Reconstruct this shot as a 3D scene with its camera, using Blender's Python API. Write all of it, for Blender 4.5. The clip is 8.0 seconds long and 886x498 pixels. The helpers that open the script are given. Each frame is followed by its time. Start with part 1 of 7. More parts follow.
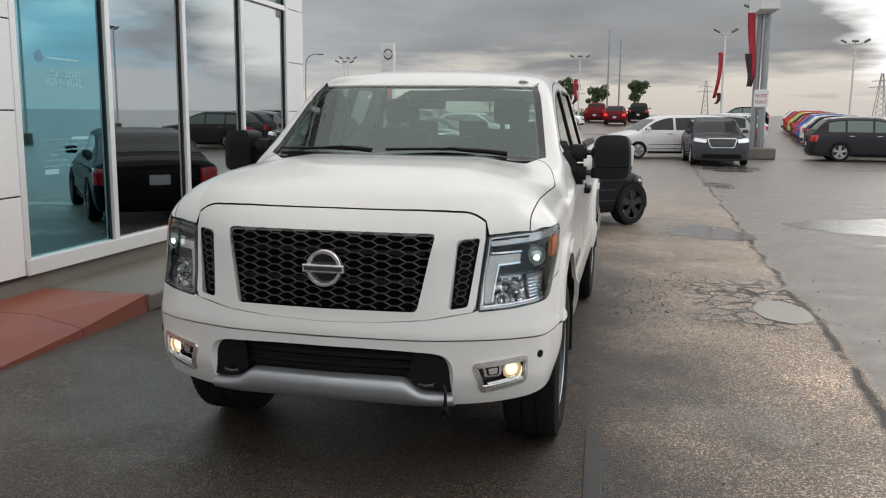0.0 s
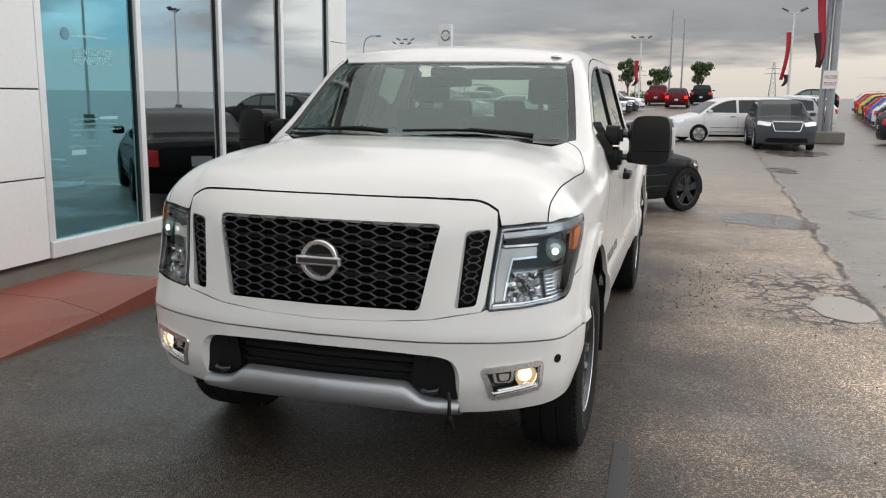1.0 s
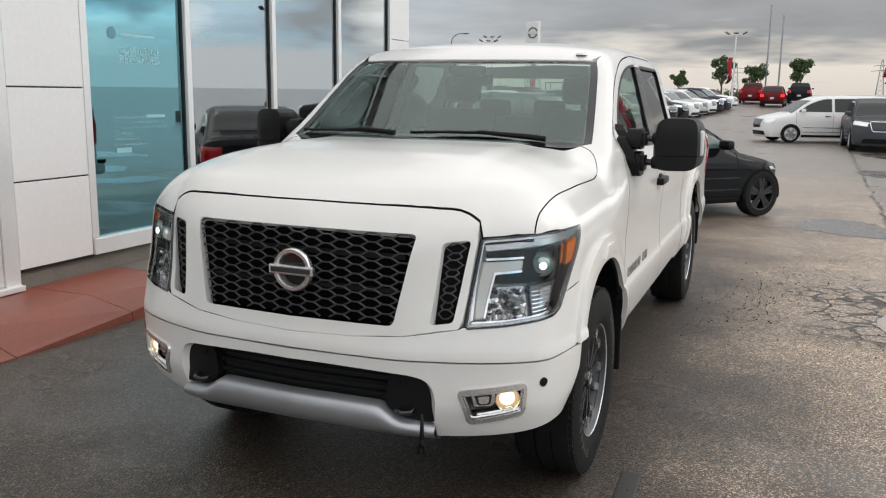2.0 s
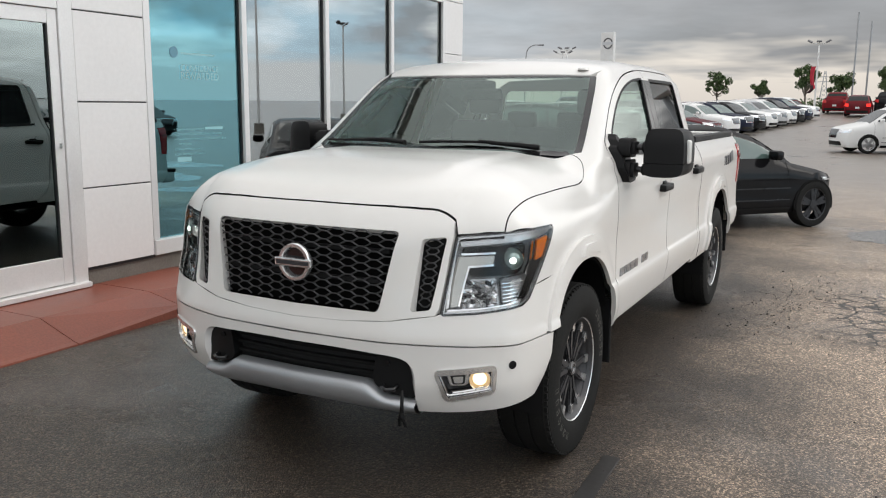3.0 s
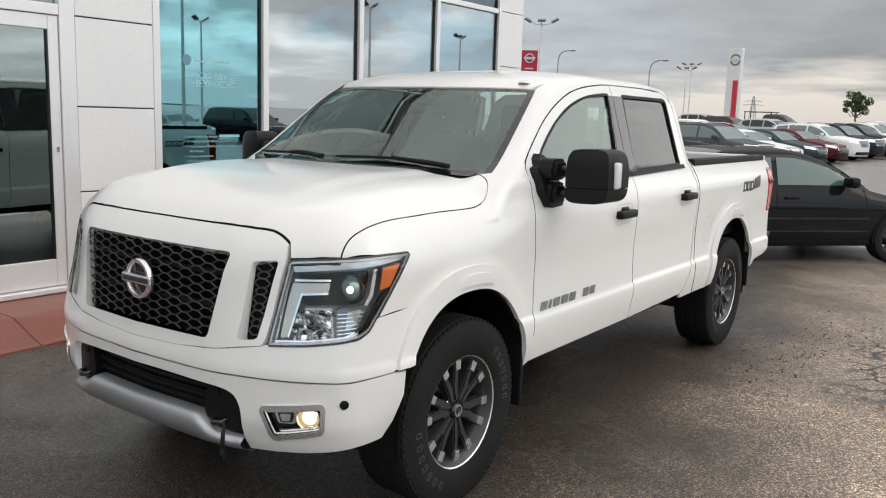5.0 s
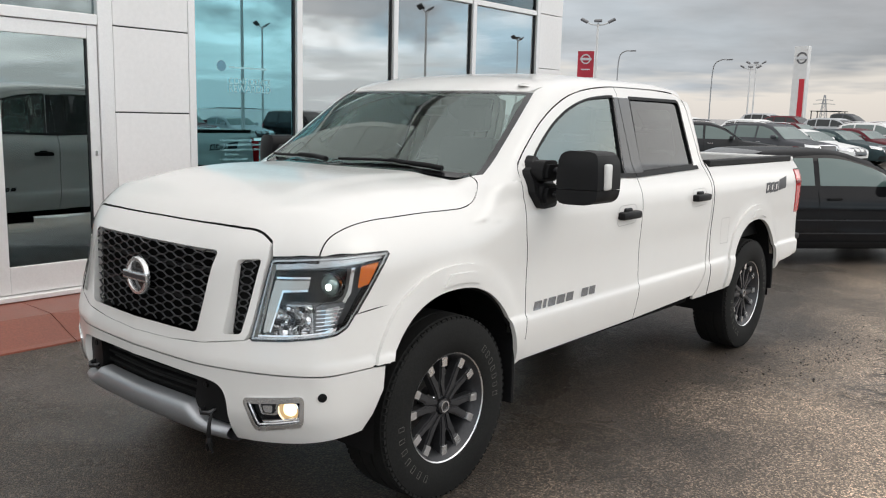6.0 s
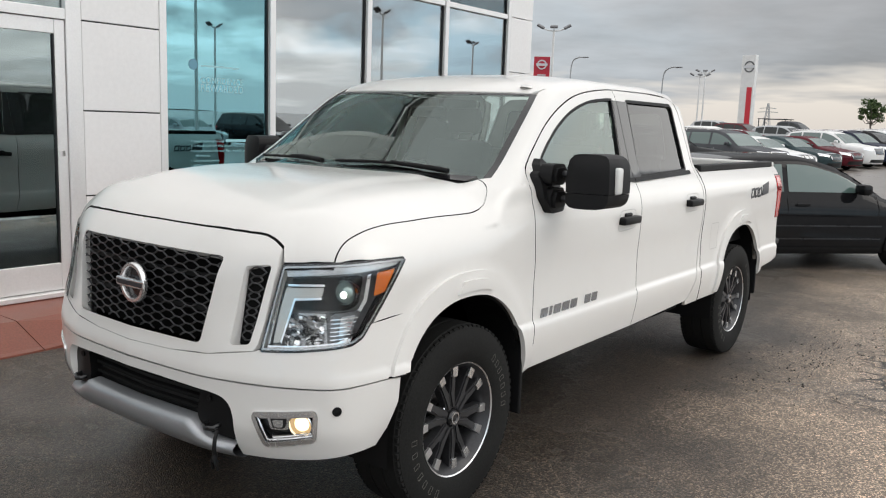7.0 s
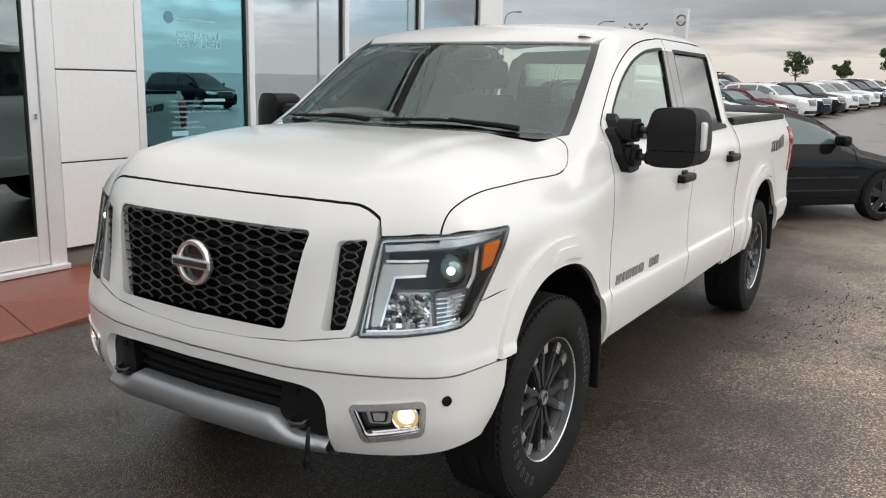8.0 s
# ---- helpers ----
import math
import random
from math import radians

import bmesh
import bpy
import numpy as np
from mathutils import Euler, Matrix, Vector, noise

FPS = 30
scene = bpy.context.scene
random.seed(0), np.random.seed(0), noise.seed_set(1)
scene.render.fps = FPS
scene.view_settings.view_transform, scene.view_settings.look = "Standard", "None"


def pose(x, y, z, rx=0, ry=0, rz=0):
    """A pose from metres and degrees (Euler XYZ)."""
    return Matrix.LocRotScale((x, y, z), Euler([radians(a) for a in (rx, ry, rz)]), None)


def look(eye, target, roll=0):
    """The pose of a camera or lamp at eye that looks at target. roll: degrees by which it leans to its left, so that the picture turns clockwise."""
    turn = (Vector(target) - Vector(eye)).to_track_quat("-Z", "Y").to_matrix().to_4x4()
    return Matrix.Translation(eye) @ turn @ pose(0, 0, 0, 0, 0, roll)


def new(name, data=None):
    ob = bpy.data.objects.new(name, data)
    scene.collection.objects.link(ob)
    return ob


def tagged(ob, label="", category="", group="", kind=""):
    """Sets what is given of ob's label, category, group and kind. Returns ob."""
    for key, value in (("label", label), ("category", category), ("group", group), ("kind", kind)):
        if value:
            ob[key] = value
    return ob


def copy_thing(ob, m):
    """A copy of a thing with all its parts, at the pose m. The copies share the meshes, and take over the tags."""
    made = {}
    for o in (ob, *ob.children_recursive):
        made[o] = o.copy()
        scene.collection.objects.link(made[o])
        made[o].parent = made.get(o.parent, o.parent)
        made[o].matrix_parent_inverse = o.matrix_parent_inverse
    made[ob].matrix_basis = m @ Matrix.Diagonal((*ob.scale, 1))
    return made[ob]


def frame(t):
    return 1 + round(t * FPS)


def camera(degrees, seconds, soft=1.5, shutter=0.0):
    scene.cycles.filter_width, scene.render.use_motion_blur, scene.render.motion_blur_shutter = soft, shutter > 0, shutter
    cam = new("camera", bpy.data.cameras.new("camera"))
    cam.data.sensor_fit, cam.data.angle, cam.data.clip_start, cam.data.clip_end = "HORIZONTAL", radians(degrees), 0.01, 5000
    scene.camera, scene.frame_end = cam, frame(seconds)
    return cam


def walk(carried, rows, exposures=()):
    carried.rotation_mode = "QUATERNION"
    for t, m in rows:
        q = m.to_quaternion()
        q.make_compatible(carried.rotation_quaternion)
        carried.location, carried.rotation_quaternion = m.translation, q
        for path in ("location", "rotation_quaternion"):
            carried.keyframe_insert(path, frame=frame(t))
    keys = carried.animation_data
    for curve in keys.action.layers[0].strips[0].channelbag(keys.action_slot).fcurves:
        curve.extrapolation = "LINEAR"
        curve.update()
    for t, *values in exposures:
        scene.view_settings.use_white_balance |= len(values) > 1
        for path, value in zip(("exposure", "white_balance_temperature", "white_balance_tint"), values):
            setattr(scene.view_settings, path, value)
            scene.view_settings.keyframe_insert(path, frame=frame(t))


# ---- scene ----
cam = camera(55.7, 8.0, soft=1.15)
PATH = [
    (0, (1.26, -3.299, 1.654), (0.836, -1.369, 1.341), 0.6),
    (0.5, (1.356, -3.197, 1.664), (0.831, -1.296, 1.33), 0.3),
    (1, (1.373, -2.905, 1.636), (0.819, -1.016, 1.281), 0.7),
    (1.5, (1.448, -2.656, 1.653), (0.847, -0.783, 1.292), 0.6),
    (1.7, (1.53, -2.557, 1.654), (0.869, -0.706, 1.285), 0.7),
    (2.8, (2.095, -2.695, 1.654), (1.199, -0.939, 1.318), 0.6),
    (3, (2.182, -2.752, 1.666), (1.267, -1.006, 1.327), 0.5),
    (3.5, (2.459, -2.671, 1.69), (1.468, -0.962, 1.378), 0.9),
    (4, (2.667, -2.463, 1.697), (1.603, -0.798, 1.386), 1.5),
    (4.5, (2.709, -2.11, 1.674), (1.617, -0.468, 1.34), 1.7),
    (4.7, (2.775, -2.005, 1.689), (1.659, -0.378, 1.36), 1.9),
    (5.8, (3.238, -1.783, 1.686), (1.971, -0.265, 1.381), 1.2),
    (6, (3.239, -1.772, 1.703), (1.962, -0.264, 1.389), 1.4),
    (6.5, (3.181, -1.749, 1.7), (1.902, -0.242, 1.393), 1.8),
    (7, (2.955, -1.828, 1.681), (1.767, -0.247, 1.38), 2.0),
    (7.5, (2.619, -1.92, 1.667), (1.534, -0.274, 1.331), 1.9),
    (8, (2.263, -1.904, 1.647), (1.219, -0.245, 1.253), 1.3),
]
walk(cam, [(t, look(eye, target, roll)) for t, eye, target, roll in PATH], [(0.0, -0.14), (0.5, -0.03), (1.0, 0.04), (1.5, 0.09), (8.0, 0.10)])

from mathutils import geometry

# ---- world, sun ----
world = bpy.data.worlds.new("overcast_sky")
scene.world = world
world.use_nodes = True


class Nodes:
    """Small helper to write node trees in few lines."""

    def __init__(self, tree):
        self.tree = tree
        tree.nodes.clear()

    def add(self, kind, values=None, **settings):
        node = self.tree.nodes.new(kind)
        if "operation" in settings:
            node.operation = settings["operation"]
        if "use_clamp" in settings:
            node.use_clamp = settings["use_clamp"]
        if "data_type" in settings:
            node.data_type, node.blend_type = settings["data_type"], settings["blend_type"]
        if "sky_type" in settings:
            node.sky_type, node.sun_disc = settings["sky_type"], False
            node.sun_elevation, node.sun_rotation = radians(SUN_UP), radians(SUN_ROUND)
            node.air_density, node.dust_density = 1.6, 2.5
        if "feature" in settings:
            node.feature = settings["feature"]
        for key, value in (values or {}).items():
            if hasattr(value, "is_output"):
                self.tree.links.new(value, node.inputs[key])
            else:
                node.inputs[key].default_value = value
        return node

    def maths(self, operation, a, b=0.0, clamp=False):
        return self.add("ShaderNodeMath", {0: a, 1: b}, operation=operation, use_clamp=clamp).outputs[0]

    def span(self, value, a, b, c=0.0, d=1.0):
        return self.add("ShaderNodeMapRange", {"Value": value, "From Min": a, "From Max": b, "To Min": c, "To Max": d}).outputs[0]

    def noise(self, where, scale, detail=3.0, rough=0.55, lacun=2.0):
        return self.add("ShaderNodeTexNoise", {"Vector": where, "Scale": scale, "Detail": detail, "Roughness": rough, "Lacunarity": lacun}).outputs["Fac"]

    def mix(self, fac, a, b, blend="MIX"):
        node = self.add("ShaderNodeMix", data_type="RGBA", blend_type=blend)
        for socket, value in ((node.inputs[0], fac), (node.inputs[6], a), (node.inputs[7], b)):
            if hasattr(value, "is_output"):
                self.tree.links.new(value, socket)
            else:
                socket.default_value = value if isinstance(value, float) else (*value[:3], 1.0)
        return node.outputs[2]

    def ramp(self, value, stops):
        node = self.add("ShaderNodeValToRGB", {"Fac": value})
        ramp = node.color_ramp
        while len(ramp.elements) < len(stops):
            ramp.elements.new(0.5)
        for element, (at, colour) in zip(ramp.elements, stops):
            element.position, element.color = at, (*colour, 1.0)
        return node.outputs["Color"]


SUN_UP, SUN_ROUND = 42.0, 62.0  # degrees above the ground, and clockwise from +y


def build_sky():
    n = Nodes(world.node_tree)
    way = n.add("ShaderNodeTexCoord").outputs["Generated"]
    part_xyz = n.add("ShaderNodeSeparateXYZ", {"Vector": way})
    up = part_xyz.outputs["Z"]
    sky = n.add("ShaderNodeTexSky", sky_type="NISHITA")
    blue = n.mix(1.0, sky.outputs["Color"], (0.10, 0.10, 0.10), "MULTIPLY")
    # the cloud deck: its texture lies on a flat sheet overhead, so that it closes up towards the horizon
    lift = n.maths("ADD", n.maths("MAXIMUM", up, 0.0), 0.10)
    sheet = n.add("ShaderNodeCombineXYZ", {"X": n.maths("DIVIDE", part_xyz.outputs["X"], lift), "Y": n.maths("DIVIDE", part_xyz.outputs["Y"], lift), "Z": up}).outputs[0]
    big = n.noise(sheet, 0.34, 4.0, 0.5)
    small = n.noise(sheet, 1.3, 5.0, 0.55)
    body = n.maths("ADD", n.maths("MULTIPLY", big, 0.7), n.maths("MULTIPLY", small, 0.3))
    # dark bank ahead (+y), brighter to the right and overhead
    flat = n.maths("SQRT", n.maths("ADD", n.maths("MULTIPLY", part_xyz.outputs["X"], part_xyz.outputs["X"]), n.maths("MULTIPLY", part_xyz.outputs["Y"], part_xyz.outputs["Y"])))
    right = n.maths("DIVIDE", part_xyz.outputs["X"], n.maths("MAXIMUM", flat, 0.01))
    open_side = n.maths("MAXIMUM", n.span(n.maths("ADD", right, n.span(small, 0.3, 0.7, -0.06, 0.06)), 0.24, 0.44), n.span(part_xyz.outputs["Y"], 0.25, -0.5))
    open_side = n.maths("MAXIMUM", open_side, n.span(right, -0.10, -0.9, 0.0, 0.22))
    bank = n.mix(open_side, (0.300, 0.308, 0.328), (2.1, 2.12, 2.15))
    behind = n.span(part_xyz.outputs["Y"], 0.0, -0.7)
    bank = n.mix(behind, bank, (1.12, 1.12, 1.13))
    height = n.span(up, 0.12, 0.70)
    deck = n.mix(height, bank, (1.33, 1.315, 1.31))
    body = n.maths("ADD", n.maths("MULTIPLY", big, 0.45), n.maths("MULTIPLY", small, 0.55))
    shade = n.span(body, 0.34, 0.66, 0.78, 1.24)
    holes = n.maths("MULTIPLY", n.span(n.noise(sheet, 0.8, 4.0, 0.55), 0.50, 0.62), n.maths("MULTIPLY", open_side, n.span(up, 0.45, 0.25)))
    deck = n.mix(n.maths("MULTIPLY", holes, 0.35), deck, (0.70, 1.02, 1.25))
    # torn grey and white clouds on the open side
    squat = n.add("ShaderNodeVectorMath", {0: way, 1: Vector((1.0, 1.0, 2.2))}, operation="MULTIPLY").outputs["Vector"]
    torn, puffs = n.noise(squat, 5.5, 6.0, 0.55), n.noise(squat, 3.4, 5.0, 0.5)
    deck = n.mix(n.maths("MULTIPLY", n.span(puffs, 0.45, 0.55), n.maths("MULTIPLY", open_side, n.span(up, 0.34, 0.18, 0.0, 0.75))), deck, (0.52, 0.92, 1.20))
    deck = n.mix(n.maths("MULTIPLY", n.span(torn, 0.49, 0.60), n.maths("MULTIPLY", open_side, n.span(up, 0.50, 0.25, 0.0, 0.80))), deck, (0.62, 0.62, 0.66))
    cloud = n.mix(1.0, deck, n.add("ShaderNodeCombineColor", {0: shade, 1: shade, 2: shade}).outputs[0], "MULTIPLY")
    # clear cream strip above the horizon, with an uneven upper edge
    edge = n.maths("ADD", up, n.span(n.noise(sheet, 0.55, 4.0, 0.6), 0.3, 0.7, -0.035, 0.035))
    low = n.span(edge, 0.032, 0.070)
    cream = n.mix(n.span(up, 0.0, 0.06), (0.72, 0.66, 0.60), (0.86, 0.80, 0.72))
    cream = n.mix(n.maths("MULTIPLY", open_side, n.span(part_xyz.outputs["Y"], -0.3, 0.1)), cream, (1.10, 1.13, 1.16))
    low_cloud = n.mix(low, cream, cloud)
    # the bright break in the cloud to the right
    toward = n.add("ShaderNodeVectorMath", {0: way, 1: Vector((0.345, 0.928, 0.150)).normalized()}, operation="DOT_PRODUCT").outputs["Value"]
    gap = n.maths("MULTIPLY", n.span(n.maths("ADD", toward, n.span(small, 0.3, 0.7, -0.004, 0.004)), 0.9865, 0.9945), n.span(up, 0.03, 0.06))
    with_gap = n.mix(gap, low_cloud, (1.9, 1.88, 1.84))
    final = n.mix(0.08, with_gap, blue)
    ground_side = n.span(up, -0.04, -0.002)
    final = n.mix(ground_side, (0.16, 0.15, 0.14), final)
    back = n.add("ShaderNodeBackground", {"Color": final, "Strength": 1.0})
    n.add("ShaderNodeOutputWorld", {"Surface": back.outputs[0]})


build_sky()
sun_data = bpy.data.lights.new("sun", "SUN")
sun_data.energy, sun_data.angle, sun_data.color = 0.5, radians(30.0), (1.0, 0.96, 0.90)
sun = new("sun", sun_data)
sun_from = Vector((math.sin(radians(SUN_ROUND)) * math.cos(radians(SUN_UP)), math.cos(radians(SUN_ROUND)) * math.cos(radians(SUN_UP)), math.sin(radians(SUN_UP))))
sun.matrix_world = look(sun_from * 60.0, (0, 0, 0))


# ---- materials ----
def principled(name, colour, rough=0.5, metal=0.0, **more):
    mat = bpy.data.materials.new(name)
    mat.use_nodes = True
    n = Nodes(mat.node_tree)
    values = {"Base Color": (*colour, 1.0), "Roughness": rough, "Metallic": metal}
    values.update(more)
    shader = n.add("ShaderNodeBsdfPrincipled", values)
    n.add("ShaderNodeOutputMaterial", {"Surface": shader.outputs[0]})
    return mat, n, shader


def worn(name, colour, rough=0.5, metal=0.0, grain=40.0, spread=0.12, bump=0.0, blotch=2.5, depth=0.004, **more):
    """A surface with fine grain and broad blotches, both in object space."""
    mat, n, shader = principled(name, colour, rough, metal, **more)
    where = n.add("ShaderNodeTexCoord").outputs["Object"]
    fine, broad = n.noise(where, grain, 4.0), n.noise(where, blotch, 4.0)
    level = n.maths("ADD", n.span(fine, 0.3, 0.7, -spread, spread), n.span(broad, 0.3, 0.7, 1.0 - spread, 1.0 + spread))
    tint = n.add("ShaderNodeCombineColor", {0: level, 1: level, 2: level}).outputs[0]
    n.tree.links.new(n.mix(1.0, colour, tint, "MULTIPLY"), shader.inputs["Base Color"])
    n.tree.links.new(n.span(broad, 0.3, 0.7, max(rough - 0.06, 0.02), rough + 0.08), shader.inputs["Roughness"])
    if bump:
        n.tree.links.new(n.add("ShaderNodeBump", {"Height": fine, "Strength": bump, "Distance": depth}).outputs[0], shader.inputs["Normal"])
    return mat


def car_paint(name, colour=None, coat=1.0, rough=0.35, haze=(0.03, 0.10), spec=0.2, grime=0.035):
    """Clear-coated paint with fine dirt and rain spots; with no colour it takes the object's own."""
    mat, n, shader = principled(name, colour or (1, 1, 1), rough, 0.0)
    where = n.add("ShaderNodeTexCoord").outputs["Object"]
    base = colour or n.add("ShaderNodeObjectInfo").outputs["Color"]
    dirt = n.span(n.noise(where, 7.0, 5.0, 0.65), 0.52, 0.80, 0.0, grime)
    n.tree.links.new(n.mix(dirt, base, (0.30, 0.27, 0.23)), shader.inputs["Base Color"])
    shader.inputs["Coat Weight"].default_value = coat
    shader.inputs["Specular IOR Level"].default_value = spec
    n.tree.links.new(n.span(n.noise(where, 30.0, 3.0), 0.3, 0.75, *haze), shader.inputs["Coat Roughness"])
    spots = n.add("ShaderNodeTexVoronoi", {"Vector": where, "Scale": 85.0, "Randomness": 1.0}).outputs["Distance"]
    wet = n.maths("MULTIPLY", n.span(spots, 0.10, 0.22, 1.0, 0.0), n.span(n.noise(where, 5.0), 0.48, 0.62))
    n.tree.links.new(n.add("ShaderNodeBump", {"Height": wet, "Strength": 0.25, "Distance": 0.001}).outputs[0], shader.inputs["Coat Normal"])
    return mat


def glass(name, tint, ior=1.52, see=1.0, body=(0.02, 0.03, 0.03), sheen=(1.0, 1.0, 1.0)):
    """Flat tinted glass: mirror by Fresnel over a clear, coloured body."""
    mat = bpy.data.materials.new(name)
    mat.use_nodes = True
    n = Nodes(mat.node_tree)
    clear = n.add("ShaderNodeBsdfTransparent", {"Color": (*tint, 1.0)}).outputs[0]
    if see < 1.0:
        solid = n.add("ShaderNodeBsdfDiffuse", {"Color": (*body, 1.0)}).outputs[0]
        clear = n.add("ShaderNodeMixShader", {0: see, 1: solid, 2: clear}).outputs[0]
    gloss = n.add("ShaderNodeBsdfGlossy", {"Color": (*sheen, 1.0), "Roughness": 0.01}).outputs[0]
    fac = n.add("ShaderNodeFresnel", {"IOR": ior}).outputs[0]
    mixed = n.add("ShaderNodeMixShader", {0: fac, 1: clear, 2: gloss}).outputs[0]
    n.add("ShaderNodeOutputMaterial", {"Surface": mixed})
    return mat


def glow(name, colour, strength):
    mat = bpy.data.materials.new(name)
    mat.use_nodes = True
    n = Nodes(mat.node_tree)
    n.add("ShaderNodeOutputMaterial", {"Surface": n.add("ShaderNodeEmission", {"Color": (*colour, 1.0), "Strength": strength}).outputs[0]})
    return mat


WHITE_PAINT = car_paint("white_pearl_paint", (0.735, 0.718, 0.690), 0.9, haze=(0.09, 0.17))
CAR_PAINT = car_paint("car_paint", None, 0.38, spec=0.0, grime=0.012)
BLACK_PLASTIC = worn("black_textured_plastic", (0.007, 0.007, 0.0075), 0.48, grain=350.0, bump=0.15, depth=0.0006, **{"Specular IOR Level": 0.19})
DARK_GAP = principled("shadowed_underbody", (0.010, 0.010, 0.010), 0.9, **{"Specular IOR Level": 0.1})[0]
GLOSS_BLACK = principled("gloss_black", (0.012, 0.012, 0.013), 0.12, **{"Coat Weight": 0.25})[0]
GRAPHITE = worn("graphite_alloy", (0.055, 0.055, 0.058), 0.28, 0.8, grain=90.0)
CHROME = worn("chrome", (0.80, 0.80, 0.81), 0.07, 1.0, grain=60.0, spread=0.04)
SATIN_SILVER = worn("satin_silver_paint", (0.40, 0.41, 0.425), 0.36, 0.7, grain=220.0, spread=0.05)
RUBBER = worn("tyre_rubber", (0.013, 0.013, 0.0125), 0.72, grain=120.0, spread=0.25, bump=0.12, depth=0.001, **{"Specular IOR Level": 0.15})
DARK_ALLOY = worn("dark_grey_alloy", (0.045, 0.045, 0.048), 0.34, 0.4, grain=90.0)
BRIGHT_ALLOY = worn("machined_alloy", (0.66, 0.66, 0.66), 0.26, 0.9, grain=150.0, spread=0.06)
CAR_ALLOY = worn("silver_alloy", (0.48, 0.48, 0.49), 0.32, 0.8, grain=90.0)
SCREEN_GLASS = glass("windscreen_glass", (0.58, 0.70, 0.65), 2.05, sheen=(0.86, 1.0, 0.96))
DOOR_GLASS = glass("green_tinted_door_glass", (0.56, 0.68, 0.62), 2.2, sheen=(0.9, 1.0, 0.96))
DARK_GLASS = glass("dark_privacy_glass", (0.09, 0.09, 0.09), 1.62)
LAMP_GLASS = glass("clear_lamp_lens", (0.97, 0.98, 0.98), 1.45)
CAR_GLASS = glass("car_window_glass", (0.10, 0.13, 0.12), 1.60, 0.35)
AMBER = principled("amber_lens", (0.95, 0.23, 0.008), 0.2, **{"Coat Weight": 0.35})[0]
RED_LENS = principled("red_lamp_lens", (0.55, 0.012, 0.015), 0.12, **{"Coat Weight": 1.0})[0]
LAMP_SILVER = worn("lamp_reflector", (0.72, 0.73, 0.74), 0.12, 1.0, grain=45.0, spread=0.08)
HEAD_GLOW = glow("projector_light", (0.88, 1.0, 0.93), 3.0)
LED_GLOW = principled("running_light", (0.30, 0.31, 0.30), 0.15, 0.5, **{"Emission Color": (1.0, 0.98, 0.92, 1.0), "Emission Strength": 0.16})[0]
FOG_GLOW = glow("fog_lamp_light", (1.0, 0.82, 0.54), 1.9)
FOG_DIM = glow("fog_lamp_bowl", (1.0, 0.66, 0.32), 0.65)
LAMP_DARK = worn("smoked_lamp_housing", (0.045, 0.045, 0.047), 0.2, 0.6, grain=60.0)
LAMP_SHADE = worn("lamp_housing_grey", (0.16, 0.162, 0.165), 0.25, 0.6, grain=45.0, spread=0.2)
LAMP_GREY = worn("lamp_inner_reflector", (0.50, 0.505, 0.51), 0.22, 0.75, grain=45.0, spread=0.16)
CABIN_GREY = worn("grey_cabin_trim", (0.10, 0.105, 0.105), 0.7, grain=150.0, bump=0.1)
CABIN_LIGHT = worn("pale_headliner", (0.42, 0.42, 0.40), 0.9, grain=90.0)
SEAT_CLOTH = worn("dark_seat_cloth", (0.06, 0.06, 0.062), 0.85, grain=260.0, bump=0.2)


# ---- mesh tools ----
def part(name, data, material, parent=None, label=""):
    """Link a bmesh or mesh as one object under its thing or part."""
    if isinstance(data, bmesh.types.BMesh):
        mesh = bpy.data.meshes.new(name)
        data.to_mesh(mesh)
        data.free()
    else:
        mesh = data
    if material and not mesh.materials:
        mesh.materials.append(material)
        if mesh.get("dark_return"):
            mesh.materials.append(DARK_GAP)
    ob = new(name, mesh)
    if parent:
        ob.parent = parent
    return tagged(ob, label)


def thing(name, label, category, group="", kind="", at=None):
    ob = new(name)
    ob.empty_display_size = 0.2
    if at is not None:
        ob.matrix_world = at
    return tagged(ob, label, category, group, kind)


def box(bm, x0, x1, y0, y1, z0, z1, bevel=0.0, rounds=2):
    made = bmesh.ops.create_cube(bm, size=1.0, matrix=Matrix.LocRotScale(((x0 + x1) / 2, (y0 + y1) / 2, (z0 + z1) / 2), None, (abs(x1 - x0), abs(y1 - y0), abs(z1 - z0))))
    if bevel:
        edges = list({e for v in made["verts"] for e in v.link_edges})
        bmesh.ops.bevel(bm, geom=edges, offset=bevel, segments=rounds, affect="EDGES", profile=0.5)
    return bm


def boxed(*args, **more):
    return box(bmesh.new(), *args, **more)


def smooth_all(bm, angle=40.0):
    for f in bm.faces:
        f.smooth = True
    for e in bm.edges:
        if len(e.link_faces) == 2 and e.calc_face_angle(0.0) > radians(angle):
            e.smooth = False
    return bm


def lathe(bm, profile, m=None, steps=48, angle=40.0, caps=False):
    """Turn (radius, height) pairs about the z axis of m."""
    m = m or Matrix()
    rings = []
    for r, h in profile:
        rings.append([bm.verts.new(m @ Vector((r * math.cos(2 * math.pi * i / steps), r * math.sin(2 * math.pi * i / steps), h))) for i in range(steps)])
    for a, b in zip(rings, rings[1:]):
        for i in range(steps):
            j = (i + 1) % steps
            bm.faces.new((a[i], a[j], b[j], b[i]))
    for ring, r in ((rings[0], profile[0][0]), (rings[-1], profile[-1][0])):
        if caps and r > 1e-4:
            bm.faces.new(ring)
    bmesh.ops.recalc_face_normals(bm, faces=bm.faces)
    return smooth_all(bm, angle)


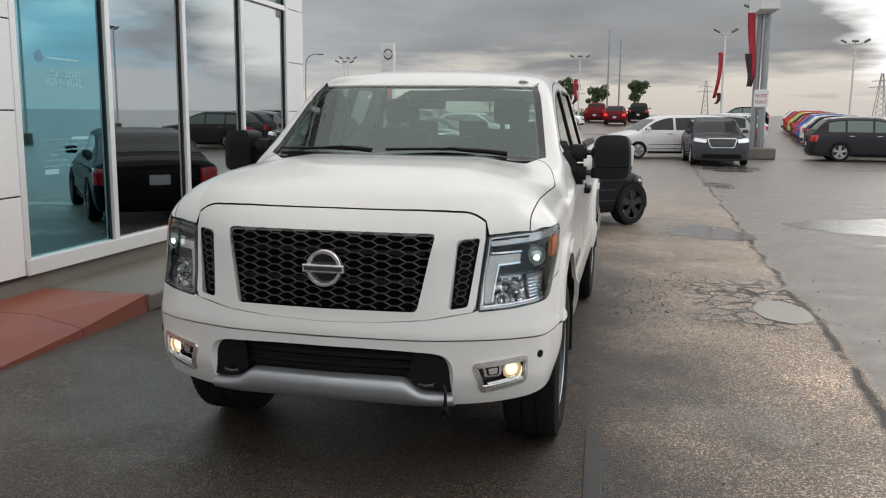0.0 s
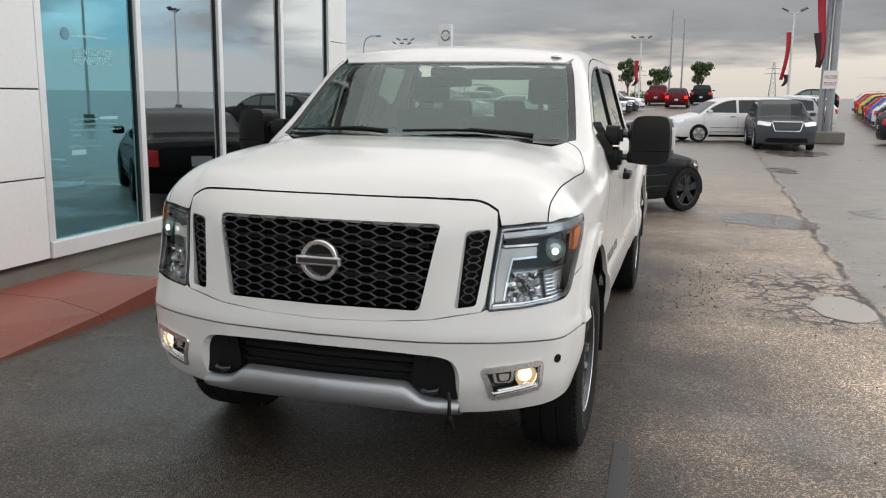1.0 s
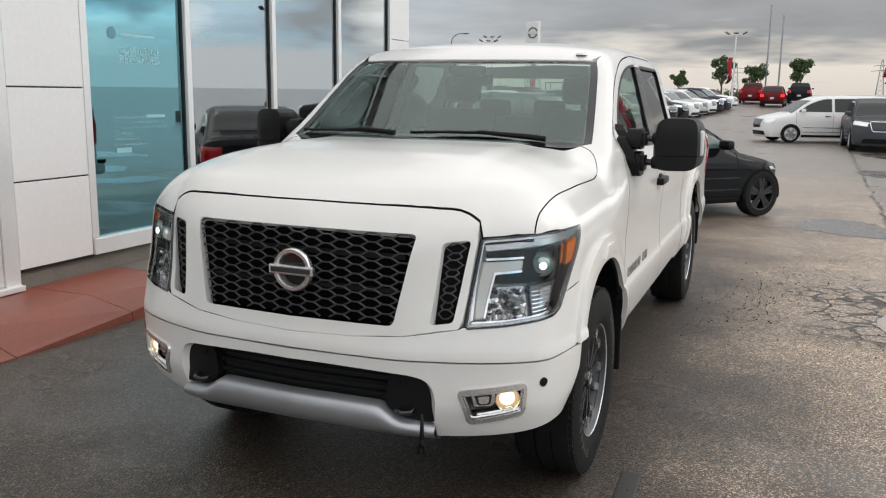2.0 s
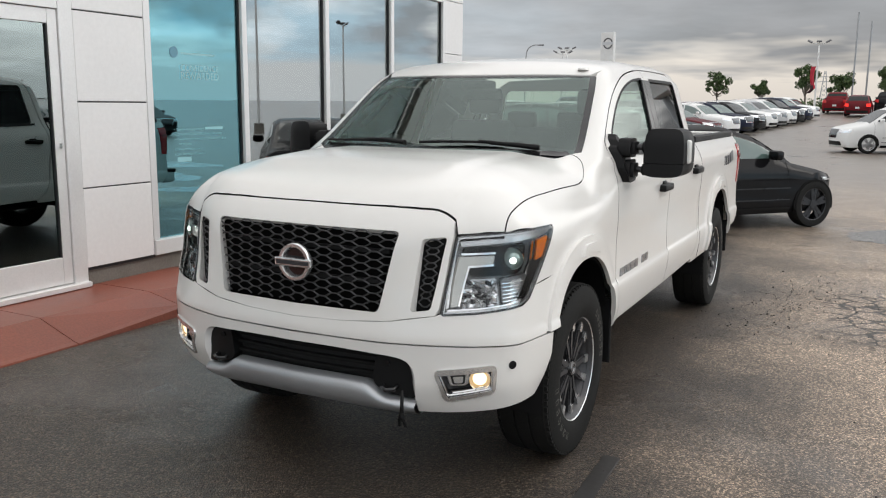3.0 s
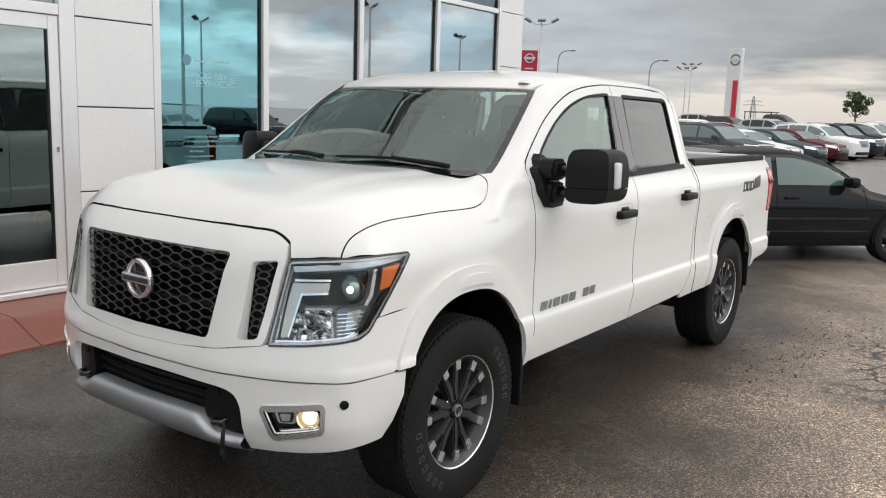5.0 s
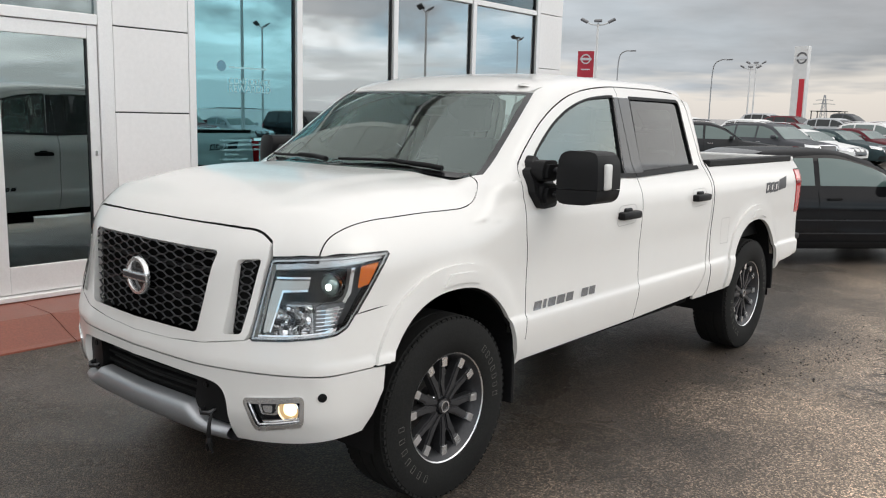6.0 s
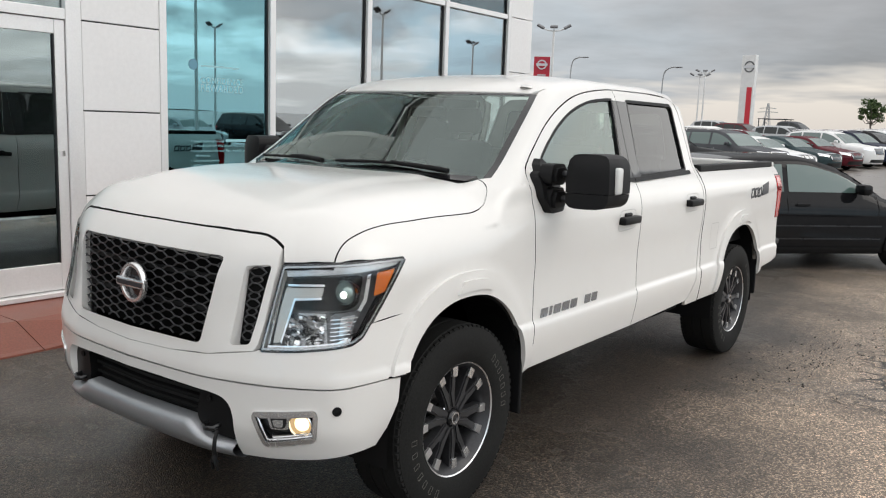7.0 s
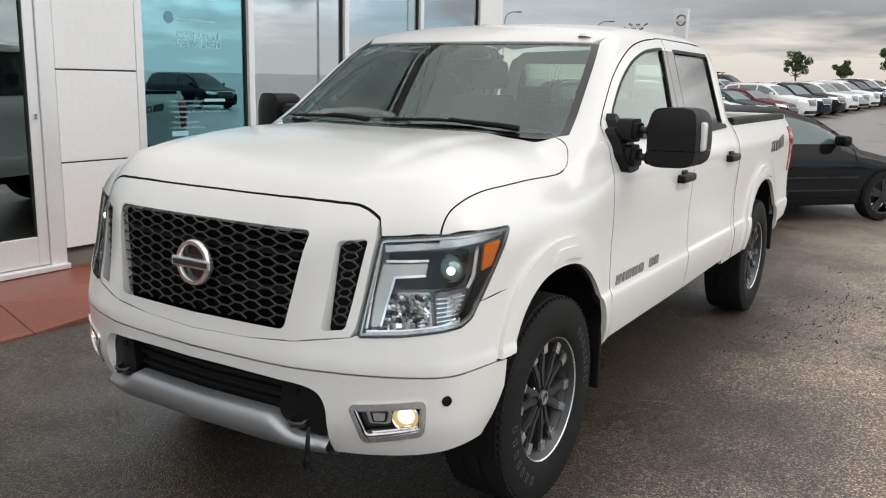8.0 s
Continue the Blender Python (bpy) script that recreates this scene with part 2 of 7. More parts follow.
def tube(bm, points, radius, steps=8, closed=False, ends=None):
    """A round bar along points."""
    pts = [Vector(p) for p in points]
    rings = []
    for i, p in enumerate(pts):
        a = pts[i - 1] if (i or closed) else pts[i]
        b = pts[(i + 1) % len(pts)] if (i < len(pts) - 1 or closed) else pts[i]
        d = (b - a).normalized()
        side = d.orthogonal().normalized() if i == 0 else (rings_side - d * rings_side.dot(d)).normalized()
        rings_side = side
        other = d.cross(side)
        r = radius(i / max(len(pts) - 1, 1)) if callable(radius) else radius
        rings.append([bm.verts.new(p + r * (side * math.cos(2 * math.pi * k / steps) + other * math.sin(2 * math.pi * k / steps))) for k in range(steps)])
    pairs = list(zip(rings, rings[1:])) + ([(rings[-1], rings[0])] if closed else [])
    for a, b in pairs:
        for k in range(steps):
            bm.faces.new((a[k], a[(k + 1) % steps], b[(k + 1) % steps], b[k]))
    if not closed:
        bm.faces.new(rings[0]), bm.faces.new(rings[-1])
    bmesh.ops.recalc_face_normals(bm, faces=bm.faces)
    return smooth_all(bm, 50.0)


def prism(bm, outline, m, depth, bevel=0.0):
    """Extrude an outline of (u, v) along w; m carries (u, v, w) into place."""
    low = [bm.verts.new(m @ Vector((u, v, 0.0))) for u, v in outline]
    high = [bm.verts.new(m @ Vector((u, v, depth))) for u, v in outline]
    faces = [bm.faces.new(low[::-1]), bm.faces.new(high)]
    k = len(outline)
    for i in range(k):
        faces.append(bm.faces.new((low[i], low[(i + 1) % k], high[(i + 1) % k], high[i])))
    bmesh.ops.recalc_face_normals(bm, faces=bm.faces)
    if bevel:
        bmesh.ops.bevel(bm, geom=list(faces[1].edges), offset=bevel, segments=2, affect="EDGES")
    return bm


def rounded(points, radius, steps=5):
    """A closed outline with rounded corners; radius is one number or one for each corner."""
    out, k = [], len(points)
    radii = radius if isinstance(radius, (list, tuple)) else [radius] * k
    for i in range(k):
        p, a, b = (np.array(points[j % k], float) for j in (i, i - 1, i + 1))
        r = radii[i]
        la, lb = np.linalg.norm(a - p), np.linalg.norm(b - p)
        if r < 1e-5 or la < 1e-6 or lb < 1e-6:
            out.append(tuple(p))
            continue
        d = min(r, 0.45 * la, 0.45 * lb)
        p0, p2 = p + (a - p) / la * d, p + (b - p) / lb * d
        for s in range(steps + 1):
            w = s / steps
            out.append(tuple((1 - w) ** 2 * p0 + 2 * w * (1 - w) * p + w * w * p2))
    return out


def dense(points, step, closed=True):
    """The same line with no span longer than step."""
    out, k = [], len(points)
    for i in range(k if closed else k - 1):
        a, b = np.array(points[i], float), np.array(points[(i + 1) % k], float)
        m = max(1, int(math.ceil(np.linalg.norm(b - a) / step)))
        out += [tuple(a + (b - a) * j / m) for j in range(m)]
    return out if closed else out + [tuple(points[-1])]


def spline(knots, steps=8):
    """A smooth open line through a few knots."""
    p = [np.array(k, float) for k in knots]
    p = [2 * p[0] - p[1]] + p + [2 * p[-1] - p[-2]]
    out = []
    for i in range(1, len(p) - 2):
        for s in range(steps):
            w = s / steps
            out.append(tuple(0.5 * (2 * p[i] + (p[i + 1] - p[i - 1]) * w + (2 * p[i - 1] - 5 * p[i] + 4 * p[i + 1] - p[i + 2]) * w ** 2 + (3 * p[i] - p[i - 1] - 3 * p[i + 1] + p[i + 2]) * w ** 3)))
    return out + [tuple(knots[-1])]


def inside(polygon, pts):
    """Which of the points lie in the polygon."""
    x, y = pts[:, 0], pts[:, 1]
    hit = np.zeros(len(pts), bool)
    k = len(polygon)
    for i in range(k):
        (xa, ya), (xb, yb) = polygon[i], polygon[(i + 1) % k]
        if ya == yb:
            continue
        hit ^= ((ya > y) != (yb > y)) & (x < (xb - xa) * (y - ya) / (yb - ya) + xa)
    return hit


def shrink(polygon, gap):
    """The outline moved inwards by gap."""
    p = np.array(polygon, float)
    area = 0.5 * np.sum(p[:, 0] * np.roll(p[:, 1], -1) - np.roll(p[:, 0], -1) * p[:, 1])
    d1, d2 = p - np.roll(p, 1, 0), np.roll(p, -1, 0) - p
    d1 /= np.linalg.norm(d1, axis=1)[:, None] + 1e-9
    d2 /= np.linalg.norm(d2, axis=1)[:, None] + 1e-9
    d = d1 + d2
    d /= np.linalg.norm(d, axis=1)[:, None] + 1e-9
    inward = np.stack([-d[:, 1], d[:, 0]], 1) * (1.0 if area > 0 else -1.0)
    return [tuple(q) for q in p + inward * gap]


def hermite(xs, ys):
    """A smooth function through knots, flat beyond its ends."""
    xs, ys = np.array(xs, float), np.array(ys, float)
    sec = np.diff(ys) / np.diff(xs)
    tan = np.concatenate([[sec[0]], np.where(sec[:-1] * sec[1:] > 0, 2 * sec[:-1] * sec[1:] / np.where(sec[:-1] + sec[1:] == 0, 1, sec[:-1] + sec[1:]), 0.0), [sec[-1]]])

    def f(x):
        x = np.clip(np.asarray(x, float), xs[0], xs[-1])
        i = np.clip(np.searchsorted(xs, x) - 1, 0, len(xs) - 2)
        h = xs[i + 1] - xs[i]
        w = (x - xs[i]) / h
        return (2 * w ** 3 - 3 * w ** 2 + 1) * ys[i] + (w ** 3 - 2 * w ** 2 + w) * h * tan[i] + (3 * w ** 2 - 2 * w ** 3) * ys[i + 1] + (w ** 3 - w ** 2) * h * tan[i + 1]

    return f


def soft_max(a, b, k):
    h = np.maximum(k - np.abs(a - b), 0.0) / k
    return np.maximum(a, b) + h * h * k * 0.25


def soft_min(a, b, k):
    return -soft_max(-a, -b, k)


def slide(F, start, way, reach=6.4, steps=110):
    """Where rays from outside first meet the body F = 0 (F is negative within)."""
    start, way = np.asarray(start, float), np.asarray(way, float) / np.linalg.norm(way)
    lo, hi = np.zeros(len(start)), np.full(len(start), np.nan)
    for s in range(1, steps + 1):
        t = reach * s / steps
        q = start + way * t
        now = (F(q[:, 0], q[:, 1], q[:, 2]) < 0) & np.isnan(hi)
        hi[now] = t
        lo[np.isnan(hi)] = t
    miss = np.isnan(hi)
    hi[miss] = lo[miss]
    for _ in range(26):
        mid = 0.5 * (lo + hi)
        q = start + way * mid[:, None]
        within = F(q[:, 0], q[:, 1], q[:, 2]) < 0
        hi, lo = np.where(within, mid, hi), np.where(within, lo, mid)
    return start + way * hi[:, None], miss


def slope(F, p, e=0.002):
    g = np.stack([F(*(p + np.eye(3)[k] * e).T) - F(*(p - np.eye(3)[k] * e).T) for k in range(3)], 1)
    return g / (np.linalg.norm(g, axis=1)[:, None] + 1e-12)


# the planes in which outlines are drawn, each with the way in which they fall on the body
def plane_side(u, v, s):  # (y, z)
    return np.stack([s * 1.7 + 0 * u, u, v], 1), np.array((-s, 0.0, 0.0))


def plane_top(u, v, s):  # (x, y)
    return np.stack([u * s, v, 2.6 + 0 * u], 1), np.array((0.0, 0.0, -1.0))


def plane_front(u, v, s):  # (x, z)
    return np.stack([u * s, -1.0 + 0 * u, v], 1), np.array((0.0, 1.0, 0.0))


def plane_rear(u, v, s):  # (x, z)
    return np.stack([u * s, 7.0 + 0 * u, v], 1), np.array((0.0, -1.0, 0.0))


def plane_shoulder(u, v, s):  # (y, z - x)
    return np.stack([s * 1.5 + 0 * u, u, v + 1.5], 1), np.array((-s, 0.0, -1.0))


def plane_brow(u, v, s):  # (x, z + y)
    return np.stack([u * s, -0.9 + 0 * u, v + 0.9], 1), np.array((0.0, 1.0, -1.0))


def plane_corner(u, v, s):  # (x + y, z)
    return np.stack([s * (u / 2 + 1.2), u / 2 - 1.2, v], 1), np.array((-s, 1.0, 0.0))


def skin(F, plane, outline, holes=(), step=0.03, gap=0.0, depth=0.018, sides=(1,), proud=0.0, dark=False, rim=True):
    """A panel: the outline, less the holes, laid on the body F; its edges turn inwards by depth. One mesh for all sides given."""
    loops = [shrink(outline, gap)] + [shrink(h, -gap) for h in holes]
    loops = [dense(l, step * 0.8) for l in loops]
    pts, edges = [], []
    for l in loops:
        k = len(pts)
        pts += l
        edges += [(k + i, k + (i + 1) % len(l)) for i in range(len(l))]
    rim = len(pts)
    p = np.array(pts)
    (u0, v0), (u1, v1) = p.min(0), p.max(0)
    gu, gv = np.meshgrid(np.arange(u0 + step / 2, u1, step), np.arange(v0 + step / 2, v1, step * 0.87))
    gu[1::2] += step / 2
    grid = np.stack([gu.ravel(), gv.ravel()], 1)
    keep = inside(loops[0], grid)
    for l in loops[1:]:
        keep &= ~inside(l, grid)
    grid = grid[keep]
    if len(grid):
        near = np.min(((grid[:, None, :] - p[None, :, :]) ** 2).sum(2), 1) if len(grid) * len(p) < 3e7 else np.full(len(grid), 9.0)
        grid = grid[near > (0.5 * step) ** 2]
    every = [Vector(q) for q in pts] + [Vector(q) for q in grid.tolist()]
    vs, _, tris, _, _, _ = geometry.delaunay_2d_cdt(every, edges, [], 0, 1e-7)
    vs = np.array([(q.x, q.y) for q in vs])
    tris = np.array([t for t in tris if len(t) == 3])
    mid = vs[tris].mean(1)
    keep = inside(loops[0], mid)
    for l in loops[1:]:
        keep &= ~inside(l, mid)
    tris = tris[keep]
    coords, faces, normals, returns = [], [], [], []
    for s in sides:
        start, way = plane(vs[:, 0], vs[:, 1], s)
        q, _ = slide(F, start, way)
        if len(sides) == 2:
            q[np.abs(q[:, 0]) < 0.006, 0] = 0.0
        n = slope(F, q)
        q = q + n * proud
        base = len(coords)
        coords += q.tolist()
        normals += n.tolist()
        turn = np.cross(q[tris[:, 1]] - q[tris[:, 0]], q[tris[:, 2]] - q[tris[:, 0]])
        flip = np.einsum("ij,ij->i", turn, n[tris[:, 0]]).sum() < 0
        faces += [tuple(int(k) + base for k in (t[::-1] if flip else t)) for t in tris]
        if depth and rim:
            used = {}
            for t in tris:
                for i in range(3):
                    e = (int(t[i]), int(t[(i + 1) % 3]))
                    used[frozenset(e)] = None if frozenset(e) in used else (*e, int(t[(i + 2) % 3]))
            d = way / np.linalg.norm(way) * depth
            for e in used.values():
                if e is None:
                    continue
                a, b = q[e[0]], q[e[1]]
                if len(sides) == 2 and abs(a[0]) < 0.004 and abs(b[0]) < 0.004:
                    continue
                w = np.cross(b - a, d)
                away = -1.0 if np.dot(w, q[e[2]] - a) > 0 else 1.0
                w = w / (np.linalg.norm(w) + 1e-12) * away
                k = len(coords)
                coords += [a.tolist(), b.tolist(), (b + d).tolist(), (a + d).tolist()]
                normals += [w.tolist()] * 4
                returns.append(len(faces))
                faces.append((k, k + 1, k + 2, k + 3) if away > 0 else (k, k + 3, k + 2, k + 1))
    mesh = bpy.data.meshes.new("panel")
    mesh.from_pydata(coords, [], faces)
    if dark:
        mesh["dark_return"] = True
        for i in returns:
            mesh.polygons[i].material_index = 1
    mesh.shade_smooth()
    mesh.normals_split_custom_set_from_vertices(normals)
    return mesh


def ride(F, plane, pts, s=1, proud=0.0):
    """Points of an outline laid on the body."""
    p = np.array(pts, float)
    start, way = plane(p[:, 0], p[:, 1], s)
    q, _ = slide(F, start, way)
    return q + slope(F, q) * proud


def drape(F, one, two, n=4, proud=0.0, flip=False):
    """A strip between two lines of equal count, laid on the body along its slope."""
    one, two = np.array(one, float), np.array(two, float)
    rows = []
    for i in range(n + 1):
        q = one + (two - one) * i / n
        for _ in range(6):
            e = 0.002
            g = np.stack([F(*(q + np.eye(3)[k] * e).T) - F(*(q - np.eye(3)[k] * e).T) for k in range(3)], 1) / (2 * e)
            q = q - g * (F(*q.T) / np.maximum((g ** 2).sum(1), 0.05))[:, None]
        rows.append(q)
    coords, normals, faces = [], [], []
    for q in rows:
        nn = slope(F, q)
        coords += (q + nn * proud).tolist()
        normals += nn.tolist()
    k = len(one)
    for i in range(n):
        for j in range(k - 1):
            f = (i * k + j, i * k + j + 1, (i + 1) * k + j + 1, (i + 1) * k + j)
            a, b, c = (np.array(coords[x]) for x in f[:3])
            if np.dot(np.cross(b - a, c - a), np.array(normals[f[0]])) < 0:
                f = f[::-1]
            faces.append(f)
    mesh = bpy.data.meshes.new("strip")
    mesh.from_pydata(coords, [], faces)
    mesh.shade_smooth()
    mesh.normals_split_custom_set_from_vertices(normals)
    return mesh


def joined(*meshes):
    """One bmesh out of several meshes (their own normals are kept by shape only)."""
    bm = bmesh.new()
    for m in meshes:
        bm.from_mesh(m)
    return bm


# ---- the pickup truck: front at y = 0, rear at y = 5.6, standing on z = 0 ----
AXLE_FRONT, AXLE_REAR, HUB = 0.985, 4.515, 0.42

t_plan = hermite((0.0, 0.40, 0.60, 0.75, 0.864, 0.93, 0.985, 1.04), (0.030, 0.055, 0.105, 0.165, 0.235, 0.300, 0.46, 0.75))
t_lean = hermite((0.36, 0.46, 0.55, 0.68, 0.72, 0.80, 0.95, 1.17, 1.30), (0.09, 0.03, 0.0, -0.005, -0.008, 0.006, 0.018, 0.035, 0.060))
t_hood = hermite((0.08, 0.185, 0.28, 0.42, 0.65, 0.95, 1.25, 1.55), (1.150, 1.253, 1.320, 1.366, 1.408, 1.426, 1.427, 1.428))
t_drop = hermite((0.22, 0.42, 0.75, 1.10, 1.30, 1.50), (0.070, 0.100, 0.115, 0.110, 0.085, 0.035))
t_side = hermite((0.36, 0.46, 0.56, 0.70, 0.735, 0.765, 0.95, 1.10, 1.20, 1.28, 1.36, 1.42), (0.90, 0.945, 0.972, 0.986, 0.984, 0.970, 0.964, 0.972, 0.975, 0.965, 0.930, 0.885))
t_bedtop = hermite((3.6, 4.2, 5.5), (1.432, 1.440, 1.452))
t_roof = hermite((1.70, 1.90, 2.10, 2.60, 3.20, 3.60, 3.80), (1.842, 1.900, 1.935, 1.972, 1.972, 1.950, 1.905))


def arch_ring(y, z):
    """1 on the edge of a wheel arch, less within."""
    f = ((np.abs(y - AXLE_FRONT) / 0.465) ** 2.3 + (np.abs(z - HUB) / 0.545) ** 2.3) ** (1 / 2.3)
    r = ((np.abs(y - AXLE_REAR) / 0.465) ** 2.3 + (np.abs(z - HUB) / 0.575) ** 2.3) ** (1 / 2.3)
    return np.minimum(f, r)


def ease(x, a, b):
    w = np.clip((x - a) / (b - a), 0, 1)
    return w * w * (3 - 2 * w)


def truck_skin(x, y, z):
    """Negative within the painted body."""
    x = np.abs(x)
    side = x - (t_side(z) + 0.012 * (1 - ease(arch_ring(y, z), 1.05, 1.30)) * ease(z, 0.50, 0.62))
    lean = t_lean(z) * (1 + ease(z, 0.75, 0.95) * 1.6 * np.minimum((x / 0.67) ** 3.0, 1.12))
    nose = (t_plan(x) + lean - y) * 0.85
    dome = 0.010 * ease(0.60 - x, 0.0, 0.11) * ease(y, 0.25, 0.6)
    hood = t_hood(y) + dome - t_drop(y) * (x / 0.86) ** 6.0
    top = np.where(y < 1.6, z - hood, z - np.where(y < 3.7, 1.43, t_bedtop(y)))
    round_top = np.where(y < 1.5, 0.10, 0.035)
    low = soft_max(soft_max(side, nose, 0.10), top, round_top)
    low = np.maximum(np.maximum(low, y - 5.50), 0.36 - z)
    wall = x - (0.895 - (z - 1.40) * 0.30)
    screen = (1.205 + (z - 1.40) * 1.40 + 0.14 * (x / 0.8) ** 2.2 - y) * 0.58
    roof = z - (t_roof(y) - 0.048 * (x / 0.75) ** 2.6)
    rear = y - (3.750 - (z - 1.4) * 0.05)
    cab = soft_max(soft_max(soft_max(wall, screen, 0.05), roof, 0.09), rear, 0.07)
    cab = np.maximum(cab, 1.25 - z)
    # the foot of the screen pillar flows into the fender
    blend = 0.03 + 0.09 * ease(x, 0.68, 0.80) * (1 - ease(y, 1.50, 1.85)) * ease(z, 1.30, 1.40)
    return soft_min(low, cab, blend)


def mirrored(points):
    """An outline drawn for x >= 0, from the middle line down to the middle line, closed over both halves."""
    return list(points) + [(-u, v) for u, v in reversed(points) if u > 1e-6]


def on(plane_from, pts, keep):
    """Outline points of one plane, given in another: keep picks the new pair from the place on the body."""
    return [tuple(keep(q)) for q in ride(truck_skin, plane_from, pts)]


BROW = lambda q: (q[0], q[2] + q[1])
CORNER = lambda q: (q[0] + q[1], q[2])
SHOULDER = lambda q: (q[1], q[2] - q[0])


def arch_line(axle, height, a0, a1, grow=1.0, steps=26):
    out = []
    for i in range(steps + 1):
        a = radians(a0 + (a1 - a0) * i / steps)
        c, s = math.cos(a), math.sin(a)
        r = (abs(c / 0.465) ** 2.3 + abs(s / height) ** 2.3) ** (-1 / 2.3)
        out.append((axle + grow * r * c, HUB + grow * r * s))
    return out


def build_wheel(name, m, parent, dark=True):
    """A wheel whose axle is the z axis of m, its outer face towards +z."""
    wheel = part(name, lathe(bmesh.new(), [(0.035, -0.06), (0.075, -0.06), (0.075, 0.035), (0.035, 0.035)], steps=24), DARK_ALLOY, parent)
    wheel.matrix_local = m
    bm = lathe(bmesh.new(), [(0.238, -0.13), (0.30, -0.138), (0.36, -0.138), (0.395, -0.125), (0.414, -0.105), (0.416, -0.04), (0.408, -0.038), (0.408, -0.032), (0.417, -0.03), (0.417, 0.03), (0.408, 0.032), (0.408, 0.038), (0.416, 0.04), (0.414, 0.105), (0.398, 0.126), (0.36, 0.139), (0.30, 0.139), (0.262, 0.131), (0.246, 0.122)], steps=72, angle=30.0)
    tyre = part("tyre", bm, RUBBER, wheel, "black all-terrain tyre with raised lettering")
    bm = bmesh.new()
    for i in range(76):
        a = 2 * math.pi * i / 76
        for h0, h1, r0, r1 in ((0.090, 0.1240, 0.390, 0.4105), (-0.1240, -0.090, 0.390, 0.4105)):
            turn = Matrix.Rotation(a + (0.03 if h0 > 0 else 0.0), 4, "Z")
            made = bmesh.ops.create_cube(bm, size=1.0, matrix=turn @ Matrix.LocRotScale(((r0 + r1) / 2, 0, (h0 + h1) / 2), None, (r1 - r0, 0.019 + 0.006 * (i % 2), h1 - h0)))
    tagged(part("tread", bm, RUBBER, tyre), kind="stuff")
    rim = part("rim", lathe(bmesh.new(), [(0.238, -0.12), (0.215, -0.09), (0.205, 0.04), (0.222, 0.085), (0.232, 0.10), (0.247, 0.112), (0.250, 0.120), (0.246, 0.122), (0.240, 0.116), (0.228, 0.10)], steps=64, angle=35.0), DARK_ALLOY, wheel)
    part("rim_lip", lathe(bmesh.new(), [(0.2440, 0.112), (0.2510, 0.1210), (0.2495, 0.1255), (0.2440, 0.1215)], steps=64), BRIGHT_ALLOY, wheel)
    # six forked spokes, each fork ending in a bright machined pad
    for i in range(6):
        turn = Matrix.Rotation(2 * math.pi * i / 6 + 0.26, 4, "Z")
        bm = bmesh.new()
        for sgn in (-1, 1):
            outline = [(0.040, 0.0015 * sgn), (0.040, 0.028 * sgn), (0.095, 0.036 * sgn), (0.150, 0.051 * sgn), (0.2395, 0.076 * sgn), (0.2470, 0.037 * sgn), (0.180, 0.023 * sgn), (0.140, 0.012 * sgn), (0.120, 0.0015 * sgn)]
            prism(bm, outline[::sgn], turn @ Matrix.Translation((0, 0, 0.050)), 0.044, 0.007)
        part("spoke", bm, DARK_ALLOY, wheel)
        for sgn in (-1, 1):
            bm = bmesh.new()
            outline = [(0.186, 0.0255 * sgn), (0.178, 0.0570 * sgn), (0.2394, 0.0755 * sgn), (0.2472, 0.0375 * sgn)]
            prism(bm, outline[::sgn], turn @ Matrix.Translation((0, 0, 0.088)), 0.0145, 0.001)
            part("spoke_pad", bm, BRIGHT_ALLOY, wheel, "bright machined spoke end")
    part("centre_cap", lathe(bmesh.new(), [(0.038, 0.03), (0.038, 0.094), (0.033, 0.101), (0.0, 0.103)], steps=28), GLOSS_BLACK, wheel)
    part("cap_badge", lathe(bmesh.new(), [(0.0205, 0.100), (0.0205, 0.106), (0.027, 0.106), (0.027, 0.100)], steps=24), CHROME, wheel)
    bm = bmesh.new()
    for i in range(6):
        a = 2 * math.pi * i / 6 + 0.26 + math.pi / 6
        lathe(bm, [(0.0105, 0.045), (0.0105, 0.078), (0.006, 0.082), (0.0, 0.082)], Matrix.Translation((0.062 * math.cos(a), 0.062 * math.sin(a), 0)), 10)
    part("lug_nuts", bm, CHROME, wheel)
    part("brake_disc", lathe(bmesh.new(), [(0.05, -0.02), (0.175, -0.02), (0.175, 0.0), (0.05, 0.0)], steps=40), worn_steel, wheel)
    # raised lettering on the sidewall as plain outlined bars, one arc on each side
    for centre, count, span in ((301, 7, 58), (112, 7, 46)):
        for i in range(count):
            a = radians(centre + span * (i / (count - 1) - 0.5))
            turn = Matrix.Rotation(a, 4, "Z") @ Matrix.Translation((0.322, 0, 0.1375))
            bm = bmesh.new()
            o = [(-0.016, -0.009), (0.016, -0.009), (0.016, 0.009), (-0.016, 0.009)]
            for j in range(4):
                tube(bm, [turn @ Vector((*o[j], 0.0020)), turn @ Vector((*o[(j + 1) % 4], 0.0020))], 0.0008, 4)
            part("lettering", bm, letter_rubber, wheel)
    return wheel


worn_steel = worn("brake_steel", (0.22, 0.21, 0.20), 0.4, 0.9, grain=120.0)
letter_rubber = worn("pale_tyre_lettering", (0.13, 0.125, 0.11), 0.8, grain=120.0)


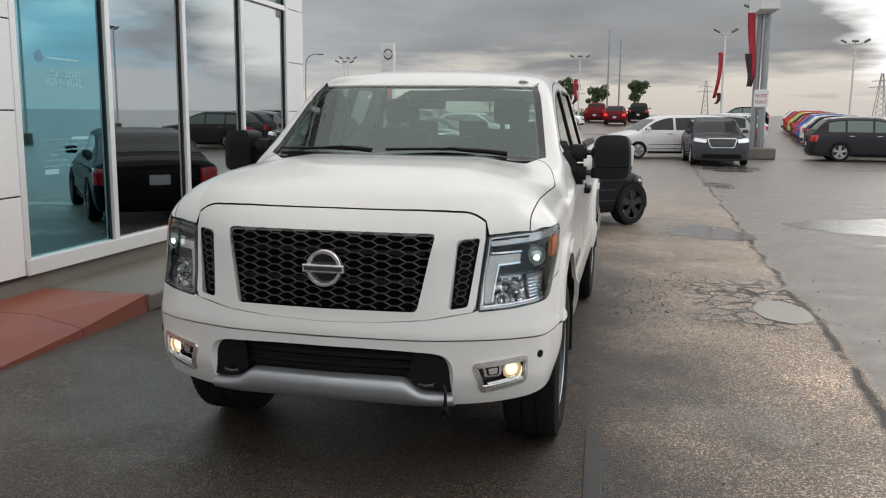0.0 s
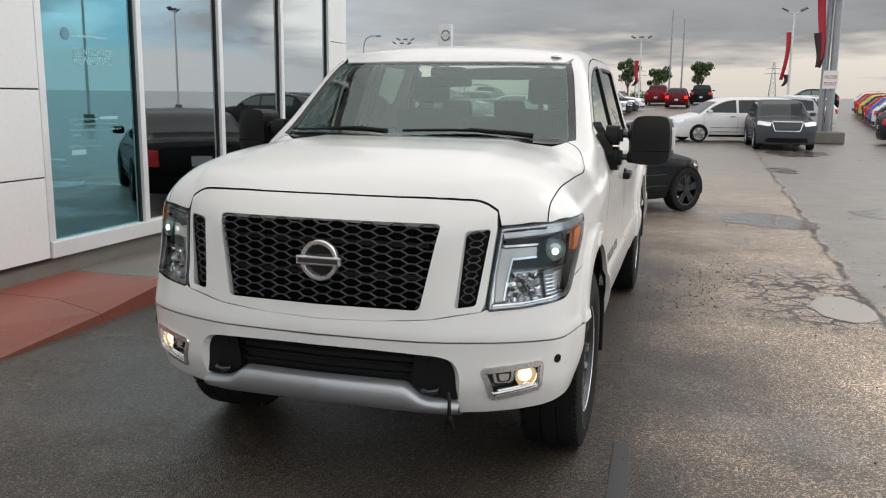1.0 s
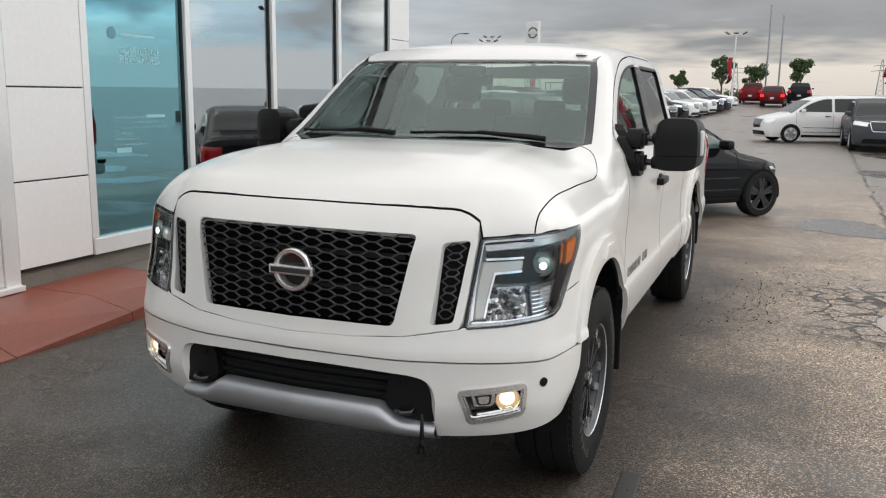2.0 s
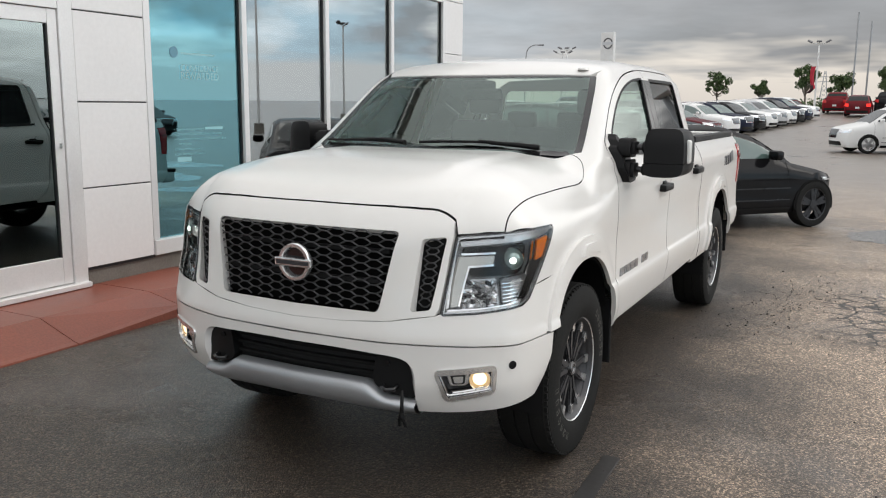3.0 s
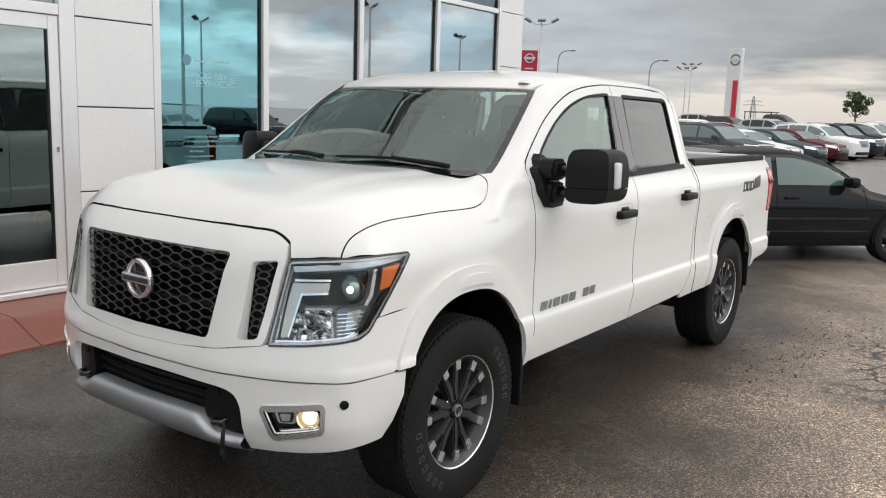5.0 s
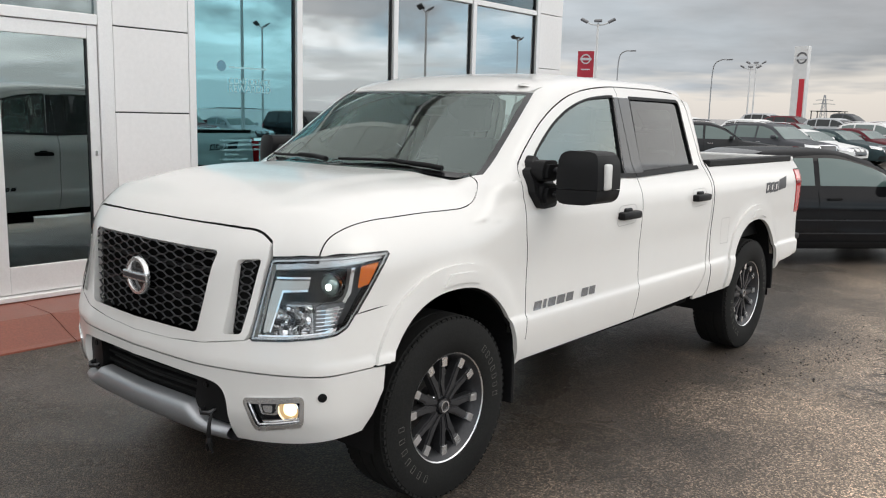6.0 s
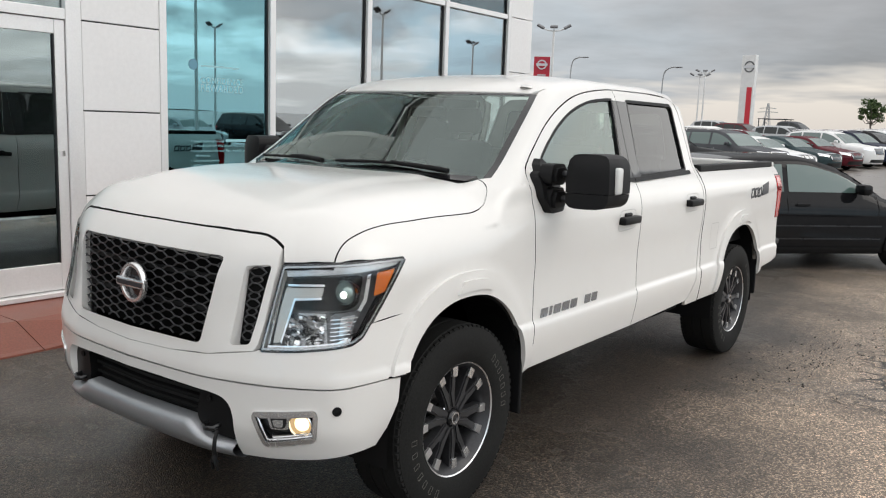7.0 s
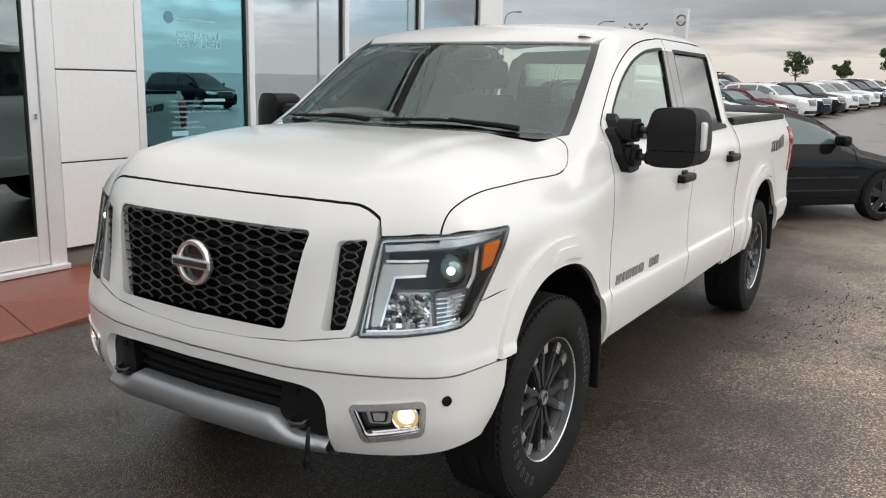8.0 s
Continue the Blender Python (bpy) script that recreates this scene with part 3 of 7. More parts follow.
def build_truck():
    truck = thing("pickup_truck", "white crew-cab pickup truck with black grille and lit lamps", "pickup truck")
    F = truck_skin
    both = (1, -1)

    # hood
    cowl = [(x, 1.172 + 0.14 * (x / 0.8) ** 2.2) for x in np.linspace(0.0, 0.70, 8)]
    front_edge = [(0.0, 0.184), (0.15, 0.184), (0.30, 0.1865), (0.45, 0.1955), (0.53, 0.209), (0.575, 0.222), (0.600, 0.229), (0.632, 0.235), (0.658, 0.238), (0.672, 0.240)]
    lamp_edge = [(q[0], q[1]) for q in ride(F, plane_corner, [(0.915, 1.144), (1.03, 1.148), (1.12, 1.152), (1.172, 1.155)])]
    fender_seam = spline([lamp_edge[-1], (0.852, 0.365), (0.861, 0.440), (0.868, 0.58), (0.876, 0.78), (0.884, 1.02), (0.884, 1.15), (0.868, 1.245), (0.825, 1.312), (0.765, 1.335)])
    hood_half = front_edge + lamp_edge[:-1] + fender_seam + cowl[::-1]
    part("hood", skin(F, plane_top, mirrored(hood_half), gap=0.0028, depth=0.03, dark=True), WHITE_PAINT, truck)

    # grille surround with three openings
    top_line = [(x, y - 0.003) for x, y in front_edge]
    upper = on(plane_top, top_line, BROW)
    lower = on(plane_front, [(0.676, 1.138), (0.670, 1.08), (0.650, 0.856), (0.636, 0.828), (0.45, 0.796), (0.25, 0.780), (0.0, 0.775)], BROW)
    grille = rounded([(-0.472, 1.160), (0.472, 1.160), (0.406, 0.832), (-0.406, 0.832)], 0.022)
    vent = rounded([(0.566, 1.132), (0.652, 1.141), (0.615, 0.853), (0.540, 0.843)], 0.014)
    holes = [on(plane_front, dense(h, 0.03), BROW) for h in (grille, vent, [(-a, b) for a, b in vent][::-1])]
    part("grille_surround", skin(F, plane_brow, mirrored(upper + lower), holes, step=0.026, gap=0.002, depth=0.06), WHITE_PAINT, truck)
    build_grille(truck, grille, vent)

    # upper fascia below the lamps
    flare_edge = [(0.600, 0.953), (0.545, 0.890), (0.505, 0.810), (0.487, 0.724)]
    fascia = [CORNER(q) for q in ride(F, plane_front, [(0.0, 0.771), (0.25, 0.776), (0.45, 0.792), (0.640, 0.824), (0.655, 0.832)])]
    fascia += [(0.90, 0.834), (1.10, 0.846), (1.20, 0.854), (1.275, 0.862), (1.332, 0.886), (1.372, 0.932)]
    fascia += [CORNER(q) for q in ride(F, plane_side, flare_edge)]
    seam = [CORNER(q) for q in ride(F, plane_front, [(x, 0.718) for x in (0.93, 0.80, 0.6, 0.4, 0.2, 0.0)])]
    part("front_fascia", skin(F, plane_corner, fascia + seam, gap=-0.0045, depth=0.03, sides=both, dark=True), WHITE_PAINT, truck)

    # bumper with openings for the lower grille and the fog lamps
    seam2 = [(u, z - 0.011) for u, z in seam][::-1]
    end = [CORNER(q) for q in ride(F, plane_side, [(0.487, 0.716), (0.545, 0.713), (0.540, 0.62), (0.505, 0.52), (0.465, 0.455)])]
    under = [CORNER(q) for q in ride(F, plane_front, [(0.84, 0.430), (0.76, 0.420), (0.66, 0.412), (0.556, 0.408), (0.556, 0.455)] + spline([(0.562, 0.500), (0.566, 0.555), (0.556, 0.605), (0.530, 0.638), (0.480, 0.654), (0.40, 0.660), (0.20, 0.666), (0.0, 0.668)], 4))]
    fog = rounded([(0.765, 0.599), (1.093, 0.625), (1.088, 0.521), (0.832, 0.481)], 0.024)
    part("front_bumper", skin(F, plane_corner, seam2 + end + under, [fog], step=0.022, depth=0.03, sides=both), WHITE_PAINT, truck)
    build_lower_grille(truck)
    for s in both:
        build_fog_lamp(truck, s)
        build_headlamp(truck, s)

    # fenders
    for s in both:
        edge = [SHOULDER(q) for q in ride(F, plane_top, fender_seam)]
        back = [SHOULDER(q) for q in ride(F, plane_side, spline([(1.530, 1.400), (1.516, 1.30), (1.518, 1.18), (1.540, 1.05), (1.545, 0.95), (1.538, 0.74), (1.52, 0.60), (1.50, 0.53)]))]
        arch = [SHOULDER(q) for q in ride(F, plane_side, arch_line(AXLE_FRONT, 0.545, 12, 144))]
        front = [SHOULDER(q) for q in ride(F, plane_side, flare_edge[::-1])]
        lamp_side = [SHOULDER(q) for q in ride(F, plane_corner, [(1.376, 0.938), (1.430, 1.004), (1.505, 1.098), (1.552, 1.158), (1.545, 1.164), (1.40, 1.163), (1.18, 1.156)])]
        part("fender", skin(F, plane_shoulder, edge + back + arch + front + lamp_side, step=0.026, gap=0.0026, depth=0.02, sides=(s,), dark=True), WHITE_PAINT, truck)

    # arch flares, one for each wheel, standing proud of the sheet metal
    for s in both:
        for axle, height, a0, a1 in ((AXLE_FRONT, 0.545, 14, 152), (AXLE_REAR, 0.575, 18, 164)):
            inner, outer = arch_line(axle, height, a0, a1, 0.998, 72), arch_line(axle, height + 0.026, a0 + 1, a1 + 1.5, 1.135, 72)
            if axle < 2.0:
                inner, outer = ([q for q in line if q[1] > 0.723 or q[0] > axle] for line in (inner, outer))
            flare = part("arch_flare", skin(F, plane_side, inner + outer[::-1], step=0.024, sides=(s,), proud=0.016, depth=0.024), WHITE_PAINT, truck)
            inset = arch_line(axle, height, 74, 99, 1.045, 10), arch_line(axle, height, 79, 95, 1.125, 10)
            part("flare_step", skin(F, plane_side, inset[0] + inset[1][::-1], step=0.024, sides=(s,), proud=0.026, depth=0.012), WHITE_PAINT, flare)

    for s in both:
        foot = [(1.18, 0.520), (1.25, 0.546), (1.312, 0.574), (1.34, 0.592), (1.375, 0.606), (1.43, 0.622), (1.50, 0.645), (1.565, 0.645), (1.565, 0.60), (1.535, 0.487), (1.525, 0.345), (1.53, 0.27), (1.30, 0.27), (1.20, 0.36)]
        part("pillar_foot", skin(F, plane_shoulder, rounded(foot, 0.01), step=0.015, sides=(s,), proud=-0.003, depth=0.0), WHITE_PAINT, truck)

    # doors
    front_door = [(1.50, 0.53)] + spline([(1.52, 0.60), (1.538, 0.74), (1.545, 0.95), (1.540, 1.05), (1.518, 1.18), (1.516, 1.30), (1.530, 1.400)]) + spline([(1.555, 1.462), (1.60, 1.508), (1.69, 1.578), (1.83, 1.676), (1.99, 1.760), (2.16, 1.824), (2.34, 1.862), (2.56, 1.886), (2.70, 1.893)]) + [(2.70, 1.0), (2.70, 0.76), (2.66, 0.54)]
    rear_door = [(2.66, 0.54), (2.70, 0.76), (2.70, 1.0), (2.70, 1.893), (3.20, 1.894), (3.48, 1.882)] + spline([(3.565, 1.852), (3.610, 1.78), (3.642, 1.60), (3.668, 1.42), (3.69, 1.30), (3.70, 1.10), (3.68, 0.90)]) + spline([(3.665, 0.78), (3.62, 0.68), (3.55, 0.60), (3.49, 0.56)])
    glass_f = [(1.66, 1.425), (1.645, 1.445)] + spline([(1.745, 1.540), (1.835, 1.605), (1.975, 1.690), (2.15, 1.765), (2.35, 1.816), (2.55, 1.838), (2.645, 1.842)]) + [(2.585, 1.388)]
    glass_r = rounded([(2.795, 1.392), (2.830, 1.842), (3.515, 1.840), (3.545, 1.412)], [0.01, 0.015, 0.05, 0.05])
    for s in both:
        door = part("front_door", skin(F, plane_side, front_door, [glass_f], step=0.028, gap=0.0026, sides=(s,), dark=True), WHITE_PAINT, truck)
        door_glass = part("door_window", skin(F, plane_side, shrink(glass_f, -0.008), step=0.05, depth=0.0, sides=(s,), proud=-0.010), DOOR_GLASS, door, "green tinted side window")
        rear = part("rear_door", skin(F, plane_side, rear_door, [glass_r], step=0.028, gap=0.0026, sides=(s,), dark=True), WHITE_PAINT, truck)
        part("door_window", skin(F, plane_side, shrink(glass_r, -0.008), step=0.05, depth=0.0, sides=(s,), proud=-0.010), DARK_GLASS, rear, "dark privacy side window")
        part("pillar_trim", skin(F, plane_side, [(2.594, 1.395), (2.652, 1.832), (2.698, 1.832), (2.698, 1.395)], step=0.05, sides=(s,), proud=0.003), GLOSS_BLACK, door)
        part("pillar_trim", skin(F, plane_side, [(2.704, 1.395), (2.704, 1.832), (2.828, 1.831), (2.808, 1.396)], step=0.05, sides=(s,), proud=0.003), GLOSS_BLACK, rear)
        for who, a, b, za, zb in ((door, 1.63, 2.697, 1.425, 1.391), (rear, 2.703, 3.58, 1.391, 1.413)):
            line = [(a, za - 0.020), (b, zb - 0.020), (b, zb + 0.004), (a, za + 0.004)]
            part("window_seal", skin(F, plane_side, line, step=0.05, depth=0.01, sides=(s,), proud=0.006), BLACK_PLASTIC, who)
        seal = shrink(glass_r, -0.002), shrink(glass_r, 0.016)
        part("window_seal", skin(F, plane_side, seal[0], [seal[1]], step=0.03, depth=0.012, sides=(s,), proud=0.002), BLACK_PLASTIC, rear)
        seal = shrink(glass_f, -0.002), shrink(glass_f, 0.012)
        part("window_seal", skin(F, plane_side, seal[0], [seal[1]], step=0.03, depth=0.012, sides=(s,), proud=0.002), BLACK_PLASTIC, door)
        for who, y, z in ((door, 2.515, 1.172), (rear, 3.490, 1.216)):
            build_handle(F, who, y, z, s)

    # cab: roof, rails, screen pillars, rear wall
    roof_front = [(x, 1.842 + 0.115 * (x / 0.72) ** 2.2) for x in np.linspace(0.0, 0.660, 9)]
    roof_side = spline([(0.700, 2.02), (0.712, 2.2), (0.716, 2.7), (0.708, 3.3), (0.690, 3.60)])
    part("roof", skin(F, plane_top, mirrored(roof_front + roof_side + [(0.64, 3.665), (0.0, 3.68)]), step=0.035, gap=0.0, depth=0.02), WHITE_PAINT, truck)
    for s in both:
        door_top = spline([(1.535, 1.402), (1.552, 1.466), (1.597, 1.512), (1.687, 1.582), (1.827, 1.680), (1.987, 1.764), (2.158, 1.828), (2.34, 1.866), (2.56, 1.890), (2.70, 1.897), (3.20, 1.898), (3.48, 1.886), (3.572, 1.855)], 6)
        outer = ride(F, plane_side, door_top, s)
        inner_screen = spline([(0.815, 2.735), (0.812, 2.80), (0.790, 3.02), (0.752, 3.37), (0.722, 3.62), (0.690, 3.80)], 7)
        steps = len(outer)
        edge_a = ride(F, plane_brow, inner_screen, s)
        edge_b = ride(F, plane_top, spline([(0.700, 2.02), (0.712, 2.2), (0.716, 2.7), (0.708, 3.3), (0.690, 3.60)], 8), s)
        edge_line = np.concatenate([edge_a, edge_b])
        far = np.concatenate([[0], np.cumsum(np.linalg.norm(np.diff(edge_line, axis=0), axis=1))])
        far_o = np.concatenate([[0], np.cumsum(np.linalg.norm(np.diff(outer, axis=0), axis=1))])
        want = far_o / far_o[-1] * far[-1]
        inner = np.stack([np.interp(want, far, edge_line[:, k]) for k in range(3)], 1)
        part("roof_rail", drape(F, outer, inner, 6), WHITE_PAINT, truck)
        part("cab_corner", skin(F, plane_side, [(3.585, 1.845), (3.618, 1.78), (3.648, 1.60), (3.674, 1.42), (3.698, 1.30), (3.708, 1.10), (3.688, 0.90), (3.673, 0.78), (3.628, 0.68), (3.558, 0.60), (3.498, 0.556), (3.51, 0.53), (3.722, 0.53), (3.728, 1.3), (3.722, 1.42), (3.70, 1.70), (3.66, 1.83)], step=0.03, sides=(s,)), WHITE_PAINT, truck)
    wall_out = mirrored([(0.0, 1.88), (0.60, 1.86), (0.70, 1.80), (0.86, 1.40), (0.90, 0.6), (0.0, 0.6)])
    back_glass = rounded([(-0.62, 1.78), (0.62, 1.78), (0.68, 1.46), (-0.68, 1.46)], 0.05)
    part("cab_rear_wall", skin(lambda x, y, z: y - (3.735 - (z - 1.4) * 0.05), plane_rear, wall_out, [back_glass], step=0.08), WHITE_PAINT, truck)
    part("rear_window", skin(lambda x, y, z: y - (3.725 - (z - 1.4) * 0.05), plane_rear, back_glass, step=0.1, depth=0.0), DOOR_GLASS, truck, "sliding rear cab window")
    part("rear_window_bar", boxed(0.20, 0.235, 3.70, 3.73, 1.46, 1.78), BLACK_PLASTIC, truck)

    # windscreen with its black border
    screen_top = [(x, 1.842 + 0.115 * (x / 0.72) ** 2.2 - 0.006) for x in np.linspace(0.0, 0.672, 9)]
    top_b = on(plane_top, screen_top, BROW)
    side_b = spline([(0.690, 3.795), (0.720, 3.62), (0.750, 3.37), (0.788, 3.02), (0.810, 2.80), (0.812, 2.74)], 7)
    base_b = on(plane_brow, [(x, 2.655 + 0.11 * (x / 0.8) ** 2.2) for x in np.linspace(0.76, 0.0, 8)], BROW)
    screen = mirrored(top_b + side_b[1:] + base_b)
    clear = mirrored([(u * 0.972, v - 0.030) for u, v in top_b] + [(u - 0.035, v) for u, v in side_b[2:-1]] + [(u * 0.96, v + 0.055) for u, v in base_b])
    part("windscreen", skin(F, plane_brow, clear, step=0.06, depth=0.0, proud=-0.004), SCREEN_GLASS, truck, "clear raked windscreen reflecting sky and showroom")
    part("windscreen_border", skin(F, plane_brow, screen, [clear], step=0.03, depth=0.012, proud=-0.003), GLOSS_BLACK, truck)
    part("cowl", skin(F, plane_top, mirrored([(0.0, 1.178)] + [(x, 1.178 + 0.14 * (x / 0.8) ** 2.2) for x in np.linspace(0.1, 0.76, 8)] + [(0.79, 1.40), (0.0, 1.28)]), step=0.04, proud=-0.012, depth=0.02), BLACK_PLASTIC, truck)
    for k, (x0, x1) in enumerate(((0.60, -0.02), (-0.16, -0.70))):
        arm = [(x0, 2.700 + 0.12 * abs(x0 / 0.8) ** 2), ((x0 + x1) / 2 + 0.10, 2.760), ((x0 + x1) / 2 - 0.02, 2.772)]
        pts = ride(F, plane_brow, spline(arm, 6), 1, 0.017)
        wiper = part("wiper", tube(bmesh.new(), pts.tolist(), lambda w: 0.014 - 0.005 * w, 8), BLACK_PLASTIC, truck)
        pts = ride(F, plane_brow, spline([(x0 - 0.02, 2.712 + 0.12 * abs(x0 / 0.8) ** 2), ((x0 + x1) / 2, 2.770), (x1 - 0.06, 2.735 + 0.14 * abs(x1 / 0.8) ** 2.2)], 6), 1, 0.012)
        part("wiper_blade", tube(bmesh.new(), pts.tolist(), 0.0075, 6), BLACK_PLASTIC, wiper)
    part("roof_aerial", lathe(bmesh.new(), [(0.032, -0.006), (0.029, 0.003), (0.017, 0.007), (0.0, 0.008)], Matrix.Translation(Vector(ride(F, plane_top, [(0.60, 1.99)])[0])) @ Matrix.Rotation(radians(-4), 4, 'X') @ Matrix.Diagonal((1.0, 1.5, 1.0, 1.0)), 20), WHITE_PAINT, truck)

    # bed
    tail = rounded([(5.375, 1.335), (5.52, 1.335), (5.52, 0.985), (5.415, 0.985)], [0.02, 0, 0, 0.02])
    bed_edge = [(3.738, 1.430), (4.2, 1.434), (5.375, 1.446), (5.375, 1.335), (5.415, 0.985), (5.497, 0.985), (5.497, 0.74), (5.40, 0.62), (5.14, 0.60)]
    bed_side = bed_edge + arch_line(AXLE_REAR, 0.575, 18, 166) + [(4.06, 0.53), (3.732, 0.53), (3.732, 0.80)]
    for s in both:
        side = part("bed_side", skin(F, plane_side, bed_side, step=0.03, gap=0.0026, sides=(s,), dark=True), WHITE_PAINT, truck)
        part("tail_lamp", skin(F, plane_side, [(5.378, 1.440), (5.497, 1.442), (5.497, 1.342), (5.372, 1.342)], step=0.03, sides=(s,), gap=0.001), WHITE_PAINT, truck).name = "bed_corner"
        lamp = part("tail_lamp", skin(F, plane_side, [(5.378, 1.330), (5.499, 1.330), (5.499, 0.988), (5.418, 0.988)], step=0.03, sides=(s,), proud=0.006, depth=0.05), RED_LENS, truck, "red wrap-round tail lamp")
        part("lamp_rib", skin(F, plane_side, [(5.383, 1.245), (5.499, 1.245), (5.499, 1.225), (5.386, 1.225)], step=0.03, sides=(s,), proud=0.011), principled("dark_red_rib", (0.16, 0.004, 0.006), 0.2)[0], lamp)
        part("bed_rail_cap", boxed(s * 0.840, s * 0.906, 3.77, 5.42, 1.400, 1.4485, bevel=0.010), BLACK_PLASTIC, side)
        fuel = rounded([(3.90, 1.045), (4.045, 1.045), (4.035, 0.865), (3.905, 0.865)], 0.012)
        part("seam_line", skin(F, plane_side, shrink(fuel, -0.0022), [shrink(fuel, 0.0022)], step=0.03, sides=(1,), proud=0.0012, depth=0.0), CREASE_SHADE, side) if s > 0 else None
        # model lettering as plain slanted bars
        for i, w in enumerate((0.075, 0.075, 0.075)):
            y = 4.70 + 0.090 * i
            part("badge_bar", skin(F, plane_side, [(y, 1.178), (y + w, 1.184), (y + w + 0.016, 1.258), (y + 0.016, 1.252)], [[(y + 0.016, 1.196), (y + w - 0.012, 1.201), (y + w - 0.002, 1.240), (y + 0.028, 1.236)]], step=0.03, sides=(s,), proud=0.004, depth=0.003), badge_dark, side, "dark model badge bar")
        part("badge_bar", skin(F, plane_side, [(4.975, 1.188), (5.13, 1.200), (5.16, 1.292), (5.00, 1.268)], step=0.03, sides=(s,), proud=0.004, depth=0.003), badge_dark, side, "dark model badge bar")
    bm = bmesh.new()
    box(bm, -0.86, 0.86, 3.78, 5.44, 0.84, 0.87)
    box(bm, -0.86, 0.86, 3.755, 3.80, 0.84, 1.425)
    for s in both:
        box(bm, s * 0.84, s * 0.87, 3.78, 5.46, 0.84, 1.43)
    part("bed_liner", bm, BLACK_PLASTIC, truck)
    part("tailgate", boxed(-0.90, 0.90, 5.43, 5.498, 0.80, 1.44, bevel=0.015), WHITE_PAINT, truck)
    bumper = part("rear_bumper", boxed(-0.95, 0.95, 5.46, 5.66, 0.60, 0.76, bevel=0.04), WHITE_PAINT, truck)
    part("bumper_pad", boxed(-0.952, 0.952, 5.48, 5.672, 0.735, 0.785, bevel=0.015), BLACK_PLASTIC, bumper)

    # model name on the doors as plain bars
    y = 1.606
    for w, gap in ((0.060, 0.024), (0.020, 0.024), (0.060, 0.022), (0.066, 0.022), (0.060, 0.090), (0.060, 0.020), (0.054, 0.0)):
        for s in both:
            low, slant = 0.762 + 0.010 * (y - 1.6), 0.014
            part("badge_bar", skin(F, plane_side, [(y, low), (y + w, low), (y + w + slant, low + 0.043), (y + slant, low + 0.043)], step=0.04, sides=(s,), proud=0.006, depth=0.005), DULL_BADGE, truck, "dull silver model badge bar")
        y += w + gap

    # hidden structure under the skin
    for name, *span in (("engine_block", -0.70, 0.70, 0.30, 1.45, 0.45, 1.10), ("floor_pan", -0.84, 0.84, 1.40, 3.70, 0.46, 0.64), ("rear_frame", -0.60, 0.60, 3.6, 5.45, 0.46, 0.80),
                        ("firewall", -0.86, 0.86, 1.47, 1.55, 0.52, 1.34), ("radiator", -0.60, 0.60, 0.25, 0.40, 0.44, 1.12), ("engine_cover", -0.66, 0.66, 0.6, 1.3, 1.10, 1.24),
                        ("front_apron", -0.80, 0.80, 0.36, 0.62, 0.42, 0.60), ("gearbox", -0.45, 0.45, 0.9, 2.6, 0.34, 0.46), ("rear_axle", -0.70, 0.70, 4.43, 4.60, 0.34, 0.50), ("front_axle", -0.70, 0.70, 0.92, 1.06, 0.36, 0.46)):
        part(name, boxed(*span, bevel=0.01), DARK_GAP, truck)
    for s in both:
        part("inner_fender", boxed(s * 0.66, s * 0.70, 0.35, 1.55, 0.50, 1.20), DARK_GAP, truck)
        part("inner_bed_wall", boxed(s * 0.62, s * 0.66, 3.9, 5.2, 0.50, 1.0), DARK_GAP, truck)
    for s in both:
        for axle, height in ((AXLE_FRONT, 0.575), (AXLE_REAR, 0.605)):
            bm = bmesh.new()
            line = arch_line(axle, height, -10, 190, 1.0)
            a = [bm.verts.new((s * 0.955, y, z)) for y, z in line]
            b = [bm.verts.new((s * 0.60, y, z)) for y, z in line]
            for i in range(len(line) - 1):
                bm.faces.new((a[i], a[i + 1], b[i + 1], b[i]))
            part("wheel_well", bm, BLACK_PLASTIC, truck)
            flap_y = axle + 0.455
            part("mud_flap", boxed(s * 0.70, s * 0.985, flap_y - 0.012, flap_y + 0.012, 0.33 if axle < 2 else 0.40, 0.68, bevel=0.008), BLACK_PLASTIC, truck)
            turn = Matrix.Translation((s * 0.835, axle, HUB)) @ Matrix.Rotation(radians(90 * s), 4, "Y")
            build_wheel("wheel", turn, truck)
        build_mirror(truck, s)
    build_cabin(truck)
    return truck


DULL_BADGE = worn("dull_silver_badge", (0.27, 0.27, 0.28), 0.25, 0.85, grain=200.0)
CREASE_SHADE = worn("shaded_paint_crease", (0.43, 0.42, 0.40), 0.4, grain=120.0, spread=0.05)
badge_dark = worn("dark_badge", (0.05, 0.05, 0.055), 0.35, 0.3, grain=200.0)


def build_handle(F, door, y, z, s):
    cup = rounded([(y - 0.115, z - 0.060), (y + 0.115, z - 0.050), (y + 0.105, z + 0.058), (y - 0.100, z + 0.055)], 0.04)
    # flat grey ring draws the shaded edge of the handle cup; nothing is hollowed
    part("handle_recess", skin(F, plane_side, shrink(cup, -0.002), [shrink(cup, 0.002)], step=0.03, sides=(s,), proud=0.0010, depth=0.0), CREASE_SHADE, door)
    x = float(ride(F, plane_side, [(y, z)])[0][0])
    bm = bmesh.new()
    box(bm, s * (x - 0.01), s * (x + 0.042), y - 0.105, y + 0.105, z - 0.022, z + 0.022, bevel=0.012)
    box(bm, s * (x - 0.02), s * (x + 0.012), y - 0.045, y + 0.045, z + 0.015, z + 0.040, bevel=0.01)
    part("door_handle", smooth_all(bm), BLACK_PLASTIC, door, "black pull handle")


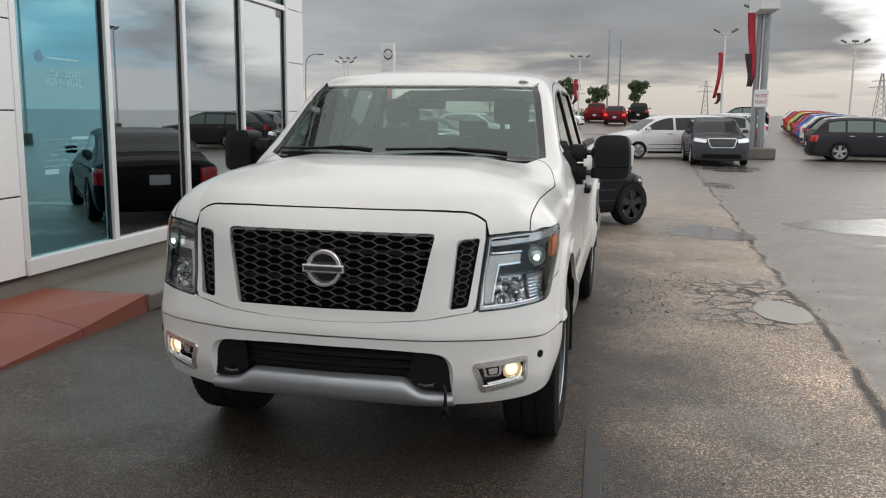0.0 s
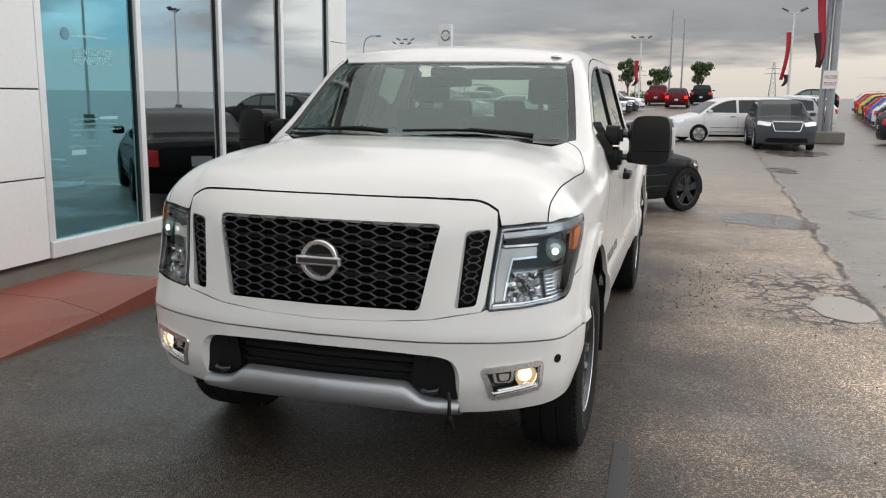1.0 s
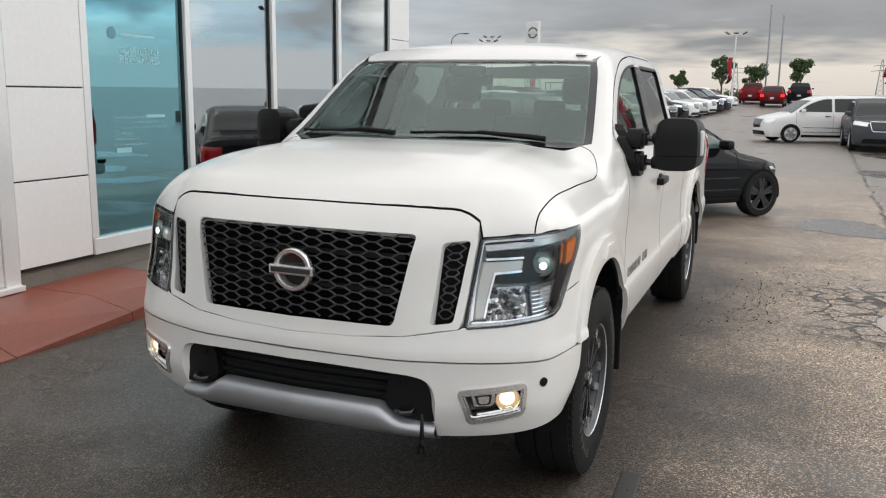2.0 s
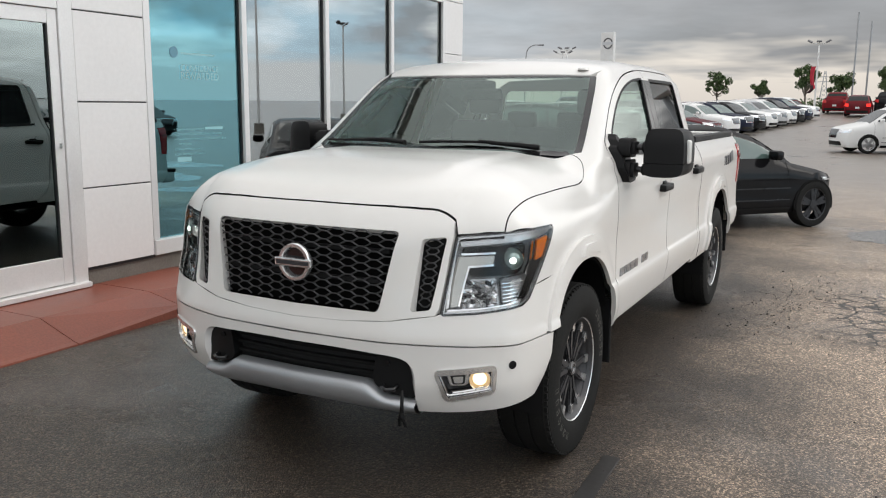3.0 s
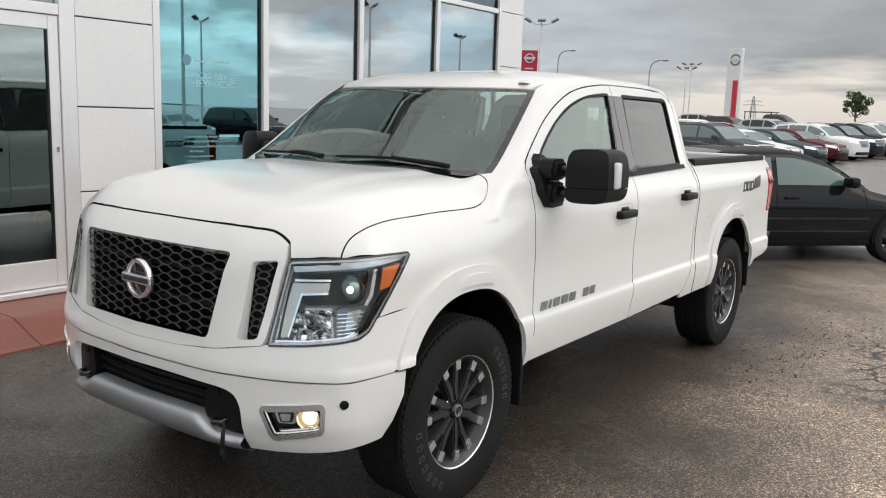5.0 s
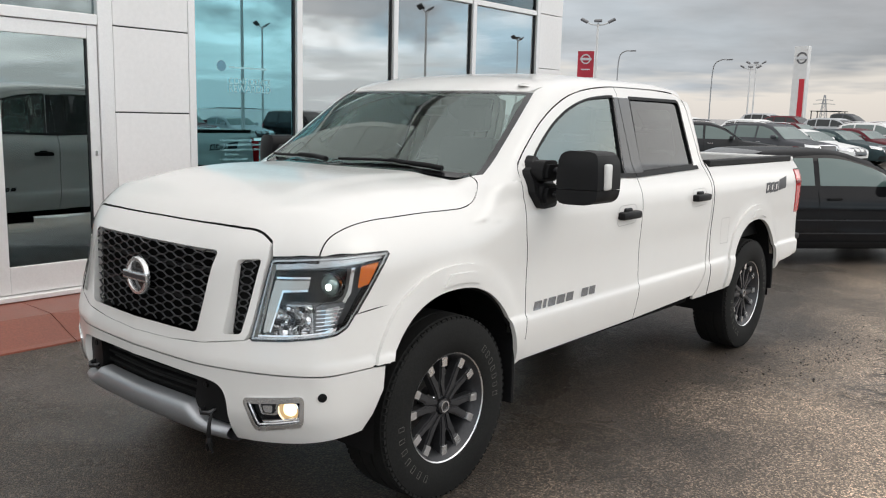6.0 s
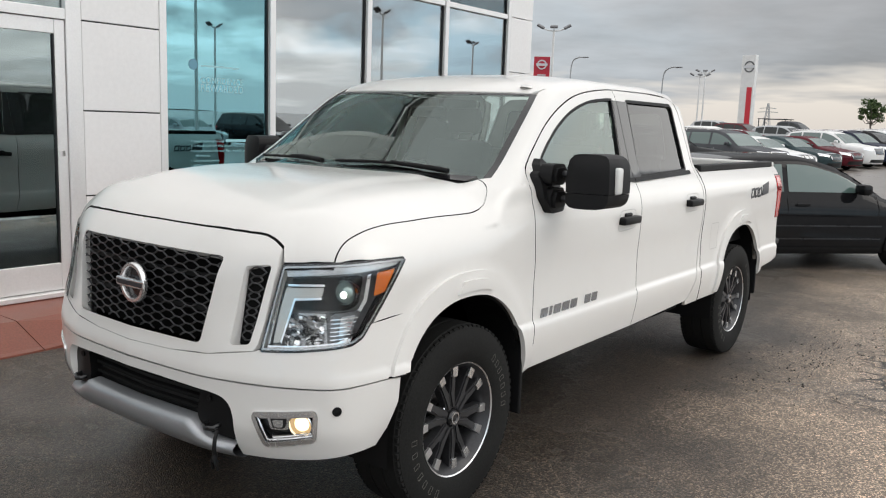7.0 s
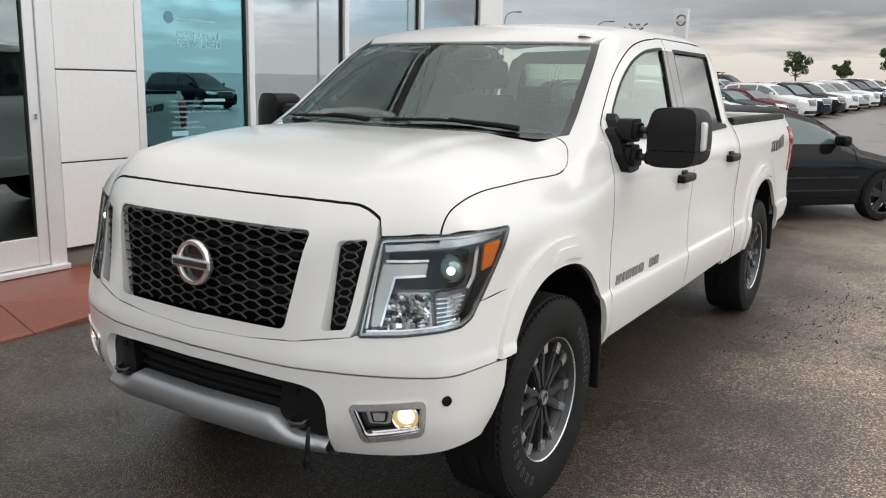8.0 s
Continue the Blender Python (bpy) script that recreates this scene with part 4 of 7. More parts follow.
FOG_TRIM = worn("soft_chrome_trim", (0.78, 0.78, 0.78), 0.24, 0.9, grain=80.0, spread=0.05)
HONEY_BLACK = worn('satin_black_lattice', (0.040, 0.040, 0.042), 0.34, grain=200.0, **{'Specular IOR Level': 0.55})


def build_grille(truck, grille, vent):
    """Black backing, raised honeycomb bars and the round chrome badge."""
    plate = lambda back: (lambda x, y, z: t_plan(np.abs(x)) + t_lean(z) + back - y)
    insert = part("grille", skin(plate(0.052), plane_front, shrink(grille, -0.006), step=0.06, depth=0.0), principled("grille_void", (0.002, 0.002, 0.002), 0.8, **{"Specular IOR Level": 0.05})[0], truck, "black honeycomb grille")
    bm = bmesh.new()
    cell_w, poly = 0.090, grille

    def strand(a, b, r, back):
        pts = np.array([(a[0] + (b[0] - a[0]) * i / 8, a[1] + (b[1] - a[1]) * i / 8) for i in range(9)])
        pts = pts[inside(poly, pts)]
        if len(pts) < 2:
            return
        pts = pts[[0, -1]]
        line = [Vector((x, float(t_plan(abs(x)) + t_lean(z)) + back, z)) for x, z in pts]
        tube(bm, line, r, 5)

    # flattened hexagons, interlocked, in one net behind the two bars
    tall, flat, diag = 0.0345, 0.030, 0.031
    drawn = set()
    for i in range(-10, 11):
        for j in range(0, 11):
            xc, zc = i * (flat + diag), 1.158 - tall * j - (tall / 2 if i % 2 else 0.0)
            ring = [(xc - flat / 2 - diag, zc), (xc - flat / 2, zc + tall / 2), (xc + flat / 2, zc + tall / 2), (xc + flat / 2 + diag, zc), (xc + flat / 2, zc - tall / 2), (xc - flat / 2, zc - tall / 2)]
            for a, b in zip(ring, ring[1:] + ring[:1]):
                key = (round(a[0] + b[0], 3), round(a[1] + b[1], 3))
                if key not in drawn:
                    drawn.add(key)
                    strand(a, b, 0.0036, 0.031)
    part("honeycomb", bm, HONEY_BLACK, insert)
    for zc, half in ((1.074, 0.009), (0.948, 0.009)):
        bar = [(-0.445 * (0.85 + 0.15 * (zc - 0.83) / 0.33), zc - half), (0.445 * (0.85 + 0.15 * (zc - 0.83) / 0.33), zc - half), (0.445 * (0.85 + 0.15 * (zc - 0.83) / 0.33), zc + half), (-0.445 * (0.85 + 0.15 * (zc - 0.83) / 0.33), zc + half)]
        part("grille_bar", skin(plate(0.040), plane_front, bar, step=0.04, depth=0.02), BLACK_PLASTIC, insert)
    for s in (1, -1):
        side = part("side_vent", skin(plate(0.050), plane_front, shrink(vent, -0.006), step=0.03, depth=0.0, sides=(s,)), principled("vent_void", (0.004, 0.004, 0.004), 0.6, **{"Specular IOR Level": 0.1})[0], truck, "slim black side vent")
        bm = bmesh.new()
        for k in range(5):
            z = 0.874 + 0.060 * k
            xm = 0.5765 + (z - 0.851) * 0.110
            w = 0.026 + 0.009 * (z - 0.851) / 0.28
            hexa = [(xm - w, z), (xm - 0.35 * w, z + 0.017), (xm + 0.35 * w, z + 0.017), (xm + w, z), (xm + 0.35 * w, z - 0.017), (xm - 0.35 * w, z - 0.017)]
            lift = lambda x, zz: Vector((s * x, float(t_plan(x) + t_lean(zz)) + 0.042, zz))
            tube(bm, [lift(*h) for h in hexa], 0.0040, 5, closed=True)
            if k < 4:
                for dx in (-0.35 * w, 0.35 * w):
                    tube(bm, [lift(xm + dx, z + 0.017), lift(xm + dx * 2.2 + 0.004, z + 0.030), lift(xm + dx + 0.007, z + 0.043)], 0.0040, 5)
        part("vent_honeycomb", bm, HONEY_BLACK, side)
    # badge: a ring with a bar across it
    badge = part("badge", lathe(bmesh.new(), [(0.061, 0.0), (0.061, 0.014), (0.066, 0.020), (0.078, 0.020), (0.083, 0.012), (0.083, 0.0)], Matrix.Translation((0, 0.066, 1.003)) @ Matrix.Rotation(radians(90), 4, "X"), 56), FOG_TRIM, truck, "round chrome maker's badge, plain bar across")
    part("badge_plate", lathe(bmesh.new(), [(0.072, 0.0), (0.072, 0.006), (0.0, 0.006)], Matrix.Translation((0, 0.072, 1.003)) @ Matrix.Rotation(radians(90), 4, "X"), 40), GLOSS_BLACK, badge)
    part("badge_bar", boxed(-0.095, 0.095, 0.038, 0.062, 0.984, 1.022, bevel=0.006), FOG_TRIM, badge)
    part("badge_inlay", boxed(-0.084, 0.084, 0.0365, 0.05, 0.994, 1.012), badge_dark, badge, "dark plain bar in place of lettering")


def build_lower_grille(truck):
    F = truck_skin
    wide = rounded([(-0.555, 0.650), (0.555, 0.650), (0.580, 0.56), (0.572, 0.458), (-0.572, 0.458), (-0.580, 0.56)], 0.03)
    back = part("lower_grille", skin(lambda x, y, z: t_plan(np.abs(x)) + 0.085 - y, plane_front, [(-0.60, 0.68), (0.60, 0.68), (0.60, 0.42), (-0.60, 0.42)], step=0.1, depth=0.0), principled("intake_void", (0.004, 0.004, 0.004), 0.7)[0], truck, "black lower air intake")
    for z in (0.632, 0.592, 0.552):
        part("intake_bar", skin(lambda x, y, zz: t_plan(np.abs(x)) + 0.060 - y, plane_front, [(-0.40, z - 0.007), (0.40, z - 0.007), (0.40, z + 0.007), (-0.40, z + 0.007)], step=0.06, depth=0.03), DARK_GAP, back)
    for s in (1, -1):
        part("hook_bezel", skin(lambda x, y, z: t_plan(np.abs(x)) + 0.028 - y, plane_front, rounded([(0.39, 0.655), (0.55, 0.645), (0.578, 0.56), (0.565, 0.47), (0.42, 0.49), (0.37, 0.53)], 0.03), step=0.04, depth=0.06, sides=(s,)), BLACK_PLASTIC, back)
        hook = [(s * 0.425, 0.10, 0.522), (s * 0.425, 0.070, 0.514), (s * 0.450, 0.058, 0.510), (s * 0.480, 0.070, 0.514), (s * 0.480, 0.105, 0.522)]
        part("tow_hook", tube(bmesh.new(), hook, 0.011, 8), GLOSS_BLACK, back)
        part("parking_sensor", lathe(bmesh.new(), [(0.013, 0.0), (0.013, 0.005), (0.009, 0.006), (0.0, 0.004)], Matrix.Translation((s * 0.44, float(t_plan(0.44)) + 0.026, 0.618)) @ Matrix.Rotation(radians(90), 4, "X"), 16), BLACK_PLASTIC, back)
        spot = ride(F, plane_corner, [(1.197, 0.628)], s)[0]
        nrm = Vector(slope(F, np.array([spot]))[0])
        m = Matrix.Translation(spot) @ nrm.to_track_quat("Z", "Y").to_matrix().to_4x4()
        part("parking_sensor", lathe(bmesh.new(), [(0.0175, -0.004), (0.0175, 0.003), (0.012, 0.004), (0.011, 0.001), (0.0, 0.003)], m, 20), BLACK_PLASTIC, truck)
    # satin skid plate: raised middle, falling to its ends
    top_z = hermite((0.0, 0.34, 0.42, 0.49, 0.556), (0.530, 0.527, 0.484, 0.470, 0.462))
    bm = bmesh.new()
    rings = []
    for x in np.linspace(-0.563, 0.563, 61):
        zt, a = float(top_z(abs(x))), abs(x)
        zb = 0.412 - 0.014 * (a / 0.556) ** 2
        y = float(t_plan(a)) - 0.004 + 0.010 * (a / 0.556) ** 6
        rings.append([bm.verts.new(p) for p in ((x, y + 0.06, zt + 0.004), (x, y + 0.012, zt), (x, y - 0.006, zt - 0.018), (x, y - 0.004, (zt + zb) / 2), (x, y + 0.016, zb + 0.014), (x, y + 0.05, zb), (x, y + 0.25, zb + 0.01))])
    for a, b in zip(rings, rings[1:]):
        for k in range(6):
            bm.faces.new((a[k], b[k], b[k + 1], a[k + 1]))
    bmesh.ops.recalc_face_normals(bm, faces=bm.faces)
    part("skid_plate", smooth_all(bm, 60), SATIN_SILVER, truck, "silver skid plate under the bumper")
    # strap hanging from the tow hook
    strap = [(0.535, 0.045, 0.525), (0.545, 0.028, 0.500), (0.547, 0.022, 0.46), (0.545, 0.026, 0.44), (0.550, 0.020, 0.425), (0.548, 0.030, 0.41)]
    tie = part("tow_strap", tube(bmesh.new(), spline(strap, 5), lambda w: 0.006 + 0.006 * w, 6), BLACK_PLASTIC, truck, "frayed black cord hanging from the hook")
    for d in (-0.010, 0.011):
        part("strap_end", tube(bmesh.new(), [(0.548 + d * 0.4, 0.022, 0.44), (0.548 + d, 0.018, 0.415), (0.548 + d * 1.4, 0.026, 0.385)], 0.006, 6), BLACK_PLASTIC, tie)


def build_fog_lamp(truck, s):
    F = truck_skin
    outline = rounded([(0.765, 0.599), (1.093, 0.625), (1.088, 0.521), (0.832, 0.481)], 0.024)
    bezel = part("fog_lamp", skin(F, plane_corner, shrink(outline, -0.010), [shrink(outline, 0.010)], step=0.010, sides=(s,), proud=0.007, depth=0.03), FOG_TRIM, truck, "lit fog lamp in a chrome surround")
    part("inner_trim", skin(F, plane_corner, shrink(outline, 0.0105), [shrink(outline, 0.019)], step=0.010, sides=(s,), proud=-0.004, depth=0.03), CHROME, bezel)
    part("lamp_bowl", skin(F, plane_corner, shrink(outline, -0.002), step=0.03, sides=(s,), proud=-0.040, depth=0.0), LAMP_DARK, bezel)
    centre = ride(F, plane_corner, [(1.010, 0.568)], s)[0]
    nrm = Vector(slope(F, np.array([centre]))[0])
    aim = (nrm + Vector((0, -0.25, 0))).normalized()
    m = Matrix.Translation(Vector(centre) - nrm * 0.022) @ aim.to_track_quat("Z", "Y").to_matrix().to_4x4()
    part("lamp_ring", lathe(bmesh.new(), [(0.045, -0.03), (0.046, 0.012), (0.043, 0.015), (0.040, 0.004)], m, 32), CHROME, bezel)
    part("reflector", lathe(bmesh.new(), [(0.041, 0.006), (0.030, -0.004), (0.014, -0.010), (0.0, -0.011)], m, 28), FOG_DIM, bezel, "glowing warm reflector")
    part("bulb", lathe(bmesh.new(), [(0.029, -0.004), (0.025, 0.004), (0.014, 0.010), (0.0, 0.012)], m, 20), FOG_GLOW, bezel, "bright warm bulb")
    part("lamp_lens", lathe(bmesh.new(), [(0.042, 0.010), (0.030, 0.018), (0.0, 0.021)], m, 28), LAMP_GLASS, bezel)
    # stepped chrome plate beside the lamp, and the bright ledge under both
    for size, sunk, material in ((1.0, 0.024, FOG_TRIM), (0.66, 0.018, LAMP_DARK), (0.46, 0.014, FOG_TRIM)):
        mid_u, mid_z = 0.888, 0.565
        plate = [(mid_u + (u - mid_u) * size, mid_z + (z - mid_z) * size) for u, z in ((0.822, 0.592), (0.948, 0.600), (0.944, 0.545), (0.925, 0.535), (0.846, 0.532))]
        part("reflector_plate", skin(F, plane_corner, rounded(plate, 0.008), step=0.02, sides=(s,), proud=-sunk, depth=0.012), material, bezel)
    part("lamp_ledge", skin(F, plane_corner, [(0.858, 0.514), (1.066, 0.543), (1.066, 0.533), (0.866, 0.503)], step=0.02, sides=(s,), proud=-0.010, depth=0.012), CHROME, bezel)


def build_headlamp(truck, s):
    F = truck_skin
    edge = [(0.802, 0.832), (1.0, 0.842), (1.19, 0.858), (1.27, 0.866), (1.325, 0.890), (1.425, 1.006), (1.50, 1.100), (1.546, 1.158), (1.538, 1.168), (1.40, 1.169), (1.19, 1.161), (0.940, 1.147), (0.912, 1.141)]
    edge = rounded(edge, 0.012, 3)
    lens = part("headlamp", skin(F, plane_corner, edge, step=0.04, sides=(s,), proud=0.0045, depth=0.0), LAMP_GLASS, truck, "lit headlamp behind a clear wrap-round lens")
    part("lamp_gasket", skin(F, plane_corner, shrink(edge, -0.003), [shrink(edge, 0.0055)], step=0.02, sides=(s,), proud=0.002, depth=0.02), GLOSS_BLACK, lens)
    part("lamp_rim", skin(F, plane_corner, shrink(edge, 0.0058), [shrink(edge, 0.0125)], step=0.02, sides=(s,), proud=0.0025, depth=0.02), LAMP_GREY, lens)
    part("lamp_housing", skin(F, plane_corner, edge, step=0.03, sides=(s,), proud=-0.055, depth=0.0), LAMP_SHADE, lens)

    def plate(name, outline, sunk, material, depth=0.02, step=0.02, label=""):
        return part(name, skin(F, plane_corner, outline, step=step, sides=(s,), proud=-sunk, depth=depth), material, lens, label)

    plate("top_strip", [(0.925, 1.130), (1.20, 1.148), (1.40, 1.156), (1.525, 1.156), (1.515, 1.146), (1.40, 1.134), (1.20, 1.122), (0.930, 1.104)], 0.012, LAMP_GREY)
    plate("outer_strip", [(1.352, 1.118), (1.372, 1.120), (1.350, 1.020), (1.318, 0.985), (1.302, 0.990), (1.332, 1.030)], 0.010, CHROME)
    plate("black_bezel", rounded([(0.935, 1.100), (1.345, 1.116), (1.325, 1.010), (1.27, 0.990), (0.960, 0.985)], 0.025), 0.036, DARK_GAP)
    plate("amber_lamp", rounded([(1.402, 1.120), (1.500, 1.130), (1.446, 1.048), (1.384, 1.036)], 0.008), 0.008, AMBER, label="amber side marker")
    plate("running_light", rounded([(0.915, 1.062), (1.118, 1.070), (1.105, 1.036), (0.962, 1.028), (0.893, 0.872), (0.853, 0.864)], 0.012), 0.026, LED_GLOW, label="L-shaped lit running light")
    plate("running_light_rim", [(0.893, 0.872), (0.962, 1.028), (1.105, 1.036), (1.107, 1.028), (0.969, 1.020), (0.901, 0.868)], 0.020, CHROME)
    plate("inner_wall", [(0.828, 0.858), (0.890, 1.058), (0.900, 1.100), (0.908, 1.100), (0.900, 1.062), (0.842, 0.862)], 0.018, FOG_TRIM)
    plate("lower_ledge", [(0.835, 0.856), (1.02, 0.864), (1.20, 0.880), (1.275, 0.892), (1.270, 0.882), (1.19, 0.868), (1.0, 0.854), (0.832, 0.846)], 0.012, CHROME)
    plate("running_light_edge", rounded([(0.925, 1.078), (1.120, 1.084), (1.120, 1.076), (0.930, 1.070)], 0.002), 0.022, CHROME)
    # faceted lower reflector and ribbed corner
    low = plate("reflector", rounded([(0.970, 0.975), (1.125, 0.978), (1.135, 0.870), (0.925, 0.862)], 0.012), 0.045, LAMP_GREY)
    # facets at odd angles, some silver and some smoked, that catch sky and ground by turns
    rng = random.Random(4)
    for k in range(54):
        spot = ride(F, plane_corner, [(0.925 + 0.023 * (k % 9) + rng.uniform(-0.008, 0.008), 0.878 + 0.0165 * (k // 9) + rng.uniform(-0.006, 0.006))], s, -0.036)[0]
        tilt = Matrix.Translation(spot) @ Euler((1.45 + rng.uniform(-0.6, 0.6), rng.uniform(-0.7, 0.7), s * 0.5 + rng.uniform(-0.7, 0.7))).to_matrix().to_4x4()
        w, h = rng.uniform(0.011, 0.020), rng.uniform(0.009, 0.015)
        part("facet", lathe(bmesh.new(), [(1.0, 0.0), (0.72, 0.30), (0.0, 0.36)], tilt @ Matrix.Diagonal((w, h, 0.012, 1.0)), 5, 10.0), (CHROME, LAMP_SILVER, LAMP_GREY, LAMP_DARK)[rng.randrange(4)], lens)
    side = plate("corner_reflector", rounded([(1.145, 0.978), (1.335, 0.986), (1.280, 0.898), (1.155, 0.876)], 0.012), 0.030, LAMP_SHADE)
    plate("corner_lamp", rounded([(1.215, 0.966), (1.300, 0.972), (1.268, 0.915), (1.205, 0.900)], 0.010), 0.027, LAMP_GREY)
    for k in range(6):
        z = 0.885 + 0.014 * k
        plate("reflector_rib", [(1.155, z), (1.26 + 0.011 * k, z + 0.004), (1.26 + 0.011 * k, z + 0.008), (1.155, z + 0.004)], 0.026, CHROME, 0.004, 0.04)
    centre = ride(F, plane_corner, [(1.245, 1.055)], s)[0]
    nrm = Vector(slope(F, np.array([centre]))[0])
    aim = (nrm * 0.6 + Vector((0, -1.0, 0))).normalized()
    m = Matrix.Translation(Vector(centre) - nrm * 0.045) @ aim.to_track_quat("Z", "Y").to_matrix().to_4x4()
    part("projector_ring", lathe(bmesh.new(), [(0.047, -0.02), (0.049, 0.018), (0.045, 0.024), (0.041, 0.016)], m, 36), CHROME, lens)
    part("projector_lens", lathe(bmesh.new(), [(0.041, 0.010), (0.036, 0.022), (0.022, 0.031), (0.0, 0.034)], m, 28), principled("projector_bowl", (0.42, 0.52, 0.49), 0.04, 0.55)[0], lens)
    part("projector_glow", lathe(bmesh.new(), [(0.014, 0.0335), (0.008, 0.0368), (0.0, 0.038)], m @ Matrix.Translation((0.004, -0.006, -0.001)), 20), HEAD_GLOW, lens, "bright projector light")


def build_mirror(truck, s):
    """Black towing mirror: a sail plate on the door, two telescopic arms and a tall two-part case."""
    flat = Matrix(((0, 0, s, 0), (1, 0, 0, 0), (0, 1, 0, 0), (0, 0, 0, 1)))
    sail = rounded([(1.600, 1.262), (1.720, 1.270), (1.755, 1.340), (1.745, 1.440), (1.700, 1.490), (1.668, 1.515), (1.630, 1.475), (1.575, 1.420), (1.560, 1.335)], 0.02)
    mount = part("towing_mirror", skin(truck_skin, plane_side, sail, step=0.03, sides=(s,), proud=0.040, depth=0.06), BLACK_PLASTIC, truck, "black towing mirror on twin arms")
    for z, r in ((1.452, 0.050), (1.335, 0.055)):
        knuckle = rounded([(-0.070, -r), (0.050, -r), (0.062, 0.0), (0.050, r), (-0.055, r), (-0.078, 0.0)], 0.02)
        part("arm_block", prism(bmesh.new(), knuckle, Matrix.Translation((s * 0.935, 1.665, z)) @ flat, 0.085, 0.018), BLACK_PLASTIC, mount)
        part("mirror_arm", tube(bmesh.new(), [(s * 1.00, 1.672, z + 0.004), (s * 1.05, 1.675, z + 0.002), (s * 1.12, 1.678, z)], 0.0165, 12), DARK_ALLOY, mount)
        part("arm_socket", lathe(bmesh.new(), [(0.020, 0.0), (0.030, 0.006), (0.034, 0.05), (0.028, 0.07)], Matrix.Translation((s * 1.045, 1.676, z + 0.002)) @ Matrix.Rotation(radians(90 * s), 4, "Y"), 16), BLACK_PLASTIC, mount)
    # the case tapers towards its top and leans back at its outer end
    for name, z0, z1 in (("mirror_case", 1.3755, 1.555), ("lower_case", 1.303, 1.3725)):
        bm = boxed(s * 1.049, s * 1.281, 1.620, 1.815, z0, z1)
        bmesh.ops.subdivide_edges(bm, edges=list(bm.edges), cuts=6, use_grid_fill=True)
        for v in bm.verts:
            u, w, h = (abs(v.co.x) - 1.165) / 0.116, (v.co.y - 1.7175) / 0.0975, (v.co.z - 1.429) / 0.126
            # superellipse in plan and in front view
            k = max((abs(u) ** 4.2 + abs(h) ** 4.2) ** (1 / 4.2), 1e-6) / max(abs(u), abs(h), 1e-6)
            u2, h2 = u / k, h / k
            front = 1.0 if w > 0 else 1.0 - 0.16 * abs(w) * (abs(u2) ** 3)
            u2 *= front * (1.0 - 0.06 * max(h, 0.0))
            depth = 1.0 - 0.30 * abs(u2) ** 3.0 - 0.25 * max(h2, 0.0) ** 3
            w2 = w if w > 0 else w * depth
            v.co = Vector((s * (1.165 + 0.116 * u2), 1.7175 + 0.0975 * w2 + 0.030 * u2, 1.429 + 0.126 * h2 if z1 > 1.4 and v.co.z > 1.38 or z1 < 1.4 and v.co.z < 1.365 else v.co.z))
        part(name, smooth_all(bm, 50), BLACK_PLASTIC, mount)
    part("case_groove", boxed(s * 1.066, s * 1.264, 1.655, 1.800, 1.3722, 1.3758), DARK_GAP, mount)
    part("mirror_glass", boxed(s * 1.080, s * 1.250, 1.812, 1.818, 1.322, 1.538, bevel=0.002), CHROME, mount, "silver mirror pane")
    part("mirror_lamp", smooth_all(boxed(s * 1.252, s * 1.2860, 1.705, 1.765, 1.372, 1.498, bevel=0.014, rounds=3)), principled("clear_marker", (0.62, 0.62, 0.60), 0.12)[0], mount, "clear side marker lamp")


